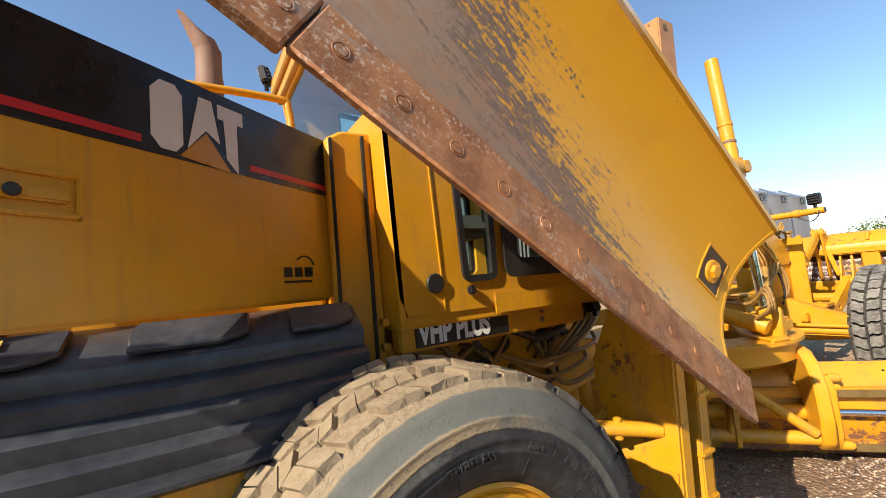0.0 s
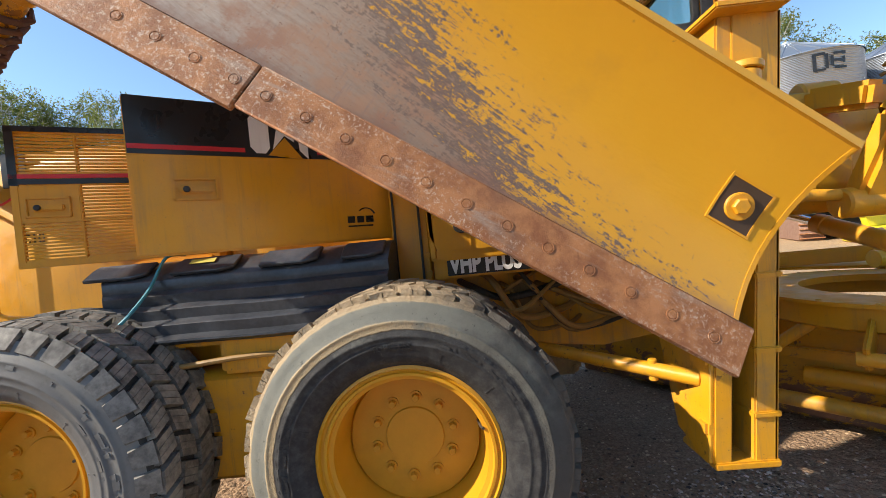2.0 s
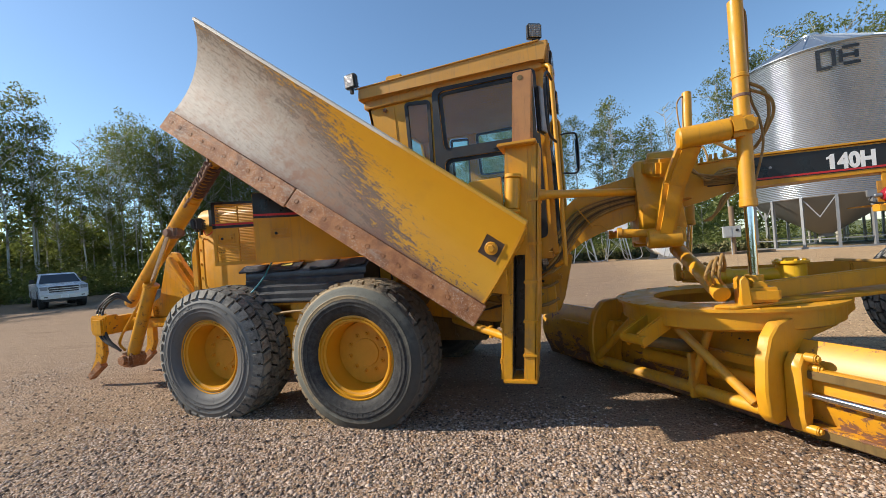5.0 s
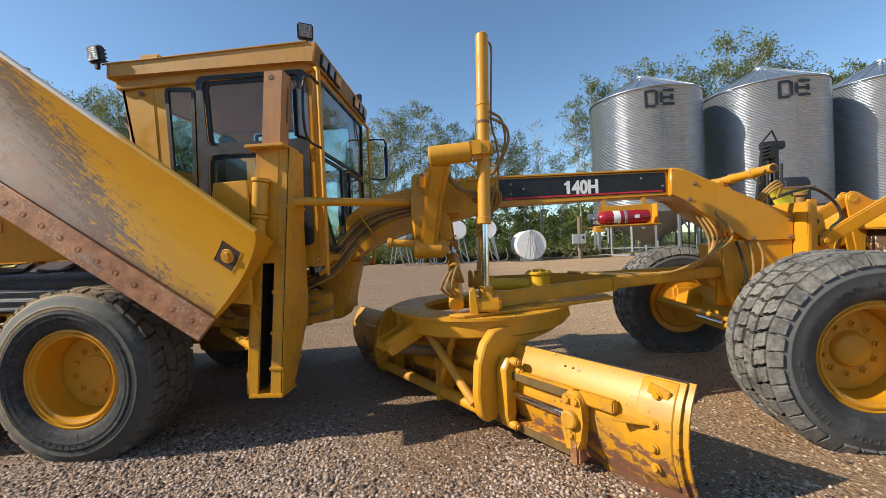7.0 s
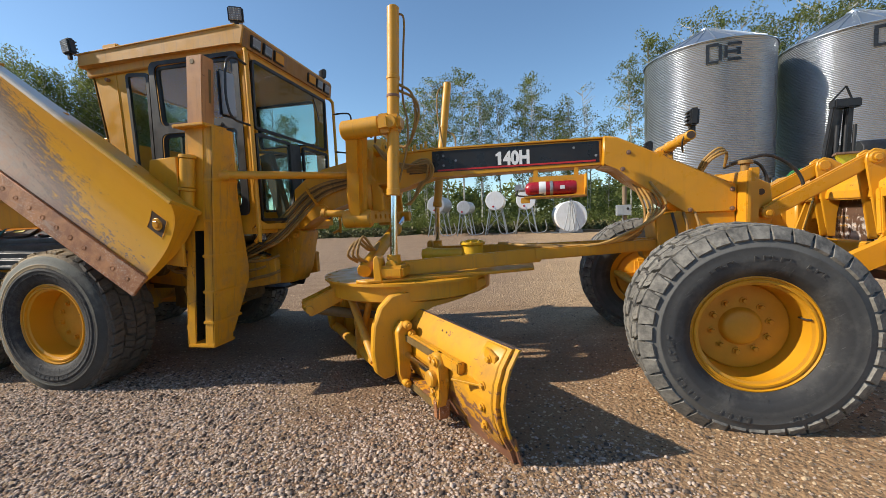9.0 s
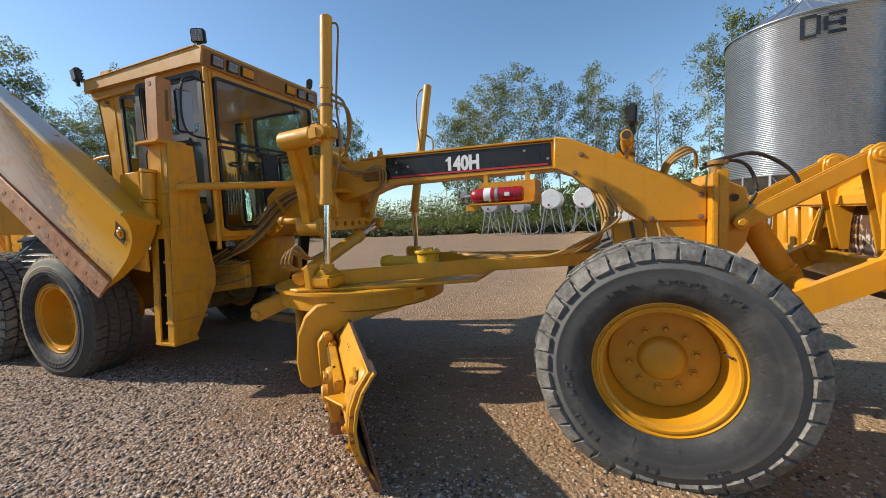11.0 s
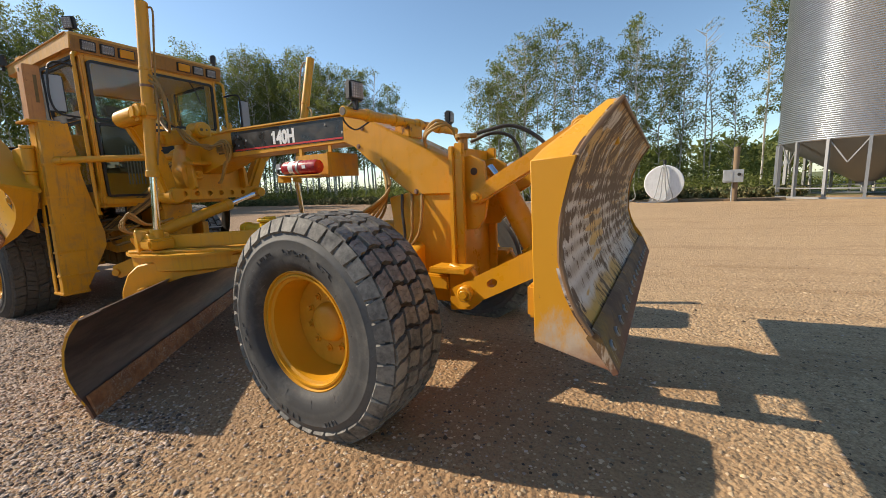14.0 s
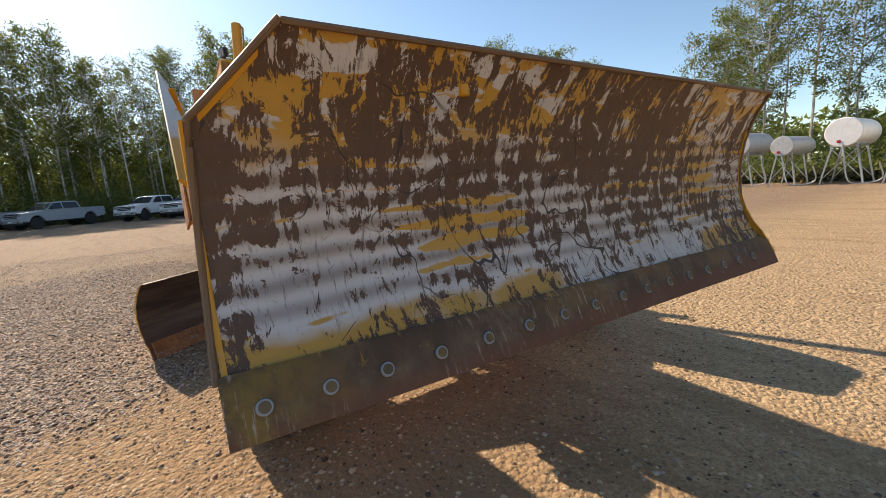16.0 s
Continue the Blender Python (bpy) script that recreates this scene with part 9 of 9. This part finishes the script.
def pickup(name_label, col, at, yaw):
    """A crew cab pickup truck, front towards local +x."""
    t = thing("pickup_truck", (0, 0, 0), name_label, "truck", "parked pickup trucks")
    body_m = paint("truck_paint", col, 0.22, 0.12, dirtcol=(0.4, 0.37, 0.32))
    arch = [(math.cos(a), math.sin(a)) for a in (math.pi - k * math.pi / 8 for k in range(9))]
    side = [(2.78, 0.62), (2.86, 0.80), (2.84, 1.14), (2.74, 1.24), (1.50, 1.34), (1.30, 1.36), (-1.25, 1.36), (-1.27, 1.40), (-2.98, 1.40), (-3.02, 0.70)]
    side += [(-1.78 + 0.50 * c_, 0.56 + 0.50 * s_) for c_, s_ in arch] + [(1.92 + 0.50 * c_, 0.56 + 0.50 * s_) for c_, s_ in arch]
    body = part("body", prism(B(), side, "y", -0.99, 0.99, 0.05), body_m, t)
    rows = []
    bm = B()
    for xr, zr, w in ((1.42, 1.34, 0.95), (0.62, 1.90, 0.78), (0.30, 1.96, 0.76), (-0.95, 1.96, 0.76), (-1.12, 1.90, 0.77), (-1.25, 1.36, 0.95)):
        rows.append((bm.verts.new((xr, -w, zr)), bm.verts.new((xr, w, zr))))
    for p, q in zip(rows, rows[1:]):
        bm.faces.new((p[0], p[1], q[1], q[0]))
    for k in (0, 1):
        bm.faces.new([r_[k] for r_ in rows])
    bm.faces.new((rows[0][0], rows[0][1], rows[-1][1], rows[-1][0]))
    bevelled(bm, list(bm.verts), 0.04, 2)
    part("cab", bm, body_m, t)
    gl = Nodes("truck_glass", 0.05).set(base_color=(0.03, 0.035, 0.04)).mat
    u, v = Vector((-0.80, 0, 0.56)).normalized(), Vector((0.56, 0, 0.80)).normalized()
    m = Matrix((Vector((0, 1, 0)), u, Vector((0, 1, 0)).cross(u))).transposed().to_4x4()
    m.translation = Vector((1.42, 0, 1.34)) + v * 0.004
    part("windshield", flat(B(), m, [(-0.86, 0.08), (0.86, 0.08), (0.70, 0.90), (-0.70, 0.90)], 0.012), gl, t)
    for s in (-1, 1):
        tilt = Vector((0, -s * 0.30, 1)).normalized()
        m = facing(Vector((0, s * 0.953, 1.36)), (1, 0, 0), tilt)
        off = 0.004 if s < 0 else -0.014
        m = m @ Matrix.Translation((0, 0, off))
        part("side_window", flat(B(), m, [(0.12, 0.05), (1.10, 0.05), (0.56, 0.50), (0.12, 0.53)], 0.010), gl, t)
        part("side_window", flat(B(), m, [(-1.08, 0.05), (0.03, 0.05), (0.03, 0.53), (-0.98, 0.52)], 0.010), gl, t)
        part("mirror", box(B(), (0.92, s * 1.10 - 0.11, 1.40), (1.02, s * 1.10 + 0.11, 1.66), 0.04), M["blackpl"], t)
        part("headlight", box(B(), (2.66, s * 0.80 - 0.16, 0.98), (2.87, s * 0.80 + 0.18, 1.20), 0.03), M["lens"], t)
        part("fog_lamp", box(B(), (2.86, s * 0.74 - 0.09, 0.60), (2.99, s * 0.74 + 0.09, 0.70), 0.02), M["blackpl"], t)
        part("sill", box(B(), (-1.20, s * 0.95 - 0.04, 0.46), (1.36, s * 0.95 + 0.04, 0.58), 0.02), M["blackpl"], t)
        for x in (1.92, -1.78):
            w = lathe(B(), [(0.24, -0.13), (0.37, -0.14), (0.43, -0.10), (0.43, 0.10), (0.37, 0.14), (0.24, 0.13)], (x, s * 0.84, 0.43), 28)
            wh = part("wheel", w, M["groove"], t)
            part("hub", rod(B(), (x, s * 0.84 + s * 0.06, 0.43), (x, s * 0.84 + s * 0.10, 0.43), 0.25, 18), M["galvdark"], wh)
            part("wheel_well", rod(B(), (x, s * 0.60, 0.56), (x, s * 0.72, 0.56), 0.52, 20, bev=0), M["blackpl"], t)
    part("underbody", box(B(), (-2.9, -0.80, 0.45), (2.7, 0.80, 0.75), 0.03), M["blackpl"], t)
    part("grille", box(B(), (2.78, -0.62, 0.86), (2.875, 0.62, 1.20), 0.03), M["blackpl"], t, "broad dark grille with bright bars")
    for k in range(2):
        part("grille_bar", box(B(), (2.86, -0.60, 0.95 + 0.12 * k), (2.90, 0.60, 0.99 + 0.12 * k), 0.008), M["galv"], t)
    part("bumper", box(B(), (2.76, -0.97, 0.54), (2.98, 0.97, 0.78), 0.05), M["galv"], t)
    part("lower_bumper", box(B(), (2.70, -0.90, 0.40), (2.90, 0.90, 0.54), 0.03), M["blackpl"], t)
    part("plate", box(B(), (2.98, -0.16, 0.58), (2.99, 0.16, 0.72), 0.003), M["white"], t)
    part("bed_void", box(B(), (-2.90, -0.86, 1.385), (-1.36, 0.86, 1.405), 0), M["blackpl"], t)
    t.matrix_basis = Matrix.Translation(at) @ Matrix.Rotation(radians(yaw), 4, "Z")
    return t


pickup("white pickup truck parked facing the yard", (0.66, 0.67, 0.68), (-27.4, 11.0, 0.0), -22)
pickup("white pickup truck parked by the trees", (0.74, 0.74, 0.75), (-32.6, -0.6, 0.0), -38)
pickup("white pickup truck parked nose out", (0.76, 0.76, 0.77), (-34.2, -3.6, 0.0), -40)
pickup("silver crew cab pickup parked askew to the yard", (0.36, 0.38, 0.40), (-34.6, -9.9, 0.0), -44)
pickup("grey pickup truck parked beside another truck", (0.30, 0.32, 0.34), (-35.2, -14.6, 0.0), -44)

# ---- trees ----
def leaf_mesh(name, blobs, per, size, seed):
    """Many small leaf plates, bunched round the given points."""
    rng = np.random.default_rng(seed)
    P = []
    for (c, r) in blobs:
        d = rng.normal(size=(per, 3))
        d /= np.linalg.norm(d, axis=1)[:, None]
        P.append(np.array(c) + d * (r * rng.random(per) ** 0.45)[:, None] * np.array([1, 1, 0.8]))
    P = np.concatenate(P)
    k = len(P)
    a = rng.normal(size=(k, 3))
    a /= np.linalg.norm(a, axis=1)[:, None]
    b = np.cross(a, rng.normal(size=(k, 3)))
    b /= np.linalg.norm(b, axis=1)[:, None]
    s = (size * rng.uniform(0.6, 1.35, k))[:, None]
    v = np.stack([P - a * s, P + b * s * 0.85, P + a * s], 1).reshape(-1, 3)
    f = np.arange(k * 3, dtype=np.int32)
    me = bpy.data.meshes.new(name)
    me.vertices.add(len(v))
    me.vertices.foreach_set("co", v.ravel())
    me.loops.add(len(f))
    me.loops.foreach_set("vertex_index", f)
    me.polygons.add(k)
    me.polygons.foreach_set("loop_start", np.arange(0, k * 3, 3, dtype=np.int32))
    me.update(calc_edges=True)
    me.materials.append(M["leaf"])
    return me


def make_tree(seed, H, crown0, spread, nb, per, leaf=0.085, bare=0.0):
    rng = random.Random(seed)
    t = thing("aspen_tree", (0, 0, 0), "tall slender aspen with pale trunk and sparse green crown", "tree", "trees round the yard")
    bm = B()
    lean = (rng.uniform(-0.5, 0.5), rng.uniform(-0.5, 0.5))
    spine = [(lean[0] * (k / 6) ** 2 + rng.uniform(-0.08, 0.08), lean[1] * (k / 6) ** 2 + rng.uniform(-0.08, 0.08), H * 0.97 * k / 6 - (0.3 if k == 0 else 0)) for k in range(7)]
    tube(bm, spine, 0.1, 6, 2, radii=lambda u: 0.012 + 0.062 * (H / 12) * (1 - u) ** 0.8)
    blobs = []
    for k in range(nb):
        u = crown0 + (1 - crown0) * (k + rng.random()) / nb
        i = min(5, int(u * 6))
        w = u * 6 - i
        base = Vector(spine[i]).lerp(Vector(spine[i + 1]), w)
        base.z = max(base.z, 0.5)
        az = rng.uniform(0, 6.283)
        reach = spread * (0.25 + 0.9 * math.sin(math.pi * min(1, (1 - u) / (1 - crown0) * 0.85 + 0.12))) * rng.uniform(0.45, 1.1)
        tip = base + Vector((math.cos(az) * reach, math.sin(az) * reach, reach * rng.uniform(0.35, 0.95)))
        tube(bm, [base, base.lerp(tip, 0.55) + Vector((0, 0, -0.06 * reach)), tip], 0.02, 3, curved=False, radii=lambda q: 0.035 * (1 - q) + 0.006)
        if rng.random() > bare:
            blobs.append((tuple(base.lerp(tip, 0.88)), 0.32 + 0.28 * reach * rng.uniform(0.6, 1.2)))
            if rng.random() > 0.35:
                blobs.append((tuple(base.lerp(tip, 0.5) + Vector((rng.uniform(-0.2, 0.2), rng.uniform(-0.2, 0.2), 0.1))), 0.28 + 0.20 * reach))
    part("trunk", bm, M["bark"], t, "pale trunk with thin limbs")
    blobs.append((spine[-1], 0.45))
    part("crown", leaf_mesh("crown", blobs, per, leaf, seed), M["leaf"], t)
    return t


protos = [make_tree(11, 13.5, 0.30, 1.5, 44, 46, 0.088), make_tree(12, 12.0, 0.38, 1.35, 36, 45, 0.088), make_tree(13, 14.5, 0.36, 1.6, 46, 45, 0.088), make_tree(14, 11.5, 0.26, 1.45, 40, 45, 0.088), make_tree(15, 13.0, 0.31, 1.3, 35, 22, bare=0.78), make_tree(16, 13.5, 0.22, 1.9, 52, 46, 0.088), make_tree(17, 9.0, 0.12, 1.35, 38, 46, 0.088)]
TALL = (13.5, 12.0, 14.5, 11.5, 13.0, 13.5, 9.0)
# how high the wood stands along the yard's far side (by x) and along its end (by y)
NORTH = [(-46, 19), (-40, 18.5), (-34, 17), (-28, 16.6), (-25, 14), (-20, 13.8), (-18.5, 13), (-17.6, 6.4), (-8.4, 6.2), (-7.4, 11.5), (-4, 13), (-1, 13.4), (2, 12.5), (3, 9.0), (4, 12.5), (6, 13), (7, 8.6), (8, 10.2), (10, 12.5), (11, 9.2), (12, 12.5), (14, 14.5), (16, 16), (22, 15.8), (23, 13.5), (25, 17.5), (28, 17.5), (30, 15), (62, 15)]
WEST = [(-34, 17), (-11, 19), (-8, 16), (-3, 15), (-1, 16.2), (2, 18.5), (6, 20), (15, 19), (17.5, 18), (19, 14.6), (22, 14.4), (25, 17), (28, 21), (32, 20)]
rt = random.Random(77)
spots = []
x = -45.0
while x < 58:
    top = float(np.interp(x, *zip(*NORTH)))
    if top < 7.5:
        x += 0.7
        continue
    low = top < 9.5
    spots.append((x + rt.uniform(-0.3, 0.3), 30.6 + rt.uniform(-0.6, 1.0), top * rt.uniform(0.90, 1.02), -19.8 < x < -17.7 or 9.0 < x < 10.2))
    for row in range(0 if -7 < x < 20 and rt.random() < 0.55 else 1 if low or x > 0 else 2):
        spots.append((x + rt.uniform(-0.6, 0.6), 32.5 + 2.6 * row + rt.uniform(-0.8, 0.8), top * rt.uniform(0.72, 1.0), rt.random() < 0.10))
    x += rt.uniform(1.0, 1.9) * (1.6 if x > 32 else 1.0)
y = -33.0
while y < 30:
    top = float(np.interp(y, *zip(*WEST)))
    for row in range(2):
        spots.append((-41.6 - 3.4 * row - rt.uniform(0, 2.0), y + rt.uniform(-0.8, 0.8), top * rt.uniform(0.80, 1.02) * (1 + 0.06 * row), rt.random() < 0.12))
    y += rt.uniform(1.0, 1.7)
used = set()
for k, (x, y, tall, bare) in enumerate(spots):
    i = 4 if bare else 6 if tall < 10 else rt.choice((0, 1, 2, 3, 5, 5))
    sc = tall / TALL[i]
    wide = sc * rt.uniform(0.9, 1.15) if tall < 15 else sc * rt.uniform(0.85, 1.0)
    m = Matrix.Translation((x, y, 0)) @ Matrix.Rotation(rt.uniform(0, 6.283), 4, "Z") @ Matrix.Diagonal((wide, wide, sc, 1))
    if i in used:
        ob = copy_thing(protos[i], Matrix.Identity(4))
        ob.matrix_basis = m
    else:
        protos[i].matrix_basis = m
        used.add(i)


def thicket(name, label, spots, per, size, seed, mat):
    blobs = [((x, y, r * 0.55), r) for x, y, r in spots]
    me = leaf_mesh(name, blobs, per, size, seed)
    me.materials.clear()
    me.materials.append(mat)
    solo(name, me, None, label, "undergrowth", "stuff")


sp = [(rt.uniform(-38, 14), 27.6 + 6 * rt.random(), rt.uniform(0.6, 1.4)) for k in range(190)]
tall_sp = [(rt.uniform(-38, 14), 30.5 + 5 * rt.random(), rt.uniform(1.4, 3.0)) for k in range(200)]
for x, y, r in tall_sp:
    if -18.5 < x < -7.5:
        r = 2.45 + 0.35 * (x + 18.5) / 11 + 0.6 * (r - 2.2)
    elif -31 < x <= -18.5:
        r *= 0.6
    sp.append((x, y, r))
sp += [(rt.uniform(12, 62), 36 + 4 * rt.random(), rt.uniform(0.7, 1.6)) for k in range(60)]
thicket("brush", "low green and yellowing brush along the tree line", sp, 260, 0.10, 3, M["leaf"])
sp = [(-39.5 - 5 * rt.random() + 0.15 * max(0, y - 8), y, rt.uniform(1.0, 3.1)) for y in [rt.uniform(-36, 30) for k in range(190)]]
sp += [(-43.5 - 4 * rt.random(), rt.uniform(-24, 14), rt.uniform(2.6, 4.4)) for k in range(100)]
thicket("brush", "dense dark brush below the tall trees", sp, 420, 0.12, 5, M["leaf"])
sp = [((-45 - 6 * rt.random(), rt.uniform(-34, 17), 2.0 + 8.5 * rt.random() ** 1.3), rt.uniform(1.4, 2.4)) for k in range(230)]
sp += [((-46 - 4 * rt.random(), rt.uniform(22, 32), rt.uniform(2.5, 7.0)), rt.uniform(1.4, 2.2)) for k in range(20)]
solo("understorey", leaf_mesh("understorey", sp, 330, 0.15, 31), None, "dark understorey foliage between the tall trunks", "undergrowth", "stuff")
sp = [(rt.uniform(-38, 14), 26.2 + 2.2 * rt.random(), rt.uniform(0.25, 0.55)) for k in range(420)] + [(-37.5 - 3 * rt.random(), rt.uniform(-36, 28), rt.uniform(0.2, 0.45)) for k in range(220)]
thicket("tall_grass", "dry tall grass at the yard's edge", sp, 110, 0.14, 7, M["grass"])

# distant woods close the horizon beyond the yard
def far_woods(seed, r0, r1, a0, a1, n_, h):
    rng = np.random.default_rng(seed)
    sp = []
    for k in range(n_):
        a = math.radians(rng.uniform(a0, a1))
        r = rng.uniform(r0, r1)
        sp.append(((r * math.cos(a), r * math.sin(a), rng.uniform(0.2, 0.75) * h), rng.uniform(0.25, 0.5) * h))
    me = leaf_mesh("far_woods", sp, 130, 0.45, seed)
    solo("far_woods", me, None, "distant mixed woods, with an unseen belt added behind the camera", "woods", "stuff")


far_woods(21, 56, 66, 60, 103, 75, 6.5)
far_woods(25, 56, 66, 143, 215, 130, 6.5)
far_woods(24, 55, 64, 150, 215, 120, 10.0)
far_woods(22, 190, 230, -60, 60, 160, 12)
# unseen belt behind the camera, added to hold back low skylight
far_woods(23, 50, 62, 215, 305, 150, 9.0)
